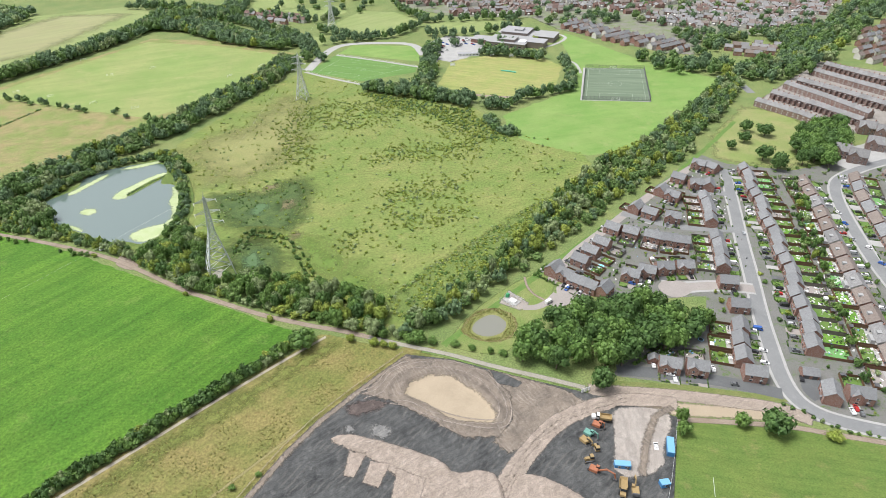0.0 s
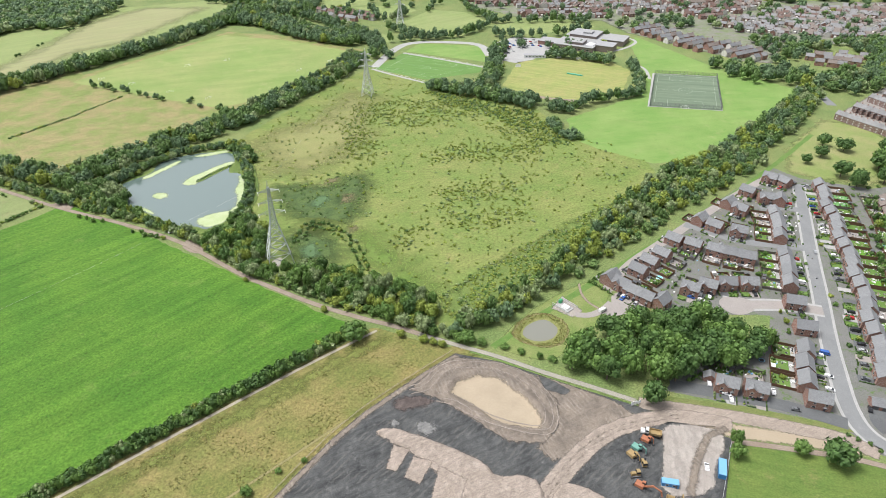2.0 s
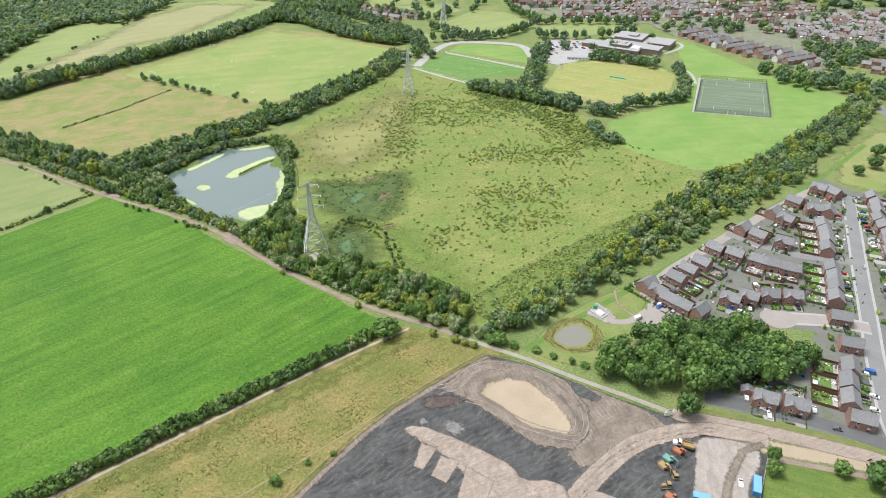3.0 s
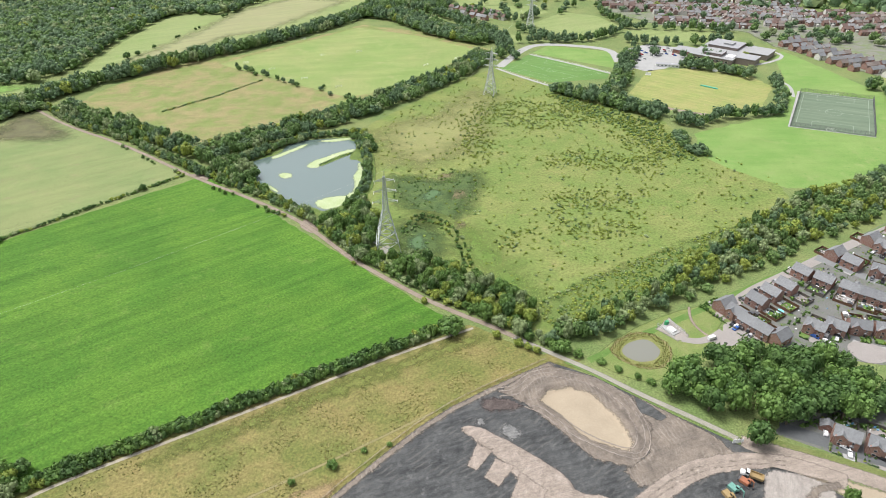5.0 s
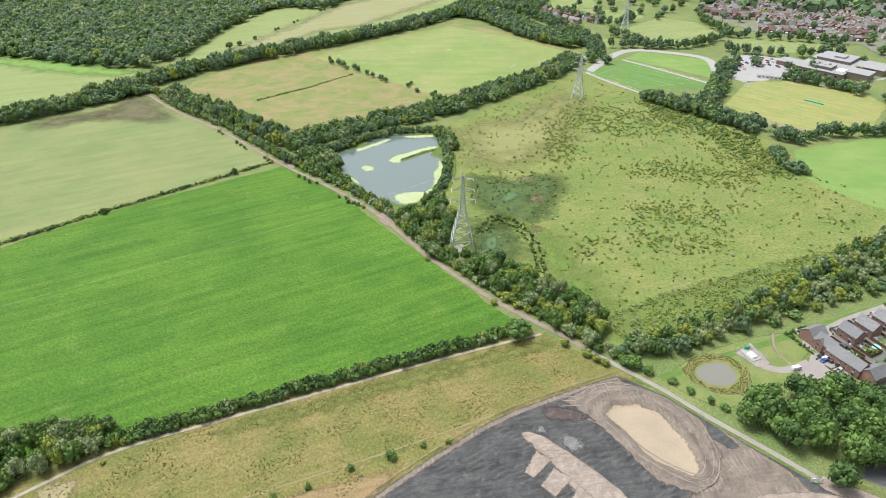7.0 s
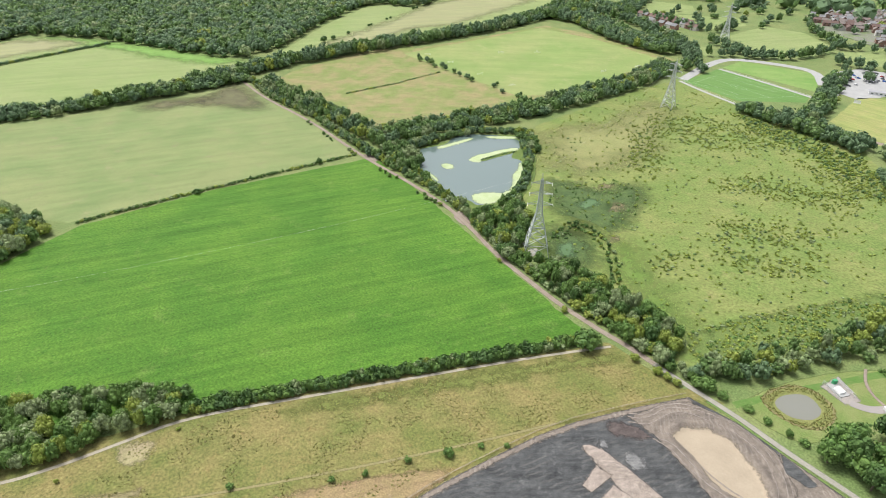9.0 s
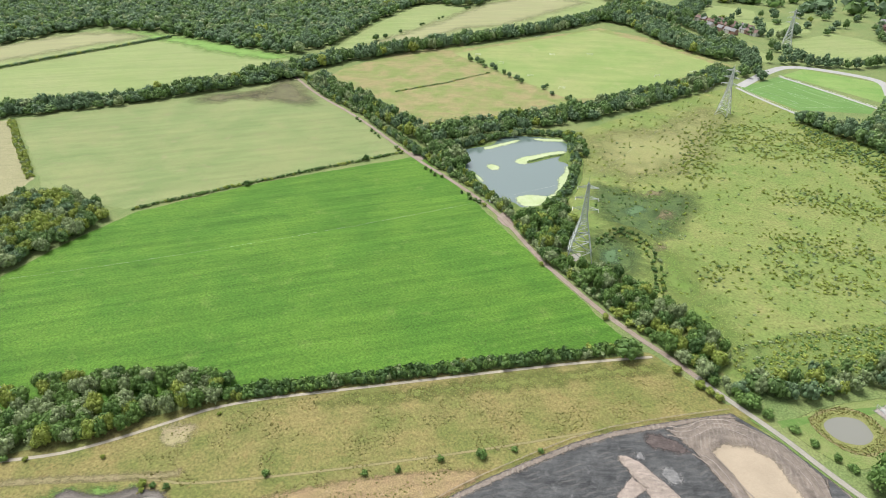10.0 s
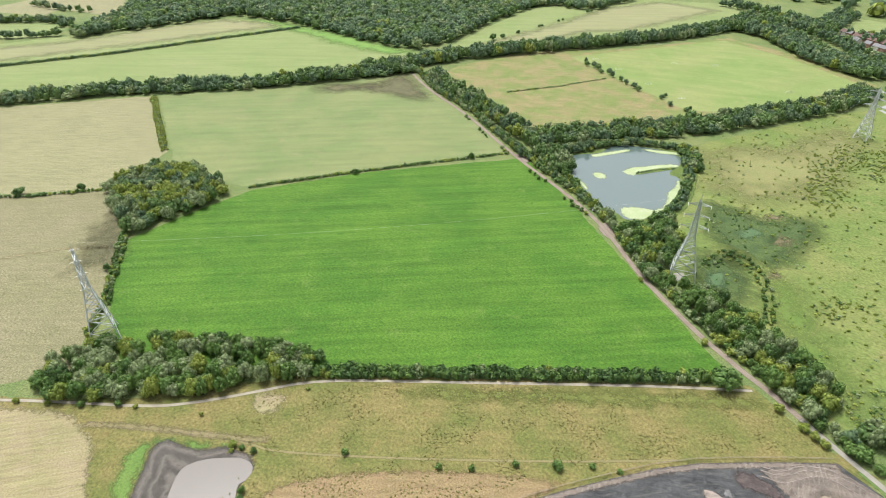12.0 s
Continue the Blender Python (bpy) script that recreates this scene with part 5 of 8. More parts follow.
# ---------------------------------------------------------------- building tools
class Shape:
    """Collects boxes, prisms and tubes into one mesh."""
    def __init__(self):
        self.v, self.f = [], []

    def add(self, v, f, m=None):
        n = len(self.v)
        self.v += [tuple(m @ Vector(p)) if m else tuple(p) for p in v]
        self.f += [tuple(n + i for i in t) for t in f]
        return self

    def box(self, x0, x1, y0, y1, z0, z1, m=None, cut=0.0):
        c = cut
        v = [(x0, y0, z0), (x1, y0, z0), (x1, y1, z0), (x0, y1, z0), (x0 + c, y0 + c, z1), (x1 - c, y0 + c, z1), (x1 - c, y1 - c, z1), (x0 + c, y1 - c, z1)]
        return self.add(v, [(3, 2, 1, 0), (4, 5, 6, 7), (0, 1, 5, 4), (1, 2, 6, 5), (2, 3, 7, 6), (3, 0, 4, 7)], m)

    def prism(self, prof, y0, y1, m=None):
        """A profile in x and z, drawn out along y."""
        n = len(prof)
        v = [(x, y0, z) for x, z in prof] + [(x, y1, z) for x, z in prof]
        return self.add(v, [tuple(range(n)), tuple(range(2 * n - 1, n - 1, -1))] + [(i, i + n, (i + 1) % n + n, (i + 1) % n) for i in range(n)], m)

    def tube(self, a, b, r, n=4, r2=None):
        a, b = Vector(a), Vector(b)
        d = (b - a).normalized()
        u = d.orthogonal().normalized()
        w = d.cross(u)
        r2 = r if r2 is None else r2
        v = [tuple(p + (u * math.cos(k * 2 * math.pi / n) + w * math.sin(k * 2 * math.pi / n)) * q) for p, q in ((a, r), (b, r2)) for k in range(n)]
        return self.add(v, [(k, (k + 1) % n, n + (k + 1) % n, n + k) for k in range(n)] + [tuple(range(n - 1, -1, -1)), tuple(range(n, 2 * n))])

    def mesh(self, name, mat):
        me = bpy.data.meshes.new(name)
        me.from_pydata(self.v, [], self.f)
        bm = bmesh.new()
        bm.from_mesh(me)
        bmesh.ops.recalc_face_normals(bm, faces=bm.faces)
        bm.to_mesh(me)
        bm.free()
        me.materials.append(mat)
        return me


def part(name, data, mat, parent, label="", m=None):
    me = data.mesh(name, mat) if isinstance(data, Shape) else data
    ob = new(name, me)
    ob.parent = parent
    if m is not None:
        ob.matrix_basis = m
    return tagged(ob, label) if label else ob


def thing(name, label, category, m=None, group=""):
    e = tagged(new(name), label, category, group)
    if m is not None:
        e.matrix_basis = m
    return e


M["white"] = plain("white_paint", (.75, .75, .73), 0.5, var=0.08)
M["steel"] = plain("galvanised_steel", (.58, .6, .59), 0.55, 0.2, 0.15)
M["green_steel"] = plain("weathered_green_grey_steel", (.43, .46, .45), 0.6, 0.15, 0.2)
M["black"] = plain("black_rubber", (.02, .02, .02), 0.8)
M["timber"] = plain("weathered_timber", (.34, .29, .22), 0.85)
M["yellow"] = plain("muddy_machine_yellow", (.3, .215, .1), 0.6, var=0.55, scale=2.5)
M["orange"] = plain("muddy_machine_orange", (.33, .13, .07), 0.6, var=0.5, scale=2.5)
M["green_m"] = plain("machine_green", (.14, .3, .25), 0.6, var=0.5, scale=2.5)
M["blue"] = plain("cabin_blue", (.05, .2, .42), 0.45, var=0.1)
M["blue_roof"] = plain("faded_blue_roof", (.16, .36, .55), 0.5, var=0.15)
M["grey_m"] = plain("machine_dark_grey", (.09, .09, .095), 0.6)
gm, gn, gl, gb = base_mat("window_glass", 0.08, 0, 0.5)
gb.inputs["Base Color"].default_value = (.03, .035, .04, 1)
M["glass"] = gm

# ---------------------------------------------------------------- building site
M["scar"] = land("purplish_dark_earth", (.075, .06, .056), (.11, .09, .082), (.15, .12, .105), 4, 1.6, 0.5, None, 1.1, 0.9, 0.3, soft=2.4)
M["spoil"] = land("grey_spoil", (.15, .15, .148), (.2, .198, .19), (.27, .265, .25), 5, 2, 0.5, (35, 5, 1, 0.3), 1.1, 0.8, 0.1, soft=2.2)
M["hardcore_thin"] = land("pale_dry_rut", (.3, .258, .222), (.26, .222, .19), (.36, .315, .275), 3, 1, 0.4, None, 0.9, 0.5, 0.1, soft=0.35)
BASIN = rounded([(-18.9, 203.5), (-16.6, 211.4), (-6.6, 217.4), (4.4, 216.3), (17.4, 204.9), (24.9, 192.2), (22.9, 186.1), (4.0, 188.0), (-8.8, 198.6)], 2)
TONGUE = rounded([(-49.9, 177.1), (-43.9, 181.4), (-32.7, 179.2), (-15.3, 173.5), (0.2, 166.9), (4.8, 160.3), (15.3, 162.8), (23.1, 159.5), (25.0, 141.9), (-13.8, 141.9), (-14.3, 153.5), (-21.6, 161.4), (-31.6, 168.6), (-39.6, 172.1)], 1)
MOUND = rounded([(31.3, 161.4), (40.2, 159.5), (50.6, 153.5), (62.0, 144.3), (60.7, 138.4), (22.5, 138.4), (25.9, 153.0)], 1)


def relief(P):
    b = seg_dist(P, BASIN)
    z = 0.9 * np.exp(-((b - 2.1) / 2.0) ** 2) + 0.5 * np.exp(-((b - 8) / 1.6) ** 2) - 0.35 * np.clip(-b / 2, 0, 1)
    t = seg_dist(P, TONGUE)
    z += 0.8 * np.clip(-t / 1.6, 0, 1) + 0.7 * np.clip(-seg_dist(P, MOUND) / 1.6, 0, 1)
    z += np.array([0.55 * noise.fractal(Vector((x / 4, y / 4, 1)), 0.7, 2.1, 2) for x, y in P]) * 0.8 * np.clip(0.25 + (b + 2) / 8, 0.25, 1)
    return (z + 0.5) * 1.3


def earth(name, poly, layer, mat, label, gap=0.75, wob=0.5):
    """Uneven earth inside an outline; later layers lie on earlier ones."""
    return st(patch(name, poly, 0.03 + 0.045 * layer, mat, gap, 1.5, lambda P: relief(P) * np.clip(-EDGE(P) / 3, 0, 1)), label, "earth")


SITE = [(-40.0, 112.0), (-101.3, 89.2), (-97.3, 103.4), (-90.2, 123.6), (-84.5, 136.9), (-75.3, 155.9), (-66.5, 173.1), (-56.3, 188.9), (-44.7, 203.0), (-32.7, 216.9), (-18.5, 232.2), (4.5, 228.4), (31.8, 218.2), (70.1, 204.9), (105.3, 191.2), (86.7, 138.4), (60.0, 112.0)]


def EDGE(P):
    return seg_dist(P, SITE)


earth("site_ground", SITE, 0, M["dark_earth"], "dark grey shale ground of a building site")
earth("site_margin", [(-101.3, 89.2), (-97.3, 103.4), (-90.2, 123.6), (-84.5, 136.9), (-75.3, 155.9), (-66.5, 173.1), (-56.3, 188.9), (-44.7, 203.0), (-32.7, 216.9), (-18.5, 232.2), (-15.3, 230.0), (-29.5, 214.7), (-41.5, 200.8), (-53.1, 186.7), (-63.3, 170.9), (-72.1, 153.7), (-81.3, 134.7), (-87.0, 121.4), (-94.1, 101.2), (-98.1, 87.0)], 1, M["brown_earth"], "brown earth margin along the site fence")
earth("basin_bank", [(-37.9, 204.2), (-26.1, 222.8), (-16.7, 229.3), (4.5, 228.0), (21.0, 220.9), (31.8, 204.2), (31.2, 188.9), (24.6, 178.6), (8.7, 178.0), (-3.5, 186.7), (-21.7, 198.6)], 2, M["brown_earth"], "brown earth bank with wheel tracks", wob=0.8)
earth("haul_slope", [(21.0, 222.1), (42.2, 214.4), (57.4, 207.7), (66.8, 198.9), (50.4, 188.0), (37.3, 173.5), (27.5, 170.6), (20.8, 176.5), (30.4, 188.9), (25.4, 205.9)], 1, M["brown_earth"], "brown rutted slope", wob=1.2)
earth("sand_basin", [(-18.9, 203.5), (-16.6, 211.4), (-6.6, 217.4), (4.4, 216.3), (17.4, 204.9), (24.9, 192.2), (22.9, 186.1), (4.0, 188.0), (-8.8, 198.6)], 3, M["sand"], "sandy floor of a dug basin", wob=0.4)
earth("haul_road", side_line(spread([(16.2, 139.5), (26.4, 158.2), (37.3, 173.5), (50.4, 188.0), (68.5, 197.2), (85.2, 202.1), (107.6, 198.6)]), 4.5) + side_line(spread([(16.2, 139.5), (26.4, 158.2), (37.3, 173.5), (50.4, 188.0), (68.5, 197.2), (85.2, 202.1), (107.6, 198.6)]), -4.5)[::-1], 4, M["pale_earth"], "pale rutted haul road", wob=0.5)
earth("clay_spread", TONGUE, 7, M["pale_earth"], "pale pink clay tipped over dark shale", 0.375)
earth("clay_heap", [(-39.6, 172.1), (-31.8, 170.3), (-35.5, 158.2), (-40.7, 159.2)], 8, M["pale_earth"], "tipped heap of pale clay", 0.375)
earth("clay_heap_two", [(-30.2, 166.9), (-21.4, 164.7), (-25.5, 153.5), (-32.6, 156.3)], 8, M["pale_earth"], "tipped heap of pale clay", 0.375)
earth("clay_heap_three", [(-19.0, 162.8), (-6.6, 157.6), (-9.5, 141.9), (-21.3, 141.9)], 8, M["pale_earth"], "tipped heap of pale clay", 0.375)
earth("clay_mound", MOUND, 7, M["pale_earth"], "low mound of pale clay", 0.375)
earth("stone_pad", rounded([(75.0, 195.1), (90.9, 197.8), (102.5, 195.3), (100.7, 184.0), (94.5, 176.0), (90.5, 161.1), (67.9, 157.1), (73.9, 179.3)], 1), 4, M["hardcore"], "pale crushed stone parking pad", wob=0.4)

earth("pad_lane", side_line(spread([(104.8, 196.6), (96.1, 192.4), (90.8, 184.2), (85.2, 172.8), (80.5, 159.3)]), 2.0) + side_line(spread([(104.8, 196.6), (96.1, 192.4), (90.8, 184.2), (85.2, 172.8), (80.5, 159.3)]), -2.0)[::-1], 5, M["brown_earth"], "brown muddy lane across the pad", wob=0.5)
OUTER = [(-37.9, 204.2), (-29.8, 207.7), (-25.8, 218.9), (-16.5, 224.8), (1.7, 226.0), (18.1, 218.9), (27.9, 204.2), (29.3, 191.2), (25.1, 184.8), (9.0, 186.7), (-3.5, 191.2), (-16.6, 200.0), (-24.4, 200.0)]
for k, off in enumerate((0.0, 2.1, -3.4)):
    line = side_line(spread(OUTER), off)
    earth(("wheel_rut", "wheel_rut_inner", "wheel_rut_outer", "wheel_rut_edge")[k], side_line(line, .4) + side_line(line, -.4)[::-1], 6, M["hardcore_thin"], "pale wheel rut round the basin", 0.375)
RUT = [(16.7, 140.7), (26.5, 158.7), (36.8, 173.2), (50.0, 187.3), (68.4, 196.5), (85.0, 201.4)]
for k, off in enumerate((-1.2, 1.0)):
    line = side_line(spread(RUT), off)
    earth("haul_rut" if not k else "haul_rut_inner", side_line(line, .22) + side_line(line, -.22)[::-1], 6, M["brown_earth"], "brown wheel rut along the haul road", 0.375)
earth("dark_scar", rounded([(-44.9, 196.0), (-40.5, 200.4), (-29.8, 202.1), (-22.3, 198.9), (-31.5, 192.2), (-41.6, 190.2)], 1), 2, M["scar"], "disturbed dark ground beside the fence")
earth("grey_spoil", rounded([(-44.5, 185.7), (-39.7, 186.7), (-37.3, 181.7), (-42.2, 181.0)], 1), 2, M["spoil"], "pale grey spoil on dark shale")
earth("grey_spoil_two", rounded([(-33.3, 185.7), (-26.0, 187.3), (-20.7, 182.6), (-25.2, 177.4), (-30.3, 179.5)], 1), 2, M["spoil"], "pale grey spoil on dark shale")
earth("wet_patch", [(22.3, 220.9), (30.3, 217.4), (37.9, 211.4), (34.9, 208.5), (25.7, 210.7)], 3, M["dark_earth"], "wet dark patch of ground", wob=0.8)

# gravel road between site and houses
st(ribbon("haul_road_east", [(68.0, 207.7), (86.3, 206.3), (109.4, 204.2), (134.0, 200.0), (153.2, 196.5), (164.8, 188.9)], 4.5, 0.1, M["pale_earth"], 0.3), "pale dusty gravel road", "road")
st(patch("road_bank", [(72.3, 202.8), (108.0, 200.0), (142.9, 196.5), (161.8, 188.0), (154.0, 187.3), (130.0, 189.9), (105.3, 191.2), (81.8, 198.9)], 0.08, M["sand"], 1.0), "sandy bank beside the gravel road")
st(ribbon("farm_lane", [(103.6, 189.9), (129.3, 188.0), (153.3, 185.7), (170.7, 181.0), (189.7, 176.8), (204.0, 172.1)], 1.8, 0.09, M["dirt"], 0.2), "narrow stony lane along the field", "track")
st(ngon("grass_bank", [(72.0, 214.4), (111.7, 211.4), (156.2, 203.1), (160.0, 200.0), (134.6, 201.4), (109.8, 205.6), (73.5, 208.5)], 0.07, M["rough_bank"], 0.4), "rough grass bank above the gravel road")


# fences
def fence(pts, gap, hgt, mat, rails, label, group="", rail_mat=None, r=0.06):
    e = thing("fence", label, "fence", None, group)
    k, rest = 0, 0.0
    post = Shape().tube((0, 0, 0), (0, 0, hgt), r, 5).mesh("post", mat)
    for a, b in zip(pts, pts[1:]):
        a, b = Vector((*a, 0)), Vector((*b, 0))
        L = (b - a).length
        n = max(1, round(L / gap))
        for i in range(n):
            p = a.lerp(b, i / n)
            part("post", post, None, e, m=pose(p.x, p.y, 0))
        for z in rails:
            part("rail", Shape().tube(a + Vector((0, 0, z)), b + Vector((0, 0, z)), r * 0.7, 4), rail_mat or mat, e)
    return e


fence([(-102.9, 90.2), (-98.9, 104.4), (-91.8, 124.6), (-86.1, 137.9), (-76.9, 156.9), (-68.1, 174.1), (-57.9, 189.9), (-46.3, 204.0), (-34.3, 217.9), (-20.1, 233.2)], 2.4, 1.2, M["timber"], (0.45, 0.8, 1.12), "weathered timber post and rail fence along the site")
fence([(103.7, 188.0), (97.7, 172.1), (92.0, 158.2), (86.3, 145.5)], 2.2, 1.9, M["steel"], (0.15, 1.0, 1.85), "grey mesh site fence beside the compound", r=0.04)


# machines
def wheel(r, w, mat):
    s = Shape()
    s.tube((0, -w / 2, r), (0, w / 2, r), r, 12)
    return s.mesh("wheel", mat)


def excavator(m, mat, reach, label):
    e = thing("excavator", label, "excavator", m, "site machines")
    for y in (-1.1, 1.1):
        s = Shape().prism([(-1.9, 0.25), (-1.6, 0), (1.6, 0), (1.9, 0.25), (1.9, 0.6), (1.6, 0.85), (-1.6, 0.85), (-1.9, 0.6)], y - 0.3, y + 0.3)
        part("track", s, M["grey_m"], e)
    part("turntable", Shape().box(-0.9, 0.9, -0.8, 0.8, 0.5, 1.05), M["grey_m"], e)
    part("body", Shape().box(-2.1, 1.1, -1.3, 1.3, 1.05, 2.1, cut=0.1), mat, e)
    part("counterweight", Shape().prism([(-2.7, 1.1), (-2.1, 1.05), (-2.1, 2.2), (-2.5, 2.1)], -1.25, 1.25), M["grey_m"], e)
    cab = part("cab", Shape().prism([(0.1, 1.05), (1.5, 1.05), (1.5, 1.9), (1.2, 2.9), (0.1, 2.9)], 0.35, 1.3), mat, e)
    part("window", Shape().prism([(0.2, 1.9), (1.54, 1.9), (1.24, 2.8), (0.2, 2.8)], 0.3, 1.34), M["glass"], cab)
    part("boom", Shape().prism([(0.9, 1.6), (1.3, 1.4), (3.0 * reach, 3.7), (4.9 * reach, 3.3), (4.9 * reach, 3.6), (2.8 * reach, 4.2)], -0.25, 0.2), mat, e)
    part("stick", Shape().prism([(4.6 * reach, 3.8), (5.1 * reach, 3.7), (5.6 * reach, 1.0), (5.3 * reach, 1.0)], -0.18, 0.13), mat, e)
    part("bucket", Shape().prism([(5.1 * reach, 1.2), (5.8 * reach, 1.1), (5.9 * reach, 0.5), (5.4 * reach, 0.15), (4.9 * reach, 0.5)], -0.5, 0.45), M["grey_m"], e)
    return e


def dumper(m, mat, skip, label):
    e = thing("dump_truck", label, "dump truck", m, "site machines")
    part("chassis", Shape().box(-3.4, 3.2, -0.9, 0.9, 0.8, 1.3), M["grey_m"], e)
    for x in (-2.5, -1.1, 2.1):
        for y in (-1.15, 1.15):
            part("wheel", wheel(0.75, 0.6, M["black"]), None, e, m=pose(x, y, 0))
    part("bonnet", Shape().box(2.3, 3.9, -1.1, 1.1, 1.2, 2.0, cut=0.15), mat, e)
    cab = part("cab", Shape().prism([(1.0, 1.2), (2.4, 1.2), (2.3, 2.2), (2.0, 3.1), (1.0, 3.1)], -0.9, 0.9), mat, e)
    part("window", Shape().prism([(1.1, 2.2), (2.34, 2.2), (2.05, 3.0), (1.1, 3.0)], -0.94, 0.94), M["glass"], cab)
    s = Shape().prism([(-3.9, 2.3), (-3.2, 1.35), (0.7, 1.35), (0.9, 2.6), (0.6, 2.6), (0.5, 1.6), (-3.1, 1.6), (-3.7, 2.4)], -1.3, 1.3)
    s.box(-3.6, 0.8, -1.4, -1.25, 1.35, 2.4).box(-3.6, 0.8, 1.25, 1.4, 1.35, 2.4)
    part("skip", s, skip, e)
    return e


def bulldozer(m, mat, label):
    e = thing("bulldozer", label, "bulldozer", m, "site machines")
    for y in (-1.0, 1.0):
        part("track", Shape().prism([(-1.7, 0.3), (-1.4, 0), (1.4, 0), (1.7, 0.3), (1.6, 0.8), (-1.4, 1.0)], y - 0.28, y + 0.28), M["grey_m"], e)
    part("bonnet", Shape().box(0.0, 1.9, -0.6, 0.6, 0.7, 1.8, cut=0.1), mat, e)
    cab = part("cab", Shape().box(-1.4, 0.1, -0.85, 0.85, 0.9, 2.8, cut=0.12), mat, e)
    part("window", Shape().box(-1.38, 0.12, -0.83, 0.83, 1.75, 2.55), M["glass"], cab)
    part("blade", Shape().prism([(2.2, 0.1), (2.4, 0.05), (2.3, 0.6), (2.45, 1.2), (2.25, 1.2), (2.1, 0.6)], -1.6, 1.6), M["grey_m"], e)
    for y in (-0.9, 0.9):
        part("push_arm", Shape().box(0, 2.2, y - 0.1, y + 0.1, 0.35, 0.55), mat, e)
    return e


def cabin(m, L, W, H, label, n=3):
    e = thing("site_cabin", label, "site cabin", m, "site cabins")
    part("body", Shape().box(-L / 2, L / 2, -W / 2, W / 2, 0.15, H), M["blue"], e)
    part("roof", Shape().box(-L / 2 - .05, L / 2 + .05, -W / 2 - .05, W / 2 + .05, H, H + 0.12, cut=0.1), M["blue_roof"], e)
    for x in (-L / 2 + 0.4, L / 2 - 0.4):
        part("foot", Shape().box(x - .15, x + .15, -W / 2, W / 2, 0, 0.15), M["grey_m"], e)
    for i in range(n):
        x = -L / 2 + L * (i + 0.7) / (n + 0.4)
        w = part("window", Shape().box(x - .45, x + .45, -W / 2 - .03, -W / 2 + .02, 1.1, 2.0), M["white"], e)
        part("pane", Shape().box(x - .38, x + .38, -W / 2 - .04, -W / 2 + .01, 1.17, 1.93), M["glass"], w)
    part("door", Shape().box(L / 2 - 1.3, L / 2 - 0.5, -W / 2 - .03, -W / 2 + .02, 0.2, 2.1), M["grey_m"], e)
    return e


def up(x, y, a, z=0.3):
    return pose(x, y, z, 0, 0, a) @ Matrix.Scale(1.12, 4)


(x1, y1), (x2, y2), (x3, y3), (x4, y4), (x5, y5), (x6, y6), (x7, y7), (x8, y8) = (70.4, 189.3), (67.8, 185.1), (63.1, 180.4), (60.7, 176.5), (60.8, 167.5), (61.8, 161.9), (71.2, 153.5), (75.7, 152.5)
dumper(up(x1, y1, 170), M["white"], M["yellow"], "articulated dump truck with white cab and yellow skip")
excavator(up(x2, y2, -30), M["orange"], 0.5, "small orange tracked excavator parked on dark earth")
excavator(up(x3, y3, -40), M["green_m"], 0.7, "green and white tracked excavator with folded boom")
excavator(up(x4, y4, -50), M["yellow"], 0.6, "yellow and red tracked excavator parked in a row")
bulldozer(up(x5, y5, 190), M["yellow"], "muddy yellow bulldozer with a broad blade")
excavator(up(x6, y6, -30), M["orange"], 1.4, "large orange-red excavator with its long boom stretched out")
dumper(up(x7, y7, 255), M["yellow"], M["yellow"], "yellow site dumper on the muddy lane")
excavator(up(x8, y8, 80), M["yellow"], 0.9, "yellow wheeled handler with a pale boom")
(x1, y1), (x2, y2), (x3, y3), (x4, y4) = (96.0, 173.5), (73.4, 164.1), (88.2, 155.5), (64.7, 172.7)
cabin(up(x1, y1, 76, 0.1), 7.6, 2.6, 2.5, "long blue site cabin beside the mesh fence", 4)
cabin(up(x2, y2, -5, 0.3), 5.8, 2.4, 2.4, "pale blue site cabin on the stone pad", 2)
cabin(up(x3, y3, 10, 0.1), 3.4, 2.4, 2.3, "small blue site cabin at the compound", 1)
bulldozer(up(x4, y4, 100), M["yellow"], "small muddy yellow bulldozer")
# ---------------------------------------------------------------- housing estate
def walls(name, c1, c2, course=0.075):
    m, n, l, b = base_mat(name, 0.85, 0, 0.2)
    pos = n.new("ShaderNodeTexCoord").outputs["Object"]
    inf = n.new("ShaderNodeObjectInfo").outputs["Random"]
    col = mix_col(n, l, inf, c1, c2)
    col = mix_col(n, l, steps(n, l, noise_node(n, l, pos, 6, 4, 0.8), 0.35, 0.7), col, tuple(v * 0.72 for v in c1))
    w = n.new("ShaderNodeTexWave")
    w.bands_direction = "Z"
    w.inputs["Scale"].default_value = 0.314 / course
    l.new(pos, w.inputs["Vector"])
    col = mix_col(n, l, steps(n, l, w.outputs["Fac"], 0.88, 0.98), col, (.42, .39, .35))
    l.new(col, b.inputs["Base Color"])
    bump(n, l, b, w.outputs["Fac"], 0.3, 0.01)
    return m


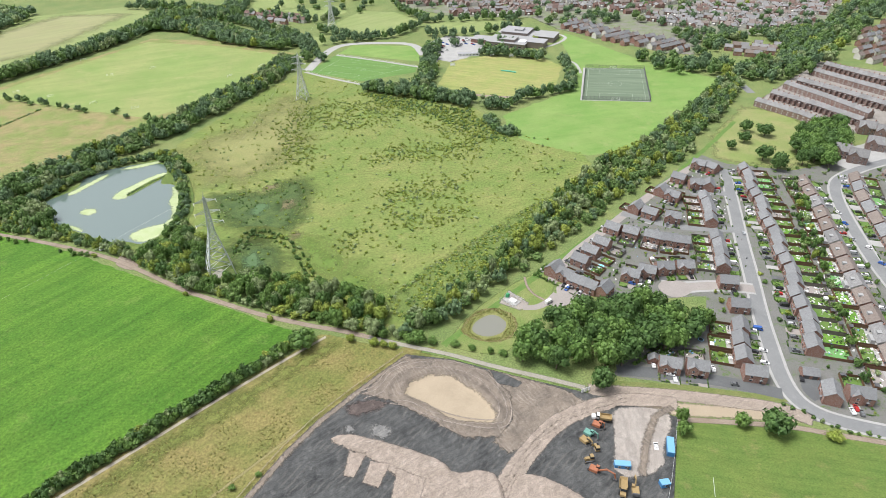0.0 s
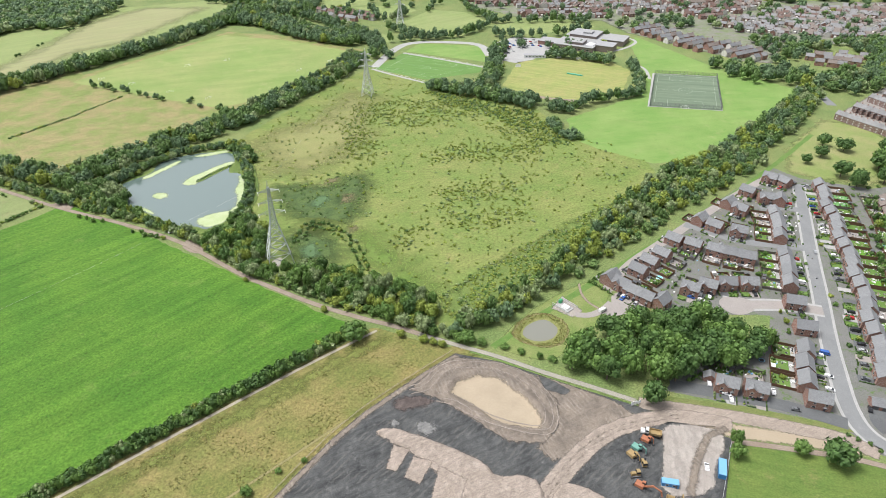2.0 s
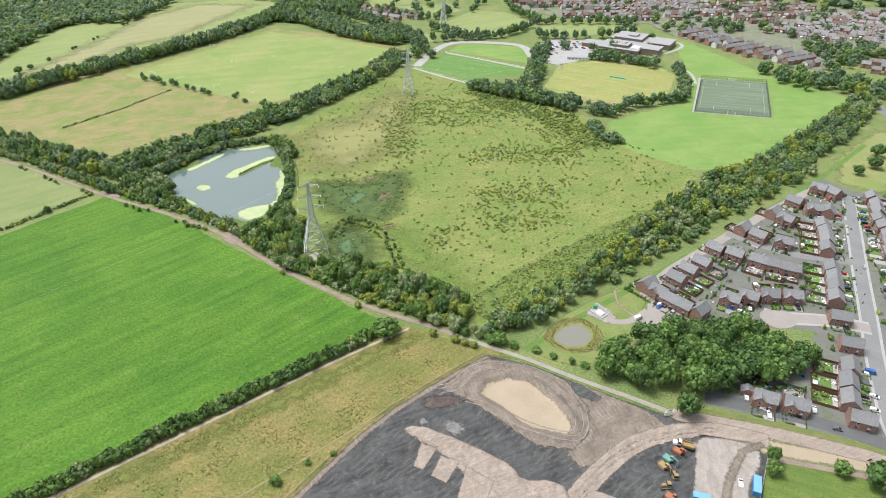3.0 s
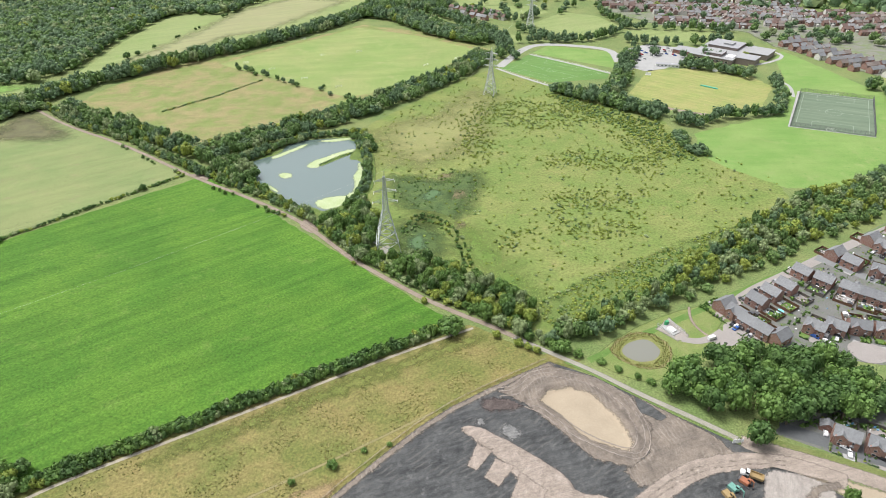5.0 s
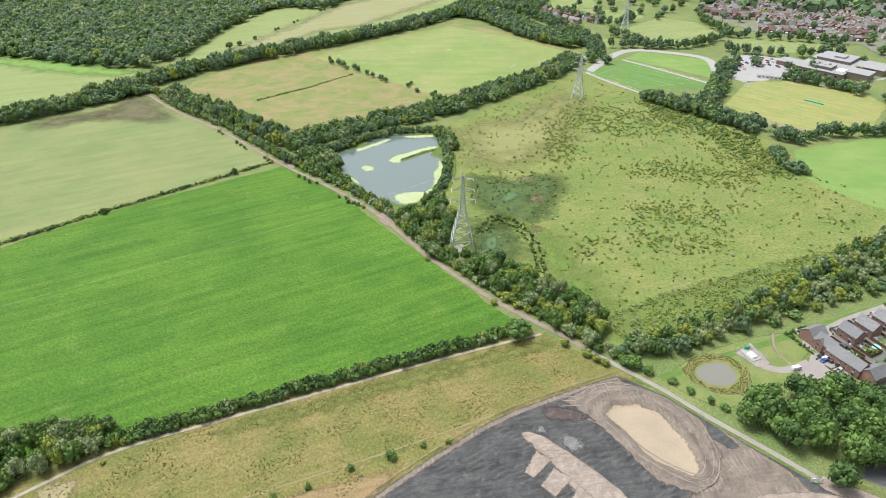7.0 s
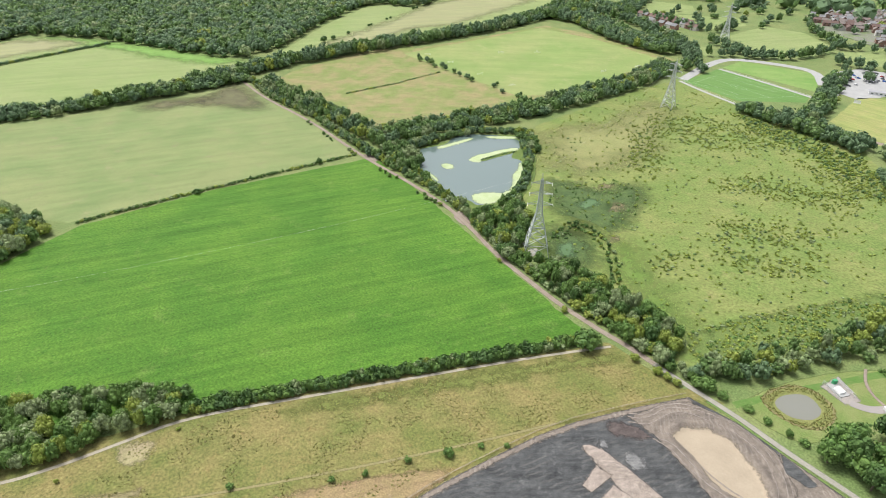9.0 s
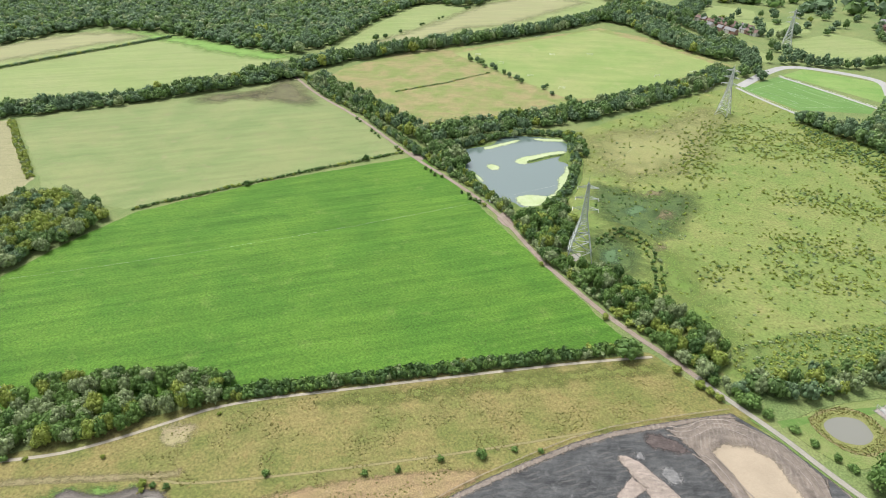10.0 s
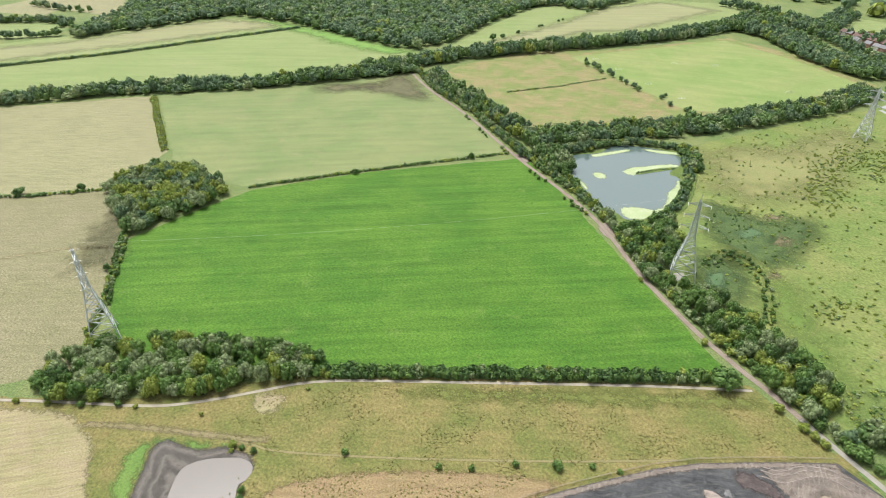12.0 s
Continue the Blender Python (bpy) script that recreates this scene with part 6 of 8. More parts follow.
def roofing(name, c1, c2):
    m, n, l, b = base_mat(name, 0.75, 0, 0.3)
    pos = n.new("ShaderNodeTexCoord").outputs["Object"]
    inf = n.new("ShaderNodeObjectInfo").outputs["Random"]
    col = mix_col(n, l, inf, c1, c2)
    col = mix_col(n, l, steps(n, l, noise_node(n, l, pos, 0.9, 5, 0.7), 0.4, 0.75), col, tuple(v * 0.7 for v in c1))
    w = n.new("ShaderNodeTexWave")
    w.bands_direction = "Z"
    w.inputs["Scale"].default_value = 0.314 / 0.16
    l.new(pos, w.inputs["Vector"])
    col = mix_col(n, l, steps(n, l, w.outputs["Fac"], 0.7, 1.0), col, tuple(v * 0.6 for v in c1))
    l.new(col, b.inputs["Base Color"])
    bump(n, l, b, w.outputs["Fac"], 0.6, 0.03)
    return m


M["brick"] = walls("red_brick", (.3, .155, .118), (.25, .135, .108))
M["brick_dark"] = walls("sooty_red_brick", (.185, .115, .098), (.23, .14, .118))
M["render_wall"] = walls("white_render", (.7, .68, .64), (.6, .57, .53), 0.3)
M["slate"] = roofing("grey_concrete_tiles", (.21, .215, .222), (.275, .28, .285))
M["slate_pale"] = roofing("weathered_slate", (.22, .218, .218), (.31, .305, .305))
M["tile_brown"] = roofing("brown_clay_tiles", (.2, .165, .145), (.27, .23, .205))
M["tile_red"] = roofing("red_clay_tiles", (.2, .125, .105), (.165, .115, .1))
M["dull_frame"] = plain("weathered_white_frames", (.5, .49, .47), .6, var=.2)
M["pvc"] = plain("white_plastic", (.8, .8, .79), 0.4, var=0.04)
M["fence_wood"] = plain("brown_stained_fence", (.135, .075, .045), 0.8, var=0.35)
M["fence_grey"] = plain("grey_weathered_fence", (.13, .115, .1), 0.8, var=0.35)
M["door_dark"] = plain("dark_painted_door", (.06, .05, .06), 0.5)
M["astro_green"] = land("artificial_lawn", (.12, .29, .09), (.16, .32, .12), (.11, .26, .08), 4, 1, 0.3, None, 0.5, 0.3, 0.02)

PROTO = {}
M["roof_pale"] = plain("pale_metal_roof", (.3, .3, .3), .7, var=.25, scale=.3)
TAKEN = []


def window(e, x, y, z, w, h, face, far=False, pale=False):
    """face: -1 or 1, the side of the house in y."""
    if far:
        part("window", Shape().box(x - w / 2, x + w / 2, y - 0.05, y + 0.05, z, z + h).box(x - w / 2 - .1, x + w / 2 + .1, y - 0.09, y + 0.09, z - .14, z), M["dull_frame" if pale else "glass"], e)
        return
    f = part("window", Shape().box(x - w / 2, x + w / 2, y - 0.05, y + 0.05, z, z + h), M["pvc"], e)
    part("pane", Shape().box(x - w / 2 + .07, x + w / 2 - .07, y + face * 0.02 - 0.04, y + face * 0.02 + 0.04, z + .07, z + h - .07), M["glass"], f)


def build_house(key, label, category="house"):
    kind, L, wall, roof = key
    W, eave, ridge, over = {"estate": (7.8, 5.0, 8.1, 0.35), "gable": (7.8, 5.0, 8.1, 0.35), "bungalow": (9.4, 2.9, 6.2, 0.4), "terrace": (8.0, 5.6, 8.6, 0.15),
                            "far": (8.0, 5.2, 8.2, 0.2), "villa": (10.5, 6.6, 11.5, 0.3), "garage": (6.0, 2.5, 4.6, 0.2)}[kind]
    e = thing({"far": "town_house", "terrace": "terraced_house", "estate": "house", "gable": "house"}.get(kind, kind), label, category)
    h = W / 2
    s = Shape()
    ring = [(-h, -0.6), (h, -0.6), (h, eave), (0, ridge - 0.12), (-h, eave)]
    n = 5
    v = [(-L / 2, y, z) for y, z in ring] + [(L / 2, y, z) for y, z in ring]
    s.add(v, [tuple(range(5)), (9, 8, 7, 6, 5)] + [(i, (i + 1) % 5, (i + 1) % 5 + 5, i + 5) for i in range(5)])
    part("wall", s, M[wall], e)
    k = (ridge - eave) / h
    s = Shape()
    for d in (-1, 1):
        y0, z0 = d * (h + over), eave - over * k
        a = [(-L / 2 - .18, y0, z0), (L / 2 + .18, y0, z0), (L / 2 + .18, 0, ridge), (-L / 2 - .18, 0, ridge)]
        s.add(a + [(x, y, z - 0.16) for x, y, z in a], [(0, 1, 2, 3), (7, 6, 5, 4), (0, 4, 5, 1), (1, 5, 6, 2), (2, 6, 7, 3), (3, 7, 4, 0)])
    if kind in ("gable", "villa"):
        g, out = L * 0.24, 0.7
        gz = eave + k * g * 1.1
        yb = -(ridge - gz) / k
        gx = -L * 0.2
        a = [(gx - g - .2, -h - out - .2, eave - .2 * 1.1), (gx, -h - out - .2, gz), (gx, yb, gz), (gx - g - .2, -h + 0.2, eave - .2)]
        b = [(2 * gx - x, y, z) for x, y, z in a]
        for q in (a, b):
            s.add(q + [(x, y, z - 0.14) for x, y, z in q], [(0, 1, 2, 3), (7, 6, 5, 4), (0, 4, 5, 1), (1, 5, 6, 2), (2, 6, 7, 3), (3, 7, 4, 0)])
        w = Shape()
        v = [(gx + x, y, z) for y in (-h - out, -h + 0.1) for x, z in ((-g, 0), (g, 0), (g, eave), (0, gz - 0.15), (-g, eave))]
        w.add(v, [(0, 1, 2, 3, 4), (9, 8, 7, 6, 5)] + [(i, i + 5, (i + 1) % 5 + 5, (i + 1) % 5) for i in range(5)])
        part("front_gable", w, M[wall], e)
    part("roof", s, M[roof], e)
    if kind in ("estate", "gable", "villa"):
        part("ridge_tiles", Shape().tube((-L / 2 - .2, 0, ridge), (L / 2 + .2, 0, ridge), 0.11, 6), M[roof], e)
    if kind in ("estate", "gable"):
        yf = -h - (0.7 if kind == "gable" else 0)
        for z in (0.9, 3.1):
            window(e, -L * 0.2, yf, z, 1.5 if z < 2 else 1.2, 1.15, -1)
        window(e, L * 0.27, -h, 3.1, 1.0, 1.1, -1)
        for x in (-L * 0.25, L * 0.25):
            window(e, x, h, 3.1, 1.2, 1.1, 1)
        window(e, -L * 0.2, h, 0.9, 1.5, 1.15, 1)
        part("patio_door", Shape().box(L * .08, L * .08 + 1.8, h - .04, h + .05, 0.05, 2.1), M["glass"], e)
        part("door", Shape().box(L * .2, L * .2 + .95, -h - .05, -h + .05, 0.05, 2.1), M["door_dark"], e)
        part("porch", Shape().prism([(L * .2 - .3, 2.3), (L * .2 + 1.25, 2.3), (L * .2 + .48, 2.85)], -h - 1.0, -h), M[roof], e)
    elif kind == "bungalow":
        for x in (-L * 0.28, L * 0.28):
            window(e, x, -h, 0.8, 2.2, 1.3, -1)
            window(e, x, h, 0.9, 1.6, 1.1, 1, True)
        part("door", Shape().box(-.5, .5, -h - .05, -h + .05, 0.05, 2.1), M["door_dark"], e)
        d = part("dormer", Shape().prism([(h * .25, 3.6), (h * .8, 3.6), (h * .8, 4.9), (h * .15, 5.2)], -1.2, 1.2, pose(0, 0, 0, 0, 0, 90)), M["roof_pale"], e)
        part("chimney", Shape().box(L * .3, L * .3 + .6, -.3, .3, ridge - .6, ridge + 1.0), M["brick"], e)
        if wall == "render_wall":
            part("conservatory", Shape().box(-L * .35, L * .05, h, h + 2.4, 0, 2.3, cut=0.25), M["roof_pale"], e)
    elif kind in ("terrace", "far"):
        c = part("chimney", Shape().box(L / 2 - .35, L / 2 + .35, -.45, .45, ridge - .7, ridge + 1.1), M["brick"], e)
        if kind == "terrace":
            s = Shape().prism([(-L / 2 + .1, 0), (-L / 2 + 2.0, 0), (-L / 2 + 2.0, 4.2), (-L / 2 + .1, 5.0)], h, h + 3.0)
            part("rear_wing", s, M[wall], e)
            part("wing_roof", Shape().prism([(-L / 2, 5.05), (-L / 2 + 2.2, 4.1), (-L / 2 + 2.2, 4.25), (-L / 2, 5.2)], h - .3, h + 3.1), M[roof], e)
        for z in (0.9, 3.3):
            window(e, -L * .15, -h, z, 1.3 if kind == "far" else 1.0, 1.4 if kind == "far" else 1.1, -1, True, kind == "terrace")
        window(e, L * .3, h, 3.3, 1.1, 1.3, 1, True)
    elif kind == "villa":
        for z in (1.0, 3.8):
            for x in (-L * .2, L * .15, L * .35):
                window(e, x, -h - (0.7 if x < 0 else 0), z, 1.2, 1.6, -1)
            window(e, 0, h, z, 1.2, 1.5, 1)
        part("chimney", Shape().box(L * .35, L * .35 + .8, -.4, .4, ridge - .8, ridge + 1.3), M["brick"], e)
        part("door", Shape().box(0, 1.1, -h - .05, -h + .05, 0.05, 2.3), M["door_dark"], e)
    elif kind == "garage":
        for x in (-L * .25, L * .25):
            part("garage_door", Shape().box(x - 1.15, x + 1.15, -h - .04, -h + .05, 0.05, 2.1), M["grey_m"], e)
    return e


def house(x, y, yaw, key, label, group, category="house", z=0.0):
    m = pose(x, y, z, 0, 0, yaw)
    TAKEN.append((x, y, key[1] / 2 + 2.2))
    if key not in PROTO:
        PROTO[key] = build_house(key, label, category)
        PROTO[key].matrix_basis = m
        e = PROTO[key]
    else:
        e = copy_thing(PROTO[key], m)
    return tagged(e, label, category, group)


house(-798.0, 802.0, 20, ("far", 16.0, "render_wall", "slate_pale"), "white rendered house in a clearing of the wood", "house in the wood")


# roads first: the houses stand back from them
def road(name, pts, w, mat, label, foot=0.0, z=0.1):
    if foot:
        st(ribbon("pavement_" + name, pts, w + 2 * foot, z - 0.02, M["paving"]), "pale concrete footway with a kerb", "pavement")
    for p in spread(pts):
        TAKEN.append((p[0], p[1], w * UNIT / 2 + 1.2))
    return st(ribbon(name, pts, w, z, mat), label, "road")


st(ngon("estate_ground", [(62.8, 306.2), (212.8, 476.2), (228.8, 456.4), (275.4, 443.8), (313.3, 456.4), (377.0, 487.8), (514.9, 521.5), (254.0, 158.2), (190.8, 178.6), (164.8, 188.9), (154.1, 204.2), (82.1, 217.0), (98.5, 243.7), (143.3, 262.1), (149.6, 279.8), (94.4, 277.2), (76.3, 282.5)], 0.04, M["estate"], 0.3), "gardens and verges of the housing estate")
MAIN = [(223.9, 445.9), (209.4, 394.2), (194.1, 340.3), (183.4, 299.2), (172.8, 262.1), (166.5, 234.2), (162.6, 215.9), (162.7, 201.4), (169.0, 192.2), (181.0, 186.4), (204.0, 179.5)]
road("main_street", MAIN, 3.9, M["tarmac"], "worn grey tarmac estate street", 0.8)
road("estate_lane", [(63.3, 293.5), (79.9, 322.3), (102.9, 347.3), (134.6, 383.3), (170.1, 421.2), (209.8, 460.7)], 3.6, M["brick_paving"], "pale paved lane along the meadow edge", 0.0, 0.11)
road("close", [(179.9, 286.8), (166.3, 289.6), (153.3, 290.1), (136.2, 287.9), (127.2, 290.7)], 4.2, M["brick_paving"], "block-paved cul-de-sac", 1.0, 0.16)
road("upper_close", [(198.9, 352.4), (176.4, 354.5), (154.4, 356.8), (135.0, 369.7), (124.6, 375.2)], 4.0, M["tarmac"], "grey tarmac close between houses", 0.0, 0.12)
road("north_close", [(212.8, 402.9), (199.5, 407.3), (182.9, 405.5)], 4.0, M["tarmac"], "short grey tarmac close", 0.0, 0.12)
road("front_road", [(84.9, 220.9), (108.4, 218.2), (136.4, 212.9), (158.4, 204.9)], 4.2, M["tarmac_new"], "dark tarmac lane before the houses", 0.0, 0.12)
road("garage_court", [(178.4, 215.9), (173.2, 207.7), (175.5, 202.4)], 5.5, M["tarmac_new"], "dark tarmac garage court", 0.0, 0.12)
road("avenue", [(405.5, 478.5), (344.0, 454.2), (310.2, 433.7), (295.4, 418.4), (284.0, 389.9), (275.2, 356.8), (266.3, 320.4), (260.4, 277.2)], 4.2, M["tarmac"], "grey tarmac avenue with parked cars", 0.9, 0.13)
road("terrace_road", [(321.6, 628.6), (322.6, 675.7), (307.6, 685.8)], 5, M["tarmac"], "grey road behind the trees", 0, 0.1)
st(ngon("turning_head", rounded([(126.3, 293.5), (135.5, 296.3), (145.7, 291.8), (142.5, 282.5), (131.1, 277.2), (123.9, 285.2)], 2), 0.18, M["brick_paving"]), "round block-paved turning head", "road")
st(ngon("parking_court", rounded([(54.8, 272.1), (64.5, 279.8), (66.2, 290.7), (73.3, 293.5), (86.2, 283.6), (67.6, 269.5)], 1), 0.13, M["brick_paving"], 0.2), "block-paved parking court", "road")
st(ribbon("pump_lane", [(44.2, 269.5), (52.0, 269.5), (59.0, 274.6), (65.0, 282.5)], 2.4, 0.16, M["brick_paving"]), "paved lane to the pumping station", "path")
st(ribbon("garden_path", [(48.4, 299.2), (48.6, 289.0), (51.9, 281.4), (57.6, 276.2)], 1.0, 0.12, M["dirt"]), "curved sandy footpath through the grass", "path")
st(patch("pump_yard", [(31.0, 273.6), (37.8, 286.3), (48.7, 273.6), (42.9, 266.6)], 0.12, M["hardcore"], 0.5, 1.0), "pale gravel yard of a pumping station", "yard")
st(ngon("villa_yard", [(316.1, 461.7), (344.3, 487.8), (389.5, 508.7), (421.2, 502.4), (364.6, 467.2), (321.2, 445.9)], 0.08, M["paving"], 0.5), "pale forecourt of brick buildings", "yard")

EL = "red brick estate house with grey tiled roof"
for i, (x, y, yaw) in enumerate([(203.0, 447.7, -35), (210.9, 442.5, -55), (179.5, 423.5, -40), (189.1, 414.0, -5), (198.1, 412.1, 70), (160.4, 403.9, 50), (165.9, 395.0, -38), (135.0, 378.1, 50), (142.6, 370.1, -38), (156.4, 364.6, -20)]):
    house(x, y, yaw, ("estate" if i % 3 else "gable", 10.2, "brick", "slate"), EL, "north end of the estate")
for i, (x, y, yaw) in enumerate([(112.3, 349.6, -38), (122.9, 344.6, 150), (135.4, 339.6, 155), (144.5, 336.2, 165), (152.0, 333.4, 165), (101.2, 331.4, -40), (92.2, 322.1, -40), (84.0, 312.0, -40), (66.5, 302.9, 48), (72.5, 296.5, -38), (77.9, 290.2, -38), (83.9, 285.8, -38)]):
    house(x, y, yaw, ("gable" if i in (1, 2, 9) else "estate", 10.2, "brick", "slate"), EL, "houses round the gardens")
for i, (x, y, yaw) in enumerate([(91.6, 282.5, -130), (110.5, 296.5, -25), (120.9, 300.5, -20), (132.3, 304.1, 0), (144.5, 305.3, 0), (164.8, 289.7, -8), (162.5, 267.9, -8)]):
    house(x, y, yaw, ("gable" if 0 < i < 5 else "estate", 10.2, "brick", "slate"), EL, "houses round the cul-de-sac")
for i, (x, y, yaw) in enumerate([(155.6, 248.8, 75), (151.1, 237.7, 75), (147.9, 226.4, 75), (149.0, 215.8, -12), (110.2, 221.6, -14), (122.9, 219.7, -14)]):
    house(x, y, yaw, ("gable" if i > 3 else "estate", 10.2, "brick", "slate"), EL, "houses above the gravel road")
for i, (x, y, yaw) in enumerate([(178.8, 202.6, -110), (191.6, 201.9, -15)]):
    house(x, y, yaw, ("gable" if i else "estate", 10.5, "brick", "slate"), "red brick house at the street corner", "corner houses")
for x, y, yaw in [(176.6, 217.4, -12), (104.3, 226.8, 80)]:
    house(x, y, yaw, ("garage", 7.5 if yaw < 0 else 4.2, "brick", "slate"), "brick garage with dark doors and grey roof", "garages", "garage")


def row(pts, gap, key, label, group, flip=False, category="house", every=None, stagger=0.0):
    pts = [Vector(p) for p in pts]
    s, made = gap / 2, []
    for a, b in zip(pts, pts[1:]):
        L = (b - a).length
        yaw = math.degrees(math.atan2((b - a).y, (b - a).x)) + (180 if flip else 0)
        while s < L:
            p = a.lerp(b, s / L)
            k = key
            if every and len(made) % every[0] == every[0] - 1:
                k = every[1]
            n = Vector((-(b - a).y, (b - a).x)).normalized() * stagger * (0, 1, 0.3, -0.8)[len(made) % 4]
            p = p + n
            made.append((p.x, p.y, yaw))
            house(p.x, p.y, yaw, k, label, group, category, 0.0 if not stagger else (0.0, 0.35, 0.15, 0.5)[len(made) % 4] - 0.02)
            s += gap
        s -= L
    return made


EASTROW = row([(236.1, 443.5), (224.4, 385.6), (209.0, 313.2), (195.1, 262.0), (185.0, 225.2)], 11.0, ("estate", 10.0, "brick", "slate"), "red brick semi-detached house stepped along the street", "row along the street", stagger=1.2)
WESTROW = row([(188.1, 395.9), (184.3, 374.1), (179.7, 354.0)], 10.4, ("estate", 10.0, "brick", "slate"), "red brick terraced estate house with grey roof", "short row", True, stagger=0.5) + row([(176.9, 342.4), (172.0, 320.8), (167.7, 302.3)], 10.4, ("estate", 10.0, "brick", "slate"), "red brick terraced estate house with grey roof", "short row", True, stagger=0.5)
BUNG = row([(274.2, 425.6), (266.0, 385.9), (253.6, 341.5), (245.1, 310.1), (236.5, 277.2), (225.1, 234.8), (215.7, 200.3)], 16.4, ("bungalow", 14.6, "brick", "tile_brown"), "brick bungalow with brown tiles and white dormer", "older bungalows", True, category="bungalow", every=(3, ("bungalow", 14.6, "render_wall", "slate_pale")))
BUNG2 = row([(318.4, 431.5), (304.2, 395.3), (295.1, 362.7), (284.5, 323.9), (275.2, 288.0)], 16.4, ("bungalow", 14.6, "brick", "tile_brown"), "brick bungalow facing the avenue", "avenue bungalows", False, category="bungalow", every=(2, ("bungalow", 14.6, "brick", "slate")))
BUNG3 = row([(345.1, 437.5), (357.9, 408.7), (342.7, 351.5)], 16.4, ("bungalow", 14.6, "brick", "tile_brown"), "brick bungalow facing the avenue", "avenue bungalows", False, category="bungalow")
TL = "sooty brick terraced house with grey slate roof and chimney"
for i, pts in enumerate([[(310.4, 592.4), (336.7, 555.0), (356.2, 513.3)], [(336.6, 616.1), (364.3, 577.9), (385.1, 537.7)], [(364.1, 645.2), (386.4, 599.0), (402.9, 555.0)], [(382.8, 656.7), (411.8, 614.4), (439.6, 567.0)], [(415.8, 693.4), (441.8, 647.1), (470.9, 599.0)], [(442.4, 715.2), (464.7, 676.7), (493.4, 634.0)]]):
    row(pts, 5.4, ("terrace", 5.4, "brick_dark", "slate_pale"), TL, "terraced streets", flip=i % 2 == 1)
for x, y, yaw in [(377.9, 521.4, -20), (365.5, 485.9, -30), (328.4, 471.8, -35), (336.0, 460.6, -30), (388.1, 510.9, -30), (384.6, 480.0, -30)]:
    house(x, y, yaw, ("villa", 14.0, "brick_dark", "slate_pale"), "large gabled brick villa with slate roof", "brick villas", "villa")

# the town behind
TOWN = np.random.default_rng(77)


BEYOND = []


def town(poly, gap, yaw, walls_, roofs, far=False):
    d = math.radians(yaw)
    ux, uy = (math.cos(d), math.sin(d)), (-math.sin(d), math.cos(d))
    loc = [(p[0] * ux[0] + p[1] * ux[1], p[0] * uy[0] + p[1] * uy[1]) for p in poly]
    y = min(p[1] for p in loc)
    k = 0
    while y < max(p[1] for p in loc):
        x = min(p[0] for p in loc) + TOWN.uniform(0, 5)
        while x < max(p[0] for p in loc):
            if inside((x, y), loc) and TOWN.random() < 0.86:
                w = walls_[int(TOWN.integers(len(walls_)))]
                r = roofs[int(TOWN.integers(len(roofs)))]
                if far:
                    BEYOND.append((x * ux[0] + y * uy[0], x * ux[1] + y * uy[1], yaw + (90 if TOWN.random() < .3 else 0) + TOWN.uniform(-6, 6), TOWN.uniform(6.5, 10.5), w, r))
                else:
                    house(x * ux[0] + y * uy[0], x * ux[1] + y * uy[1], yaw + (180 if k % 2 else 0), ("far", 9.6, w, r),
                          {"brick": "red brick", "brick_dark": "dark brick", "render_wall": "white rendered"}[w] + " town house with " + {"slate": "grey", "slate_pale": "pale slate", "tile_red": "red tiled", "tile_brown": "brown tiled"}[r] + " roof", "houses of the town")
            x += 9.7 if TOWN.random() < 0.85 else 13
        y += gap[k % 2] * 1.7
        k += 1


town([(162.4, 913.8), (195.7, 941.2), (244.5, 868.9), (304.8, 839.2), (310.0, 777.0), (280.7, 784.7), (225.7, 822.2)], (8, 10), 35, ["brick", "brick", "render_wall"], ["slate_pale", "tile_brown", "slate"])
town([(292.6, 962.8), (433.7, 977.6), (528.0, 977.6), (552.2, 941.2), (472.6, 894.1), (403.8, 900.6), (334.0, 907.1)], (7.5, 9), -25, ["render_wall", "render_wall", "brick"], ["slate_pale", "tile_brown", "slate", "slate"], True)
town([(14.3, 1024.7), (195.7, 1041.3), (187.7, 992.9), (133.7, 977.6), (13.8, 985.2)], (9, 11), 12, ["brick", "render_wall", "brick"], ["slate_pale", "tile_brown", "tile_red"], True)
town([(-309.8, 985.2), (-246.8, 992.9), (-184.5, 934.2), (-247.2, 920.5)], (9, 12), -25, ["brick", "render_wall"], ["tile_red", "slate_pale"])
town([(369.0, 811.2), (429.8, 816.6), (432.0, 789.9), (374.5, 754.8), (337.0, 764.5)], (9, 11), -22, ["brick"], ["slate_pale", "tile_brown"])
town([(572.9, 875.1), (699.4, 977.6), (576.0, 717.8), (536.6, 717.8), (490.1, 740.6)], (9, 11), 30, ["brick", "render_wall"], ["tile_red", "slate", "tile_brown"])
town([(296.6, 977.6), (447.2, 1084.9), (596.4, 1122.1), (713.8, 1141.7), (579.0, 985.2)], (8, 10), -25, ["render_wall", "render_wall", "brick"], ["slate_pale", "tile_brown", "slate_pale", "tile_red"], True)
town([(-91.7, 1131.8), (210.7, 1131.8), (197.1, 1049.7), (14.4, 1032.9), (-59.3, 1067.1)], (10, 12), 12, ["render_wall", "brick", "brick_dark"], ["slate_pale", "tile_red", "tile_brown"], True)
town([(210.7, 1131.8), (409.0, 1141.7), (388.0, 1075.9), (290.0, 985.2), (197.1, 1049.7)], (9, 12), 20, ["render_wall", "brick", "brick"], ["tile_red", "slate_pale", "tile_brown"], True)
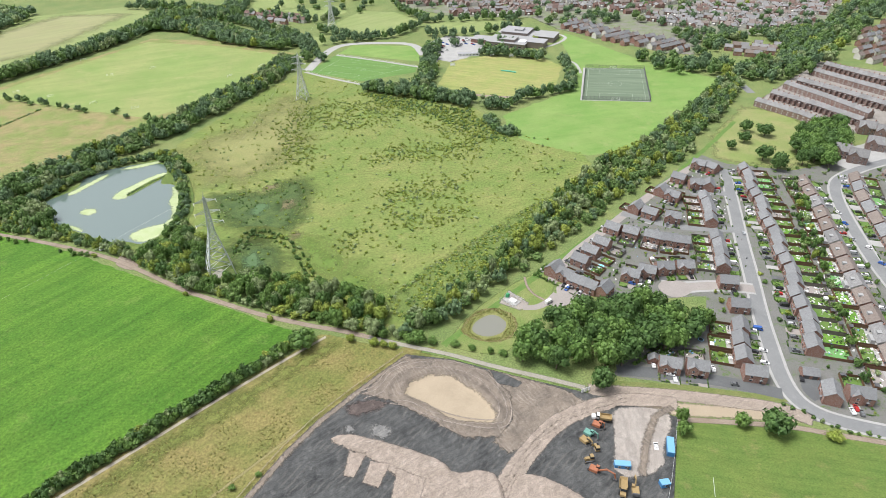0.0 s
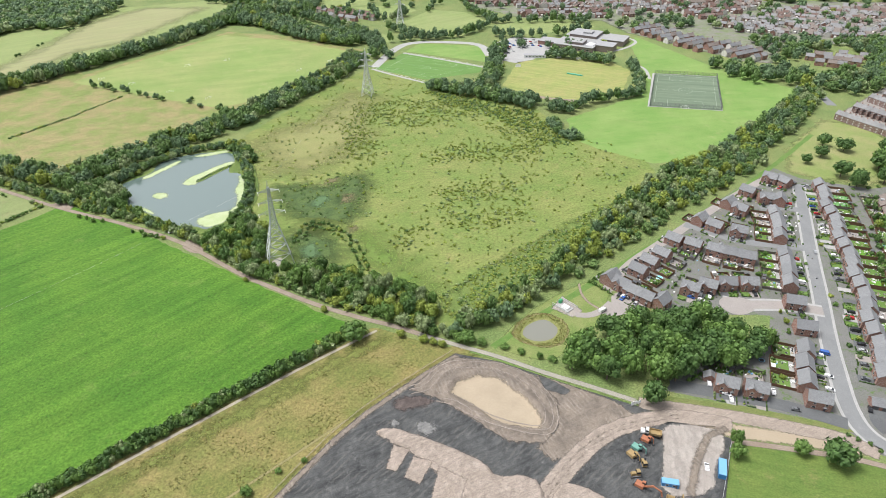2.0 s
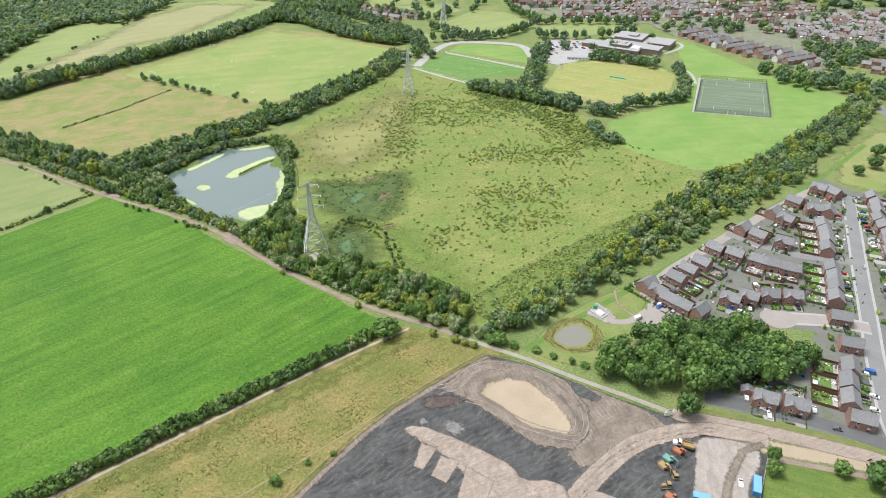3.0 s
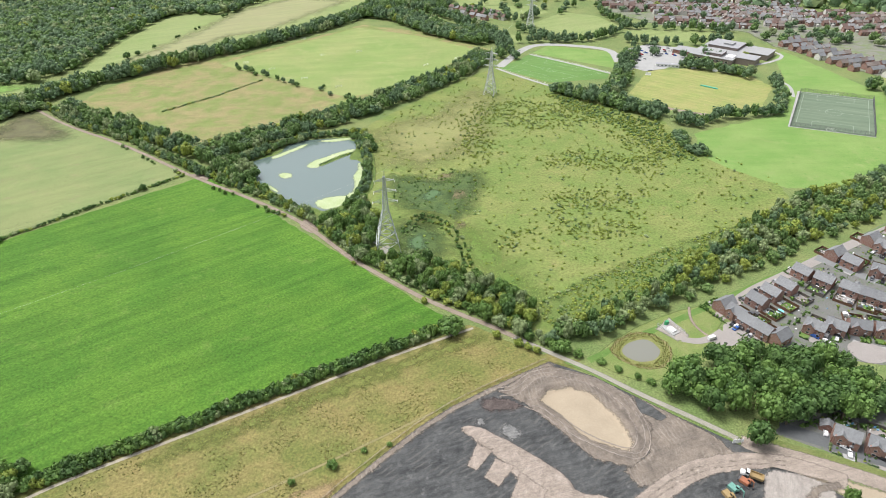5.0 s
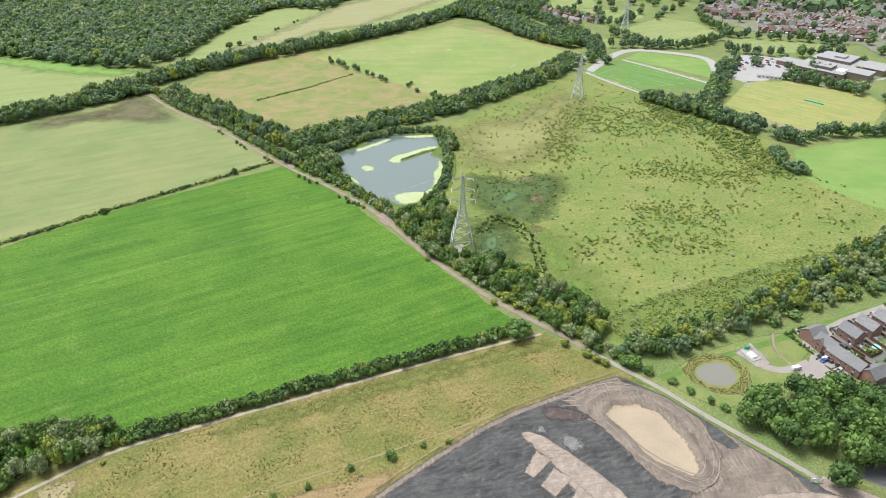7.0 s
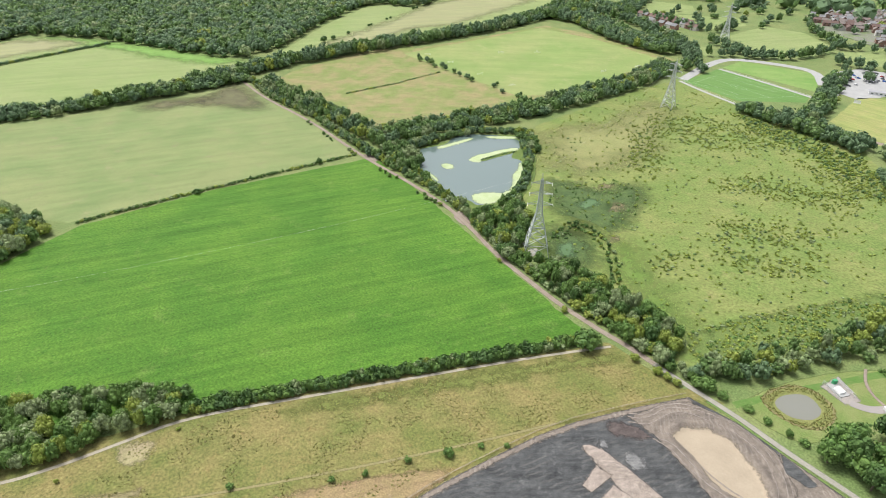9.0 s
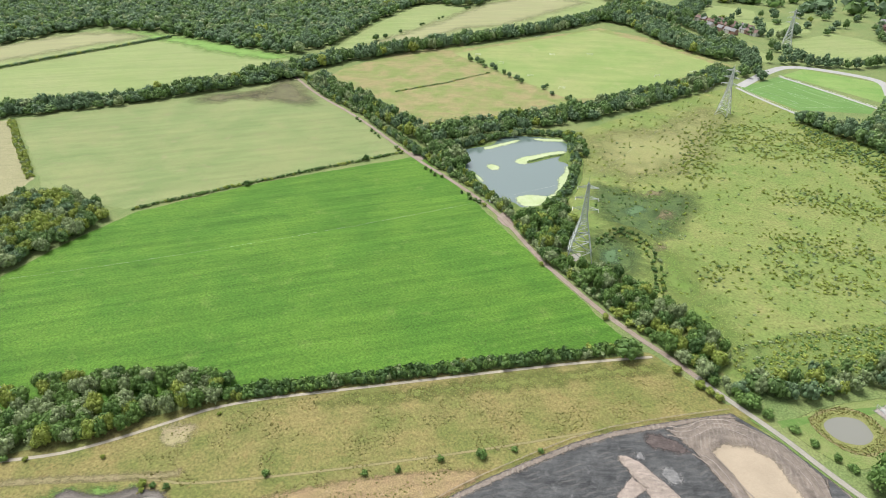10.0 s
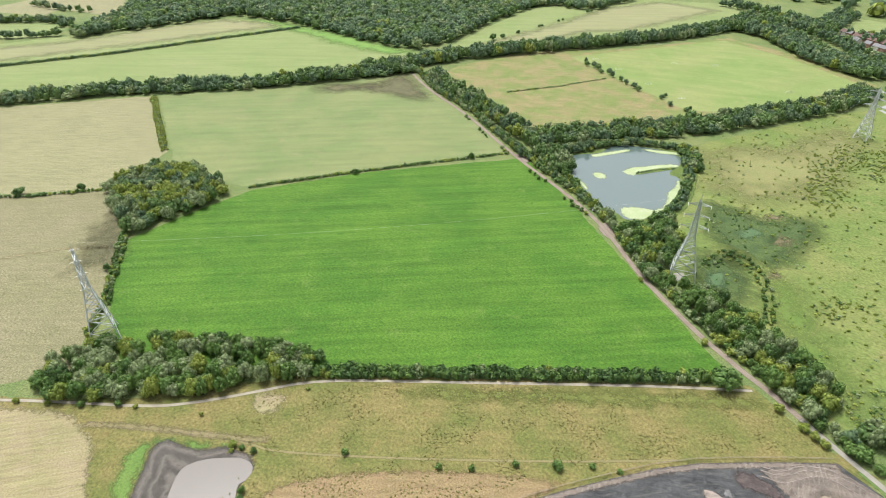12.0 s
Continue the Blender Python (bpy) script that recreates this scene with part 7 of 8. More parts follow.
town([(-71.9, 1176.1), (258.9, 1294.2), (211.4, 1074.9), (86.2, 1022.8), (-47.1, 1097.9)], (10, 12), 8, ["brick", "render_wall"], ["slate_pale", "tile_brown", "slate"], True)


def far_town():
    """The roofs too far off to tell apart, in one mesh."""
    keys = ["brick", "brick_dark", "render_wall", "slate", "slate_pale", "tile_brown", "tile_red", "glass"]
    V, Fc, mi = [], [], []
    def add(v, faces, m, k):
        n = len(V)
        V.extend(tuple(m @ Vector(p)) for p in v)
        Fc.extend(tuple(n + i for i in t) for t in faces)
        mi.extend([keys.index(k)] * len(faces))
    cube = [(0, 1, 5, 4), (1, 2, 6, 5), (2, 3, 7, 6), (3, 0, 4, 7), (4, 5, 6, 7)]
    for x, y, yaw, L, w, r in BEYOND:
        m = pose(x, y, 0, 0, 0, yaw)
        l, h = L / 2, 3.4
        add([(-l, -h, 0), (l, -h, 0), (l, h, 0), (-l, h, 0), (-l, -h, 5), (l, -h, 5), (l, h, 5), (-l, h, 5), (-l, 0, 7.4), (l, 0, 7.4)], [(0, 1, 5, 4), (2, 3, 7, 6), (1, 2, 6, 9, 5), (3, 0, 4, 8, 7)], m, w)
        for d in (-1, 1):
            add([(-l - .2, d * 3.7, 4.85), (l + .2, d * 3.7, 4.85), (l + .2, 0, 7.6), (-l - .2, 0, 7.6)], [(0, 1, 2, 3)], m, r)
            for wx in (-l * .5, l * .5):
                for z in (.9, 3.1):
                    add([(wx - .6, d * 3.44, z), (wx + .6, d * 3.44, z), (wx + .6, d * 3.44, z + 1.3), (wx - .6, d * 3.44, z + 1.3)], [(0, 1, 2, 3)], m, "glass")
        if math.sin(x * 12.9 + y * 7.3) > -.2:  # rendered lean-to at the back
            for d in (-1, 1):
                add([(-2, d * 3.4, 0), (1, d * 3.4, 0), (1, d * 6.4, 0), (-2, d * 6.4, 0), (-2, d * 3.4, 3.4), (1, d * 3.4, 3.4), (1, d * 6.4, 2.7), (-2, d * 6.4, 2.7)], cube, m, "render_wall")
        add([(l - .5, -.4, 6.8), (l + .1, -.4, 6.8), (l + .1, .4, 6.8), (l - .5, .4, 6.8), (l - .5, -.4, 8.6), (l + .1, -.4, 8.6), (l + .1, .4, 8.6), (l - .5, .4, 8.6)], cube, m, "brick")
    me = bpy.data.meshes.new("far_town_houses")
    me.from_pydata(V, [], Fc)
    for k in keys:
        me.materials.append(M[k])
    me.polygons.foreach_set("material_index", mi)
    tagged(new("far_town_houses", me), "distant crowded town houses with grey and brown roofs", "houses", kind="stuff")


far_town()
# gardens, drives and cars
def body_paint(name, c):
    m, n, l, b = base_mat(name, 0.25, 0.0, 0.5)
    b.inputs["Base Color"].default_value = (*c, 1)
    b.inputs["Coat Weight"].default_value = 0.4
    return m


PAINT = {"white": (.75, .75, .75), "black": (.02, .02, .022), "silver": (.42, .43, .44), "grey": (.14, .145, .15), "blue": (.04, .12, .4), "red": (.42, .03, .03)}
for k_, c_ in PAINT.items():
    M["car_" + k_] = body_paint(k_ + "_car_paint", c_)
CARS = {}
TYRE = wheel(0.32, 0.22, M["black"])


def build_car(col, van):
    e = thing("van" if van else "car", "x", "car")
    if van:
        prof = [(-2.4, .35), (2.4, .35), (2.45, .9), (2.2, 1.25), (1.5, 2.1), (-2.3, 2.15), (-2.42, 1.9)]
        top = [(1.0, 1.3), (2.12, 1.3), (1.5, 1.98), (1.0, 1.98)]
    else:
        prof = [(-2.05, .3), (2.05, .3), (2.1, .7), (1.95, .9), (1.0, 1.0), (0.95, 1.02), (-1.7, 1.4), (-2.05, .95), (-2.12, .6)]
        top = [(-1.75, 1.0), (1.4, 1.0), (.35, 1.42), (-1.3, 1.46)]
    part("body", Shape().prism(prof, -.88, .88), M["car_" + col], e)
    if van:
        part("cabin_glass", Shape().prism(top, -.9, .9), M["glass"], e)
    else:
        g = part("cabin_glass", Shape().prism(top, -.76, .76), M["glass"], e)
        part("roof", Shape().prism([(-1.35, 1.44), (.3, 1.41), (.25, 1.5), (-1.25, 1.52)], -.7, .7), M["car_" + col], e)
    for x in (-1.3, 1.32):
        for y in (-.78, .78):
            part("wheel", TYRE, None, e, m=pose(x, y, 0))
    return e


def car(x, y, yaw, col, van=False, where="parked on a drive", z=0.14):
    m = pose(x, y, z, 0, 0, yaw)
    key = (col, van)
    if key not in CARS:
        CARS[key] = build_car(col, van)
        CARS[key].matrix_basis = m
        e = CARS[key]
    else:
        e = copy_thing(CARS[key], m)
    return tagged(e, col + (" panel van " if van else " hatchback car ") + where, "van" if van else "car", "parked cars")


CR = np.random.default_rng(9)
COL = ["white", "white", "white", "black", "silver", "grey", "white", "silver", "black", "white", "grey", "black", "blue", "red"]


def rect(name, m, x0, x1, y0, y1, z, mat, label, cat):
    pts = [m @ Vector((x, y, 0)) for x, y in ((x0, y0), (x1, y0), (x1, y1), (x0, y1))]
    return st(ngon(name, [(p.x, p.y) for p in pts], z, mat), label, cat)


PANEL = {}


def garden_fence(m, x0, x1, y0, y1, mat, label):
    e = thing("garden_fence", label, "fence", m, "garden fences")
    for a, b in (((x0, y0), (x0, y1)), ((x0, y1), (x1, y1)), ((x1, y1), (x1, y0))):
        a, b = Vector((*a, 0)), Vector((*b, 0))
        L = (b - a).length
        n = max(1, round(L / 6.5))
        key = (round(L / n, 1), mat)
        if key not in PANEL:
            PANEL[key] = Shape().box(0.02, key[0] - .1, -.03, .03, 0.05, 1.75).box(key[0] - .1, key[0], -.06, .06, 0, 1.85).mesh("panel", M[mat])
        for i in range(n):
            p = a.lerp(b, i / n)
            part("panel", PANEL[key], None, e, m=pose(p.x, p.y, 0.05, 0, 0, math.degrees(math.atan2((b - a).y, (b - a).x))))
    return e


SHED = {}


def shed(m, col):
    if col not in SHED:
        e = thing("garden_shed", "small timber garden shed with a felt roof", "shed", m, "garden sheds")
        part("wall", Shape().box(-1.2, 1.2, -.9, .9, 0, 1.8), M[col], e)
        part("roof", Shape().prism([(-1.35, 1.75), (1.35, 1.75), (1.35, 1.85), (0, 2.35), (-1.35, 1.85)], -1.0, 1.0), M["grey_m"] if col != "pvc" else M["pvc"], e)
        part("door", Shape().box(-.4, .4, -.95, -.88, .05, 1.65), M["timber"], e)
        SHED[col] = e
        return e
    return copy_thing(SHED[col], m)


def table(m):
    if "t" not in SHED:
        e = thing("garden_table", "white garden table with benches on a patio", "table", m, "garden tables")
        part("tabletop", Shape().box(-.8, .8, -.45, .45, .7, .75), M["pvc"], e)
        for x in (-.65, .65):
            part("leg", Shape().box(x - .05, x + .05, -.35, .35, 0, .7), M["pvc"], e)
        for y in (-.85, .85):
            part("bench", Shape().box(-.8, .8, y - .16, y + .16, .38, .44).box(-.7, -.6, y - .12, y + .12, 0, .38).box(.6, .7, y - .12, y + .12, 0, .38), M["pvc"], e)
        SHED["t"] = e
        return e
    return copy_thing(SHED["t"], m)


SHRUB = []
HEDGE = []
CLUTTER = []


def plot(x, y, yaw, W=7.8, L=10.0, back=9, front=5.5, side=None):
    """Drive and car before a house, fenced garden behind it."""
    m = pose(x, y, 0, 0, 0, yaw)
    h = W / 2
    s = 1 if CR.random() < 0.5 else -1
    rect("drive", m, *sorted((s * .2, s * (L / 2 - .1))), -h - front, -h - .05, 0.075, M[["brick_paving", "paving", "tarmac_new"][int(CR.integers(3))]], "paved front drive", "drive")
    if CR.random() < 0.8:
        p = m @ Vector((s * L * .27, -h - front / 2 - .2, 0))
        car(p.x, p.y, yaw + 90 * (1 if CR.random() < .5 else -1) + CR.uniform(-4, 4), COL[int(CR.integers(len(COL)))], CR.random() < .1, z=0.08)
    if CR.random() < 0.25:
        p = m @ Vector((-s * L * .27, -h - front / 2 - .2, 0))
        car(p.x, p.y, yaw + 90, COL[int(CR.integers(len(COL)))], False, z=0.08)
    if back:
        for _ in range(int(CR.integers(12, 28))):
            p = m @ Vector((CR.uniform(-L / 2 + .4, L / 2 - .4), h + CR.uniform(.5, back - .6), 0))
            CLUTTER.append((p.x, p.y, yaw))
        k = CR.random()
        rect("patio", m, -L / 2 + .2, L / 2 - .2, h + .05, h + 2.2, 0.085, M["paving"], "paved garden patio", "patio")
        g = M["astro_green"] if k < 0.15 else M["lush"] if k < .3 else M["lawn"] if k < 0.8 else M["brick_paving"]
        rect("garden", m, -L / 2 + .2, L / 2 - .2, h + 2.2, h + back - .1, 0.08, g, "small back garden lawn", "garden")
        garden_fence(m, -L / 2 + .05, L / 2 - .05, h, h + back, "fence_wood" if CR.random() < .6 else "fence_grey", "stained timber panel fence round a back garden")
        if CR.random() < 0.55:
            p = m @ Vector((s * (L / 2 - 1.6), h + back - 1.3, 0))
            shed(pose(p.x, p.y, 0.09, 0, 0, yaw + 180), ["timber", "fence_grey", "fence_wood", "pvc"][int(CR.integers(4))])
        if CR.random() < 0.45:
            p = m @ Vector((-s * 1.2, h + 1.2, 0))
            table(pose(p.x, p.y, 0.09, 0, 0, yaw + CR.uniform(0, 90)))
        for _ in range(int(CR.integers(9, 20))):
            p = m @ Vector((CR.uniform(-L / 2 + .5, L / 2 - .5), h + back - abs(CR.normal(.3, 1.6)) - .3, 0))
            SHRUB.append((p.x, p.y))
    if CR.random() < .6:
        rect("front_lawn", m, *sorted((-s * .3, -s * (L / 2 - .2))), -h - front + .4, -h - .8, 0.07, M["lawn"], "small front lawn", "garden")
    for k in range(int(L / 2 / .7)):
        p = m @ Vector((-s * k * .7, -h - front + .2, 0))
        HEDGE.append((p.x, p.y))
    for k in range(int(front / .6)):
        if CR.random() < .85:
            p = m @ Vector((s * (L / 2 + .1), -h - .4 - k * .6, 0))
            HEDGE.append((p.x, p.y))
    for k in range(int(front / .9)):
        if CR.random() < .75:
            p = m @ Vector((-s * (L / 2 - .1), -h - .6 - k * .9, 0))
            SHRUB.append((p.x, p.y))
    for _ in range(int(CR.integers(1, 5))):
        p = m @ Vector((-s * CR.uniform(.4, L / 2 - .3), -h - CR.uniform(1.0, front), 0))
        SHRUB.append((p.x, p.y))


for x, y, yaw in EASTROW:
    plot(x, y, yaw, back=14, front=7)
for x, y, yaw in WESTROW:
    plot(x, y, yaw, back=10.5, front=6.5)
for x, y, yaw in BUNG:
    plot(x, y, yaw, 9.4, 15.0, 10, 7)
for x, y, yaw in BUNG2 + BUNG3:
    plot(x, y, yaw, 9.4, 15.0, 10, 7)
for x, y, yaw in [(179.5, 423.5, -40), (165.9, 395.0, -38), (142.6, 370.1, -38), (156.4, 364.6, -20), (122.9, 344.6, 150), (135.4, 339.6, 155), (144.5, 336.2, 165), (77.9, 290.2, -38), (110.5, 296.5, -25), (132.3, 304.1, 0), (144.5, 305.3, 0)]:
    plot(x, y, yaw, back=9.5, front=5.5, L=10.0)
for x, y, yaw in [(203.0, 447.7, -35), (210.9, 442.5, -55), (189.1, 414.0, -5), (198.1, 412.1, 70), (160.4, 403.9, 50), (135.0, 378.1, 50), (152.0, 333.4, 165), (72.5, 296.5, -38), (83.9, 285.8, -38), (120.9, 300.5, -20), (164.8, 289.7, -8)]:
    plot(x, y, yaw, back=6.5, front=5, L=9.0)
for x, y, yaw in [(112.3, 349.6, -128), (101.2, 331.4, -130), (92.2, 322.1, -130), (84.0, 312.0, -130), (66.5, 302.9, -130)]:
    plot(x, y, yaw, W=10.6, back=9.5, front=3.5, L=8.6)
for x, y, yaw in [(155.6, 248.8, 75), (151.1, 237.7, 75), (147.9, 226.4, 75), (110.2, 221.6, -14), (122.9, 219.7, -14), (191.6, 201.9, -15)]:
    plot(x, y, yaw, back=11, front=6, L=9.6)
for x, y, yaw, c, v in [(109.8, 217.4, -16, 0, 0), (122.4, 215.9, -16, 1, 0), (138.3, 210.7, -12, 2, 0), (103.4, 223.6, 80, 0, 0), (131.8, 220.9, 78, 0, 0), (128.5, 220.1, 80, 3, 0), (184.6, 193.9, 80, 0, 0), (188.2, 192.9, 80, 2, 0), (171.7, 214.4, 70, 1, 0), (90.3, 174.4, 80, 0, 0), (-199.3, 1103.2, 0, 0, 0)][:10]:
    car(x, y, yaw, ["white", "black", "grey", "silver", "blue", "red"][int(c)], bool(v), "standing beside the lane", 0.16 if y > 105 else 0.8)
for x, y, yaw, c, v in [(59.2, 274.1, 40, 0, 1), (72.5, 289.0, 50, 0, 0), (75.3, 287.9, 50, 1, 0), (78.2, 286.3, 50, 1, 0), (115.3, 289.6, -30, 0, 0), (110.3, 291.8, -30, 4, 0), (121.8, 295.2, -60, 1, 0), (166.4, 250.9, -15, 4, 1), (161.9, 234.2, -20, 0, 0), (158.8, 225.2, -20, 0, 0), (198.7, 348.0, 80, 3, 0), (272.3, 360.5, -70, 4, 0), (266.1, 340.3, -60, 3, 0), (270.9, 330.1, -55, 0, 0), (275.6, 375.2, -65, 0, 0), (268.5, 312.3, -50, 4, 0)]:
    car(x, y, yaw, ["white", "black", "grey", "silver", "blue", "red"][int(c)], bool(v), "parked beside the road", 0.16)
sr = np.random.default_rng(3)


def clutter():
    """Bins, pots, toys, garden seats and planters, too small to tell apart."""
    keys = ["pvc", "timber", "grey_m", "steel", "fence_grey", "blue_roof", "white"]
    V, Fc, mi = [], [], []
    for x, y, yaw in CLUTTER:
        a, b_, c_ = sr.uniform(.2, .8), sr.uniform(.15, .5), sr.uniform(.25, 1.2)
        s = Shape().box(-a, a, -b_, b_, 0, c_ * .5, cut=.04)
        if sr.random() < .5:
            s.box(-a * .5, a * .5, -b_ * .9, b_ * .2, c_ * .5, c_, cut=.05)
        m = pose(x, y, .09, 0, 0, yaw + sr.uniform(0, 90))
        n = len(V)
        V += [tuple(m @ Vector(p)) for p in s.v]
        Fc += [tuple(n + i for i in t) for t in s.f]
        mi += [0 if x > 195 and sr.random() < .3 else int(sr.choice(len(keys), p=(.12, .18, .24, .16, .2, .04, .06)))] * len(s.f)
    me = bpy.data.meshes.new("garden_clutter")
    me.from_pydata(V, [], Fc)
    for k in keys:
        me.materials.append(M[k])
    me.polygons.foreach_set("material_index", mi)
    tagged(new("garden_clutter", me), "bins, pots, seats and toys strewn over the gardens", "clutter", kind="stuff")


for x, y in fill([(264.9, 435.7), (277.2, 433.7), (255.9, 358.2), (237.4, 293.5), (217.6, 226.8), (200.9, 207.7), (207.1, 243.7), (223.3, 305.0)], 1.6, CR):
    if CR.random() < .8:
        CLUTTER.append((x, y, CR.uniform(0, 90)))
for x, y in fill([(74.5, 311.1), (205.5, 461.7), (224.5, 451.1), (212.7, 398.5), (183.4, 299.2), (157.8, 293.5), (98.1, 293.5)], 1.6, CR):
    if CR.random() < .22 and all((x - a) ** 2 + (y - b) ** 2 > (r - 1.5) ** 2 for a, b, r in TAKEN):
        (CLUTTER if CR.random() < .45 else SHRUB).append((x, y, 20))
clutter()
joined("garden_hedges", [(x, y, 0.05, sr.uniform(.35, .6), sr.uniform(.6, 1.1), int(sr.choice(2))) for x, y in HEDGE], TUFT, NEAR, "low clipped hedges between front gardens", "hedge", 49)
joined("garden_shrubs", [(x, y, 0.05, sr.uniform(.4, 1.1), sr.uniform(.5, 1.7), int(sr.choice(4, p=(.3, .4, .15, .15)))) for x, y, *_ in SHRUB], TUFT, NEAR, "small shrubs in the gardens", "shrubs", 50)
free = [(x, y) for x, y in fill([(74.5, 311.1), (205.5, 461.7), (224.5, 451.1), (348.1, 445.9), (207.0, 184.2), (166.5, 192.2), (153.0, 207.7), (90.4, 222.8), (146.4, 262.1), (157.8, 293.5), (98.1, 293.5)], 5.0, R) if all((x - a) ** 2 + (y - b) ** 2 > (r + .8) ** 2 for a, b, r in TAKEN)]
plants("estate_shrubs", [p for p in free if sr.random() < .6], (.5, 1.4), (.6, 2.2), (2, 4, 1, 1), "hedges and shrubs between the houses", "shrubs", BUSH, 51)
plants("back_garden_trees", fill([(262.6, 425.9), (271.3, 425.9), (243.0, 336.9), (217.1, 262.1), (200.9, 207.7), (195.6, 207.7), (210.9, 262.1), (228.8, 330.1)], 4, R), (1, 2.2), (1.8, 4), (3, 4, 1, 1), "trees and hedges between back gardens", "trees", BUSH, 52)
plants("lane_hedge", along([(144.8, 262.1), (103.8, 230.9), (93.7, 224.8)], 1.5, 1.0, R) + along([(67.6, 311.1), (60.1, 306.2), (54.2, 300.3), (66.2, 290.7)], 1.2, .8, R) + along([(155.6, 198.9), (172.3, 184.2), (190.8, 178.6)], 2.2, 1, R), (.5, .9), (.8, 1.3), (3, 4, .5, .3), "clipped green hedge", "hedge", BUSH, 53)

# ---------------------------------------------------------------- pylons
def pylon(x, y, hgt, base, yaw, mat, label):
    e = thing("pylon", label, "pylon", pose(x, y, 0, 0, 0, yaw), "transmission line")
    waist, top = 0.52 * hgt, hgt
    def half(z):
        return base + (1.8 - base) * z / waist if z < waist else 1.8 + (0.5 - 1.8) * (z - waist) / (top * .93 - waist) if z < top * .93 else 0.5
    zs = [0, .14 * hgt, .26 * hgt, .36 * hgt, .45 * hgt, .52 * hgt, .58 * hgt, .64 * hgt, .7 * hgt, .76 * hgt, .82 * hgt, .88 * hgt, .93 * hgt]
    cs = ((-1, -1), (1, -1), (1, 1), (-1, 1))
    for cx, cy in cs:
        ends = [(0, .36), (waist, .33), (zs[-1], .24)]
        s = Shape().add([(cx * half(z) + u * r, cy * half(z) + w * r, z) for z, r in ends for u, w in ((-.7, -.7), (.7, -.7), (.7, .7), (-.7, .7))],
                        [(4 * k + i, 4 * k + (i + 1) % 4, 4 * k + 4 + (i + 1) % 4, 4 * k + 4 + i) for k in range(2) for i in range(4)] + [(3, 2, 1, 0), (8, 9, 10, 11)])
        part("leg", s, mat, e)
        part("footing", Shape().box(cx * base - .4, cx * base + .4, cy * base - .4, cy * base + .4, -.1, .25), M["paving"], e)
    for i in range(4):
        (ax, ay), (bx, by) = cs[i], cs[(i + 1) % 4]
        s = Shape()
        for a, b in zip(zs, zs[1:]):
            ha, hb = half(a), half(b)
            s.tube((ax * ha, ay * ha, a), (bx * hb, by * hb, b), .2, 3)
            s.tube((bx * ha, by * ha, a), (ax * hb, ay * hb, b), .2, 3)
            s.tube((ax * hb, ay * hb, b), (bx * hb, by * hb, b), .2, 3)
        part("bracing", s, mat, e)
    part("peak", Shape().tube((-.5, -.5, zs[-1]), (0, 0, hgt), .07).tube((.5, -.5, zs[-1]), (0, 0, hgt), .07).tube((.5, .5, zs[-1]), (0, 0, hgt), .07).tube((-.5, .5, zs[-1]), (0, 0, hgt), .07), mat, e)
    for f, out in ((.62, 7.6), (.75, 6.8), (.88, 6.0)):
        for d in (-1, 1):
            z, hw = f * hgt, half(f * hgt)
            s = Shape()
            for q in (-hw, hw):
                s.tube((d * hw, q, z), (d * out, 0, z + .1), .12, 3).tube((d * hw, q, z + 1.5), (d * out, 0, z + .1), .15, 3)
                for k in (.35, .7):
                    s.tube((d * (hw + (out - hw) * k), q * (1 - k), z), (d * (hw + (out - hw) * k * .9), q * (1 - k * .9), z + 1.5 * (1 - k * .9)), .04, 3)
            s.tube((d * (hw + (out - hw) * .4), -hw * .6, z), (d * (hw + (out - hw) * .4), hw * .6, z), .04, 3)
            arm = part("crossarm", s, mat, e)
            for q in (-1, 1):
                part("insulator", Shape().tube((d * out, 0, z + .05), (d * out, q * 2.3, z - .4), .1, 6), M["pvc"], arm, "pale glazed insulator string")
    return (x, y, hgt)


tops = [pylon(-301.2, 28.1, 57.5, 7.0, -10, M["steel"], "pale galvanised lattice pylon above a young wood"),
        pylon(-133.3, 304.0, 54.5, 7.8, 28, M["green_steel"], "grey-green lattice pylon beside the dirt track"),
        pylon(-142.9, 611.1, 47.3, 5.6, -2, M["steel"], "pale lattice pylon at the meadow edge"),
        pylon(-158.3, 910.3, 46.7, 5.3, -3, M["steel"], "distant pale lattice pylon behind the pitches")]
for a, b in zip(tops, tops[1:]):
    a, b = Vector(a), Vector(b)
    s = Shape()
    pts = [a.lerp(b, i / 16) - Vector((0, 0, 5.0 * 4 * (i / 16) * (1 - i / 16))) for i in range(17)]
    side = (b - a).cross(Vector((0, 0, 1))).normalized() * .016
    rim = (side, side * -.5 + Vector((0, 0, .014)), side * -.5 - Vector((0, 0, .014)))
    s.add([p + q for p in pts for q in rim], [(3 * k + i, 3 * k + (i + 1) % 3, 3 * k + 3 + (i + 1) % 3, 3 * k + 3 + i) for k in range(16) for i in range(3)])
    tagged(new("overhead_wire", s.mesh("overhead_wire", M["steel"])), "thin grey wire hung between two pylons", "cable", "overhead wires")

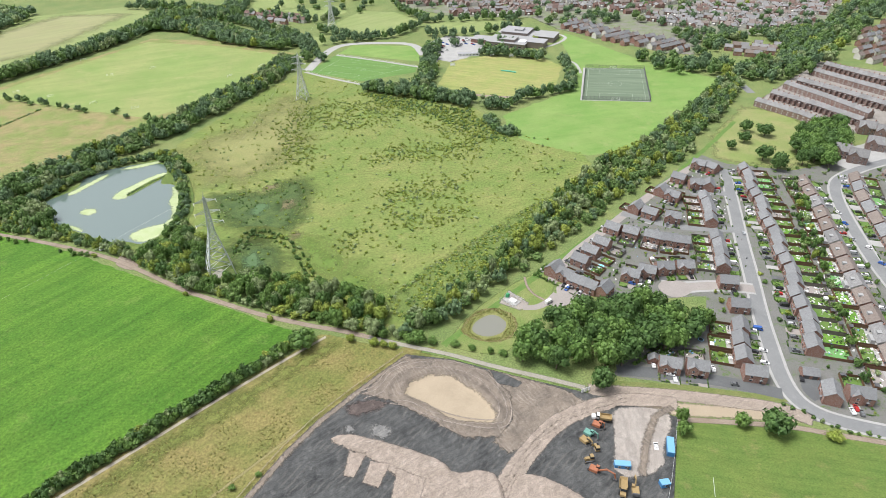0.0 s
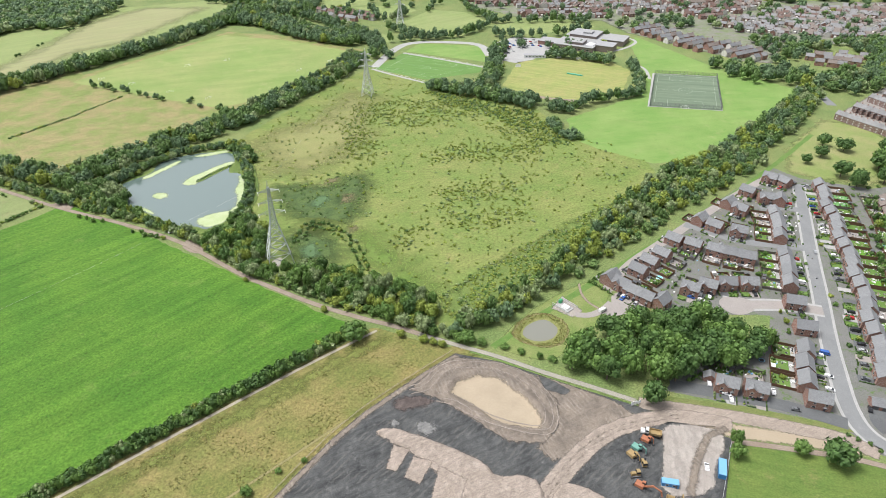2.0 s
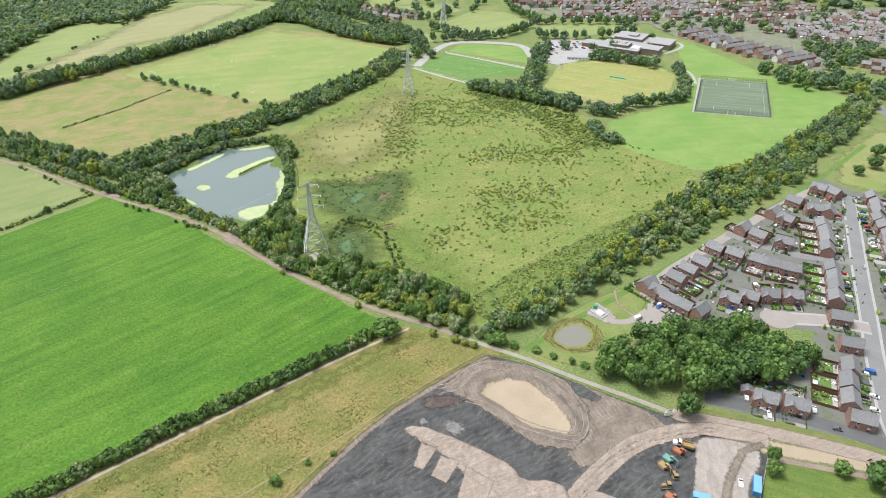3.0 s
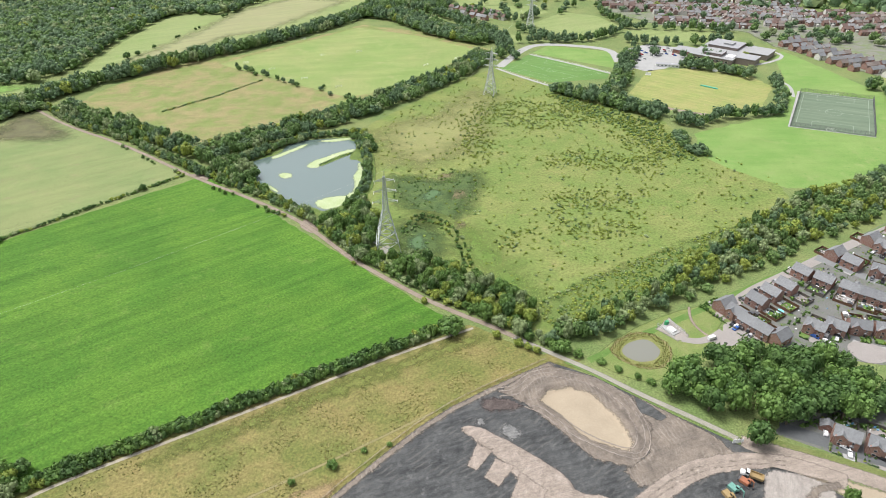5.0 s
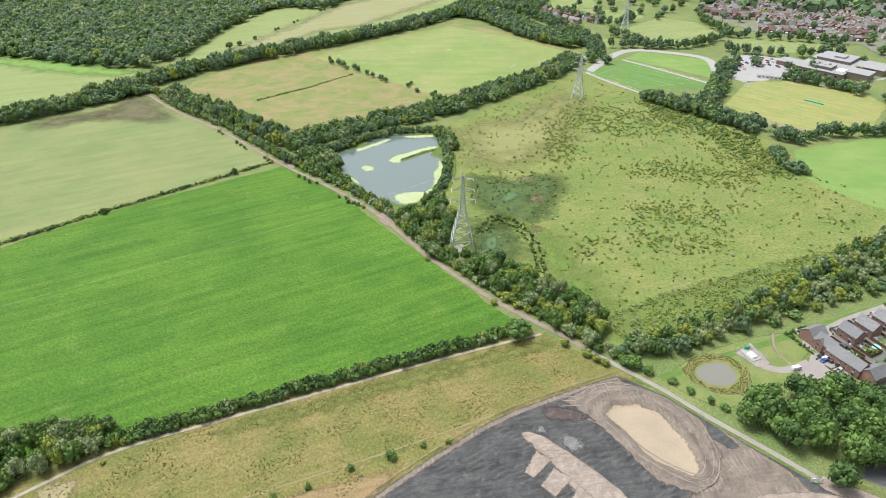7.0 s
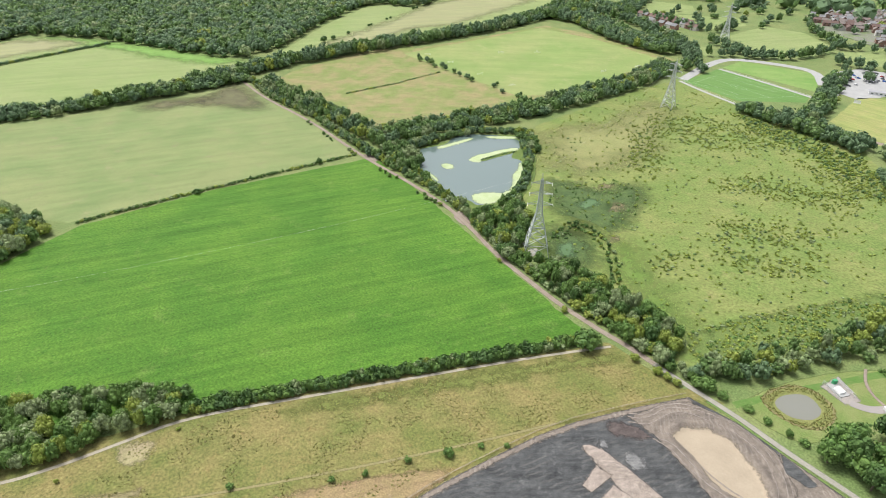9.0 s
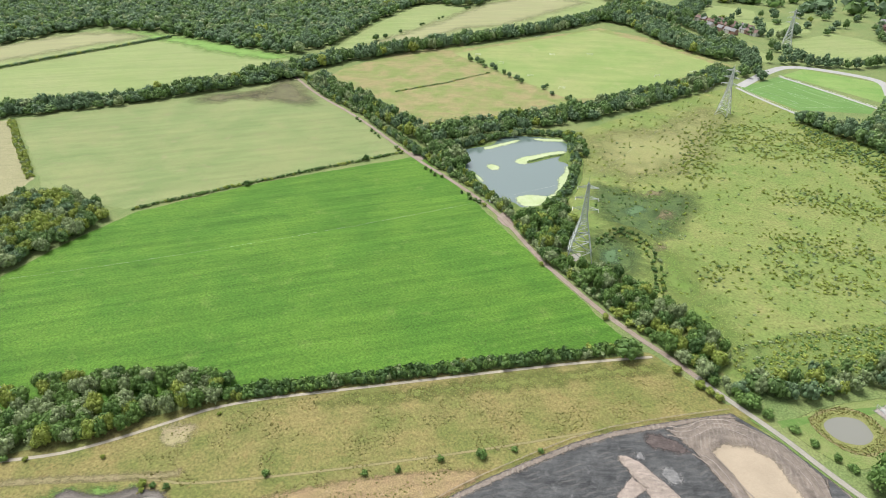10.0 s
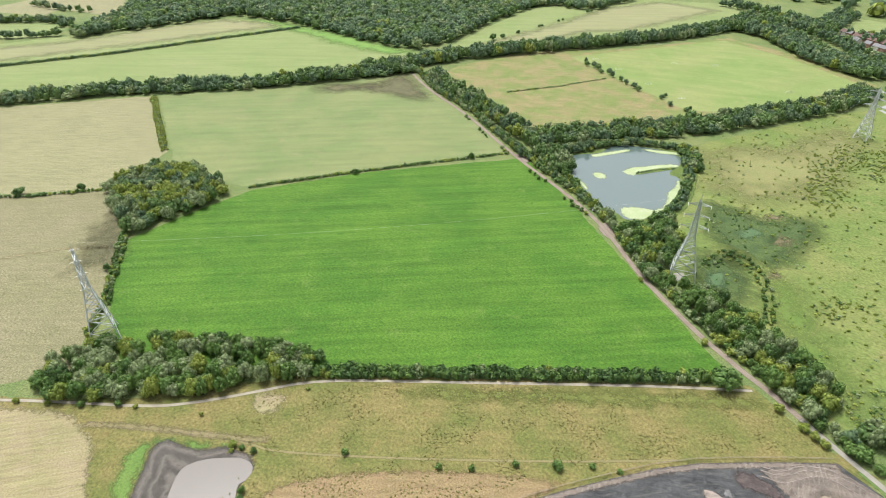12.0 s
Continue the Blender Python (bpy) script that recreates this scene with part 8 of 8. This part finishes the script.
# ---------------------------------------------------------------- sports grounds
(ax, ay), (bx, by), (cx, cy), (dx, dy) = (141.0, 607.8), (208.9, 602.8), (231.6, 711.2), (165.3, 715.6)
st(ngon("astro_pitch", [(ax, ay), (bx, by), (cx, cy), (dx, dy)], 0.09, M["astro"]), "dark green artificial pitch", "pitch")
st(ngon("pitch_surround", [(139.0, 606.5), (209.6, 601.6), (232.6, 713.0), (163.0, 717.5)], 0.07, M["paving"]), "pale path round the artificial pitch", "path")
def cage(pts, hgt):
    e = thing("pitch_cage", "tall dark mesh fence round the artificial pitch", "fence")
    p_ = Shape().tube((0, 0, 0), (0, 0, hgt), .14, 5).mesh("post", M["grey_m"])
    for a, b in zip(pts, pts[1:] + pts[:1]):
        a, b = Vector((*a, 0)), Vector((*b, 0))
        n = round((b - a).length / 4)
        for i in range(n):
            q = a.lerp(b, i / n)
            part("post", p_, None, e, m=pose(q.x, q.y, 0))
        s = Shape()
        for z in np.arange(.2, hgt + .01, .3):
            s.tube(a + Vector((0, 0, z)), b + Vector((0, 0, z)), .04, 3)
        part("mesh", s, M["grey_m"], e)
    return e


cage([(ax, ay), (bx, by), (cx, cy), (dx, dy)], 4.5)


def goal(p, yaw, w, h, label):
    e = thing("goal", label, "goal", pose(p[0], p[1], 0.06, 0, 0, yaw), "football goals")
    for x in (-w / 2, w / 2):
        part("post", Shape().tube((x, 0, 0), (x, 0, h), .06, 6), M["pvc"], e)
        part("stay", Shape().tube((x, 0, h), (x, h * .7, 0), .06, 5), M["pvc"], e)
    part("crossbar", Shape().tube((-w / 2, 0, h), (w / 2, 0, h), .06, 6), M["pvc"], e)
    s = Shape()
    for i in range(9):
        x = -w / 2 + w * i / 8
        s.tube((x, .05, h), (x, h * .7, 0), .025, 3)
    for k in (0, .33, .66):
        s.tube((-w / 2, h * .7 * (1 - k), h * k), (w / 2, h * .7 * (1 - k), h * k), .025, 3)
    part("net", s, M["pvc"], e)


ga, gb_ = [(174.4, 606.1), (196.9, 713.4)]
goal(ga, 176, 7.3, 2.5, "white goal inside the mesh fence")
goal(gb_, -4, 7.3, 2.5, "white goal inside the mesh fence")
for p, yw in zip([(-444.1, 628.6), (-402.2, 616.3), (-349.2, 596.2), (-372.8, 685.8), (-432.8, 747.6), (-336.2, 713.4), (-212.2, 722.3), (-238.0, 683.8), (-300.9, 581.8)], (40, 40, 40, 30, 30, 30, 60, 60, 40)):
    goal(p, yw, 6.5, 2.4, "small white goal on the playing field")


M["worn_line"] = plain("worn_white_line", (.42, .48, .4), .8)


def lines(name, segs, w, z, label):
    s = Shape()
    for a, b in segs:
        a, b = Vector((*a, z)), Vector((*b, z))
        d = (b - a).normalized()
        n = Vector((-d.y, d.x, 0)) * w / 2
        s.add([a - n, b - n, b + n, a + n], [(0, 1, 2, 3)])
    return st(new(name, s.mesh(name, M["worn_line"])), label, "marking")


def pitch_lines(name, A, B, C, D, z, label):
    def q(u, v):
        a, b = Vector(A).lerp(Vector(B), u), Vector(D).lerp(Vector(C), u)
        return tuple(a.lerp(b, v))
    r = [(q(.06, .05), q(.94, .05)), (q(.94, .05), q(.94, .95)), (q(.94, .95), q(.06, .95)), (q(.06, .95), q(.06, .05)), (q(.06, .5), q(.94, .5))]
    for v0, v1 in ((.05, .2), (.95, .8)):
        r += [(q(.25, v0), q(.25, v1)), (q(.25, v1), q(.75, v1)), (q(.75, v1), q(.75, v0))]
    ring_ = [q(.5 + .11 * math.cos(t), .5 + .08 * math.sin(t)) for t in np.linspace(0, 6.283, 17)]
    return lines(name, r + list(zip(ring_, ring_[1:])), .16, z, label)


pitch_lines("pitch_lines", (ax, ay), (bx, by), (cx, cy), (dx, dy), .1, "white lines of the artificial pitch")
pitch_lines("stadium_lines", *[(-146.9, 700.5), (-88.3, 671.7), (-31.6, 717.8), (-127.2, 762.1)], .07, "white lines of the football pitch")
fence([(-158.0, 704.7), (-128.8, 683.8), (-88.3, 660.0)], 4, 1.1, M["pvc"], (.5, 1.0), "white rail beside the football pitch")
fence([(-132.1, 772.0), (-81.2, 750.0), (-27.8, 722.3)], 4, 1.1, M["pvc"], (.5, 1.0), "white rail between two pitches")
st(ribbon("pitch_walk", [(-157.2, 700.5), (-128.2, 679.7), (-87.9, 656.2)], 2.2, .08, M["paving"]), "pale concrete walk beside the pitch", "path")
st(ribbon("pitch_walk_north", [(-131.1, 769.5), (-81.0, 747.6), (-27.7, 720.0)], 2.2, .08, M["paving"]), "pale concrete walk between the pitches", "path")
st(ribbon("park_path", [(156.4, 696.2), (158.5, 735.9), (147.4, 750.0)], 2, .09, M["paving"]), "pale curved path to the pitch", "path")
st(ribbon("school_path", [(127.3, 803.1), (148.3, 822.2), (166.4, 850.9), (163.2, 868.9), (145.7, 881.4)], 2.4, .09, M["paving"]), "pale curved path beside the school", "path")
st(ribbon("cricket_margin", [(32.8, 623.3), (55.6, 616.3), (70.1, 616.3)], 4, .08, M["dirt"]), "worn earth at the cricket boundary", "path")
lines("corner_field_line", [tuple([(109.3, 159.5), (106.8, 150.4)])], .2, .08, "worn white line on the mown field")


def blocky(name, label, cat, parts, m, group=""):
    e = thing(name, label, cat, m, group)
    for nm, b, mat in parts:
        part(nm, Shape().box(*b), M[mat], e)
    return e


M["roof_flat"] = plain("grey_felt_roof", (.3, .3, .31), .8, var=.2, scale=.3)
M["cladding"] = plain("dark_brown_cladding", (.21, .17, .15), .7, var=.2)
(qx, qy), = [(88.0, 799.0)]
sch = blocky("school", "large low school with flat grey roofs and dark walls", "school", [
    ("wall", (-26, 20, -14, 62, 0, 5), "cladding"), ("roof", (-26.5, 20.5, -14.5, 62.5, 5, 5.4), "roof_pale"), ("upper_floor", (-20, 12, 26, 56, 5.4, 8), "cladding"), ("upper_roof", (-20.5, 12.5, 25.5, 56.5, 8, 8.4), "roof_flat"), ("plant_room", (-6, 4, 34, 46, 8.4, 10.2), "roof_pale"), ("rear_wing", (20, 44, 28, 58, 0, 5.6), "cladding"), ("rear_wing_roof", (19.6, 44.5, 27.5, 58.5, 5.6, 6), "roof_pale"),
    ("hall", (-12, 6, -8, 10, 5.4, 8), "cladding"), ("hall_roof", (-12.5, 6.5, -8.5, 10.5, 8, 8.4), "roof_pale"),
    ("wing", (20, 40, -4, 16, 0, 6.5), "cladding"), ("wing_roof", (19.5, 40.5, -4.5, 16.5, 6.5, 6.9), "roof_flat"),
    ("side_wing", (-48, -26, -6, 14, 0, 4), "brick"), ("side_wing_roof", (-48.5, -25.8, -6.5, 14.5, 4, 4.4), "roof_pale"),
    ("rooflight", (10, 18, -6, 6, 5.4, 6.2), "pvc")], pose(qx, qy + 18, 0, 0, 0, -22) @ Matrix.Scale(1.1, 4))
for i in range(9):
    window(sch, -24 + i * 4.8, -14, 1.2, 3.2, 1.8, -1)
(qx, qy), = [(31.4, 769.5)]
club = blocky("clubhouse", "long white flat-roofed clubhouse", "clubhouse", [("wall", (-14, 14, -4, 4, 0, 3), "pvc"), ("roof", (-14.5, 14.5, -4.5, 4.5, 3, 3.3), "roof_flat")], pose(qx, qy, 0, 0, 0, 4) @ Matrix.Scale(0.93, 4))
for i in range(6):
    window(club, -11 + i * 4.4, -4, 1, 2.4, 1.2, -1)
st(ngon("car_park", [(-13.0, 752.4), (-17.9, 830.6), (4.6, 862.9), (50.4, 856.8), (63.4, 822.2), (46.4, 777.0), (10.8, 740.6)], .06, M["paving"], .8), "pale car park beside the clubhouse", "yard")
for i, (x, y) in enumerate(fill([(-10.3, 816.6), (12.2, 850.9), (46.3, 850.9), (41.1, 816.6), (11.5, 795.1), (-2.8, 777.0)], 4.0, R)):
    if CR.random() < .75:
        car(x, y, -20 + CR.uniform(-6, 6), COL[int(CR.integers(len(COL)))], False, "in the clubhouse car park", .07)
(qx, qy), = [(74.9, 702.6)]
nets = thing("cricket_covers", "long low green covers on the cricket square", "covers", pose(qx, qy, .06, 0, 0, -24), "")
part("cover", Shape().prism([(-9, 0), (9, 0), (9, .8), (0, 1.0), (-9, .8)], -1.2, 1.2), plain("green_covers", (.08, .36, .25), .6), nets)
for x in (-7, 0, 7):
    part("wheel_frame", Shape().box(x - .1, x + .1, -1.4, 1.4, 0, .3), M["grey_m"], nets)
for x, y in [(-9.4, 735.9), (11.3, 726.8), (37.8, 772.0), (60.7, 769.5), (83.9, 764.5)]:
    blocky("sight_screen", "white screen at the cricket boundary", "screen", [("panel", (-3, 3, -.1, .1, .5, 3.2), "pvc"), ("base", (-3, 3, -.7, .7, 0, .5), "pvc")], pose(x, y, 0, 0, 0, CR.uniform(-30, 40)), "boundary screens")

(qx, qy), = [(66.7, 206.3)]
blocky("site_barrier", "white boarded barrier standing at the site gate", "barrier", [("panel", (-2.6, -1.0, -.06, .06, .5, 2.6), "pvc"), ("panel", (-.7, .9, -.06, .06, .4, 2.5), "pvc"), ("panel", (1.2, 2.4, -.06, .06, .5, 2.4), "pvc"),
        ("post", (-1.9, -1.75, -.1, .1, 0, 3.2), "white"), ("post", (0, .15, -.1, .1, 0, 3.2), "white"), ("post", (1.7, 1.85, -.1, .1, 0, 3.0), "white")], pose(qx, qy, .1, 0, 0, 25))

# pumping station and loose things
(qx, qy), = [(39.1, 275.1)]
pump = thing("pumping_station", "fenced pale pumping station with green cabinet", "pumping station", pose(qx, qy, .12, 0, 0, -42) @ Matrix.Scale(1.5, 4))
part("slab", Shape().box(-3, 2.5, -1.8, 1.8, 0, .25), M["paving"], pump)
part("tank", Shape().box(-1.2, 1.6, -1.1, .9, .25, .9, cut=.1), M["pvc"], pump)
part("cabinet", Shape().box(-3.6, -2.6, .2, 1.6, 0, 1.6, cut=.05), plain("green_cabinet", (.05, .3, .13), .5), pump)
for x in np.arange(-4, 3.6, 1.5):
    for y in (-2.6, 2.4):
        part("fence_post", Shape().box(x - .04, x + .04, y - .04, y + .04, 0, 1.6), M["steel"], pump)
for y in (-2.6, 2.4):
    part("fence_rail", Shape().box(-4, 3.5, y - .03, y + .03, 1.45, 1.55).box(-4, 3.5, y - .03, y + .03, .7, .78), M["steel"], pump)
for x, y in [(-25.8, 247.2)]:
    rub = thing("rubble_heap", "heap of pale pink rubble beside the track", "rubble", pose(x, y, .0))
    for i in range(14):
        a, r_ = i * 2.4, .1 + .1 * i
        part("stone", Shape().box(-.35, .35, -.28, .28, 0, .5, cut=.1), M["dirt"], rub, m=pose(math.cos(a) * r_, math.sin(a) * r_, max(0, .5 - r_ * .35), 0, 0, a * 57))
(qx, qy), = [(95.9, 309.2)]
pool = thing("paddling_pool", "round pale blue garden pool", "pool", pose(qx, qy, .09))
part("rim", Shape().tube((0, 0, 0), (0, 0, .7), 2.0, 18), M["pvc"], pool)
part("water", Shape().tube((0, 0, .6), (0, 0, .73), 1.86, 18), plain("pool_water", (.2, .65, .72), .1, var=.05), pool)
for x, y in [(125.2, 241.9), (112.4, 241.0), (133.3, 242.4)]:
    tr = thing("trampoline", "round dark trampoline with a blue rim", "trampoline", pose(x, y, .09), "trampolines")
    part("mat", Shape().tube((0, 0, .62), (0, 0, .66), 1.15, 16), M["black"], tr)
    part("rim", Shape().tube((0, 0, .58), (0, 0, .64), 1.45, 16), M["blue_roof"], tr)
    for k in range(4):
        part("leg", Shape().tube((1.3 * math.cos(k * 1.57), 1.3 * math.sin(k * 1.57), 0), (1.3 * math.cos(k * 1.57), 1.3 * math.sin(k * 1.57), .6), .04, 5), M["steel"], tr)
for x, y, yaw, c in [(-311.9, 384.9, 40, 0), (-263.9, 351.7, 40, 0), (-215.7, 328.7, 60, 3)]:
    car(x, y, yaw, ["white", "black", "grey", "silver"][int(c)], False, "standing between bushes at the pond", .06)
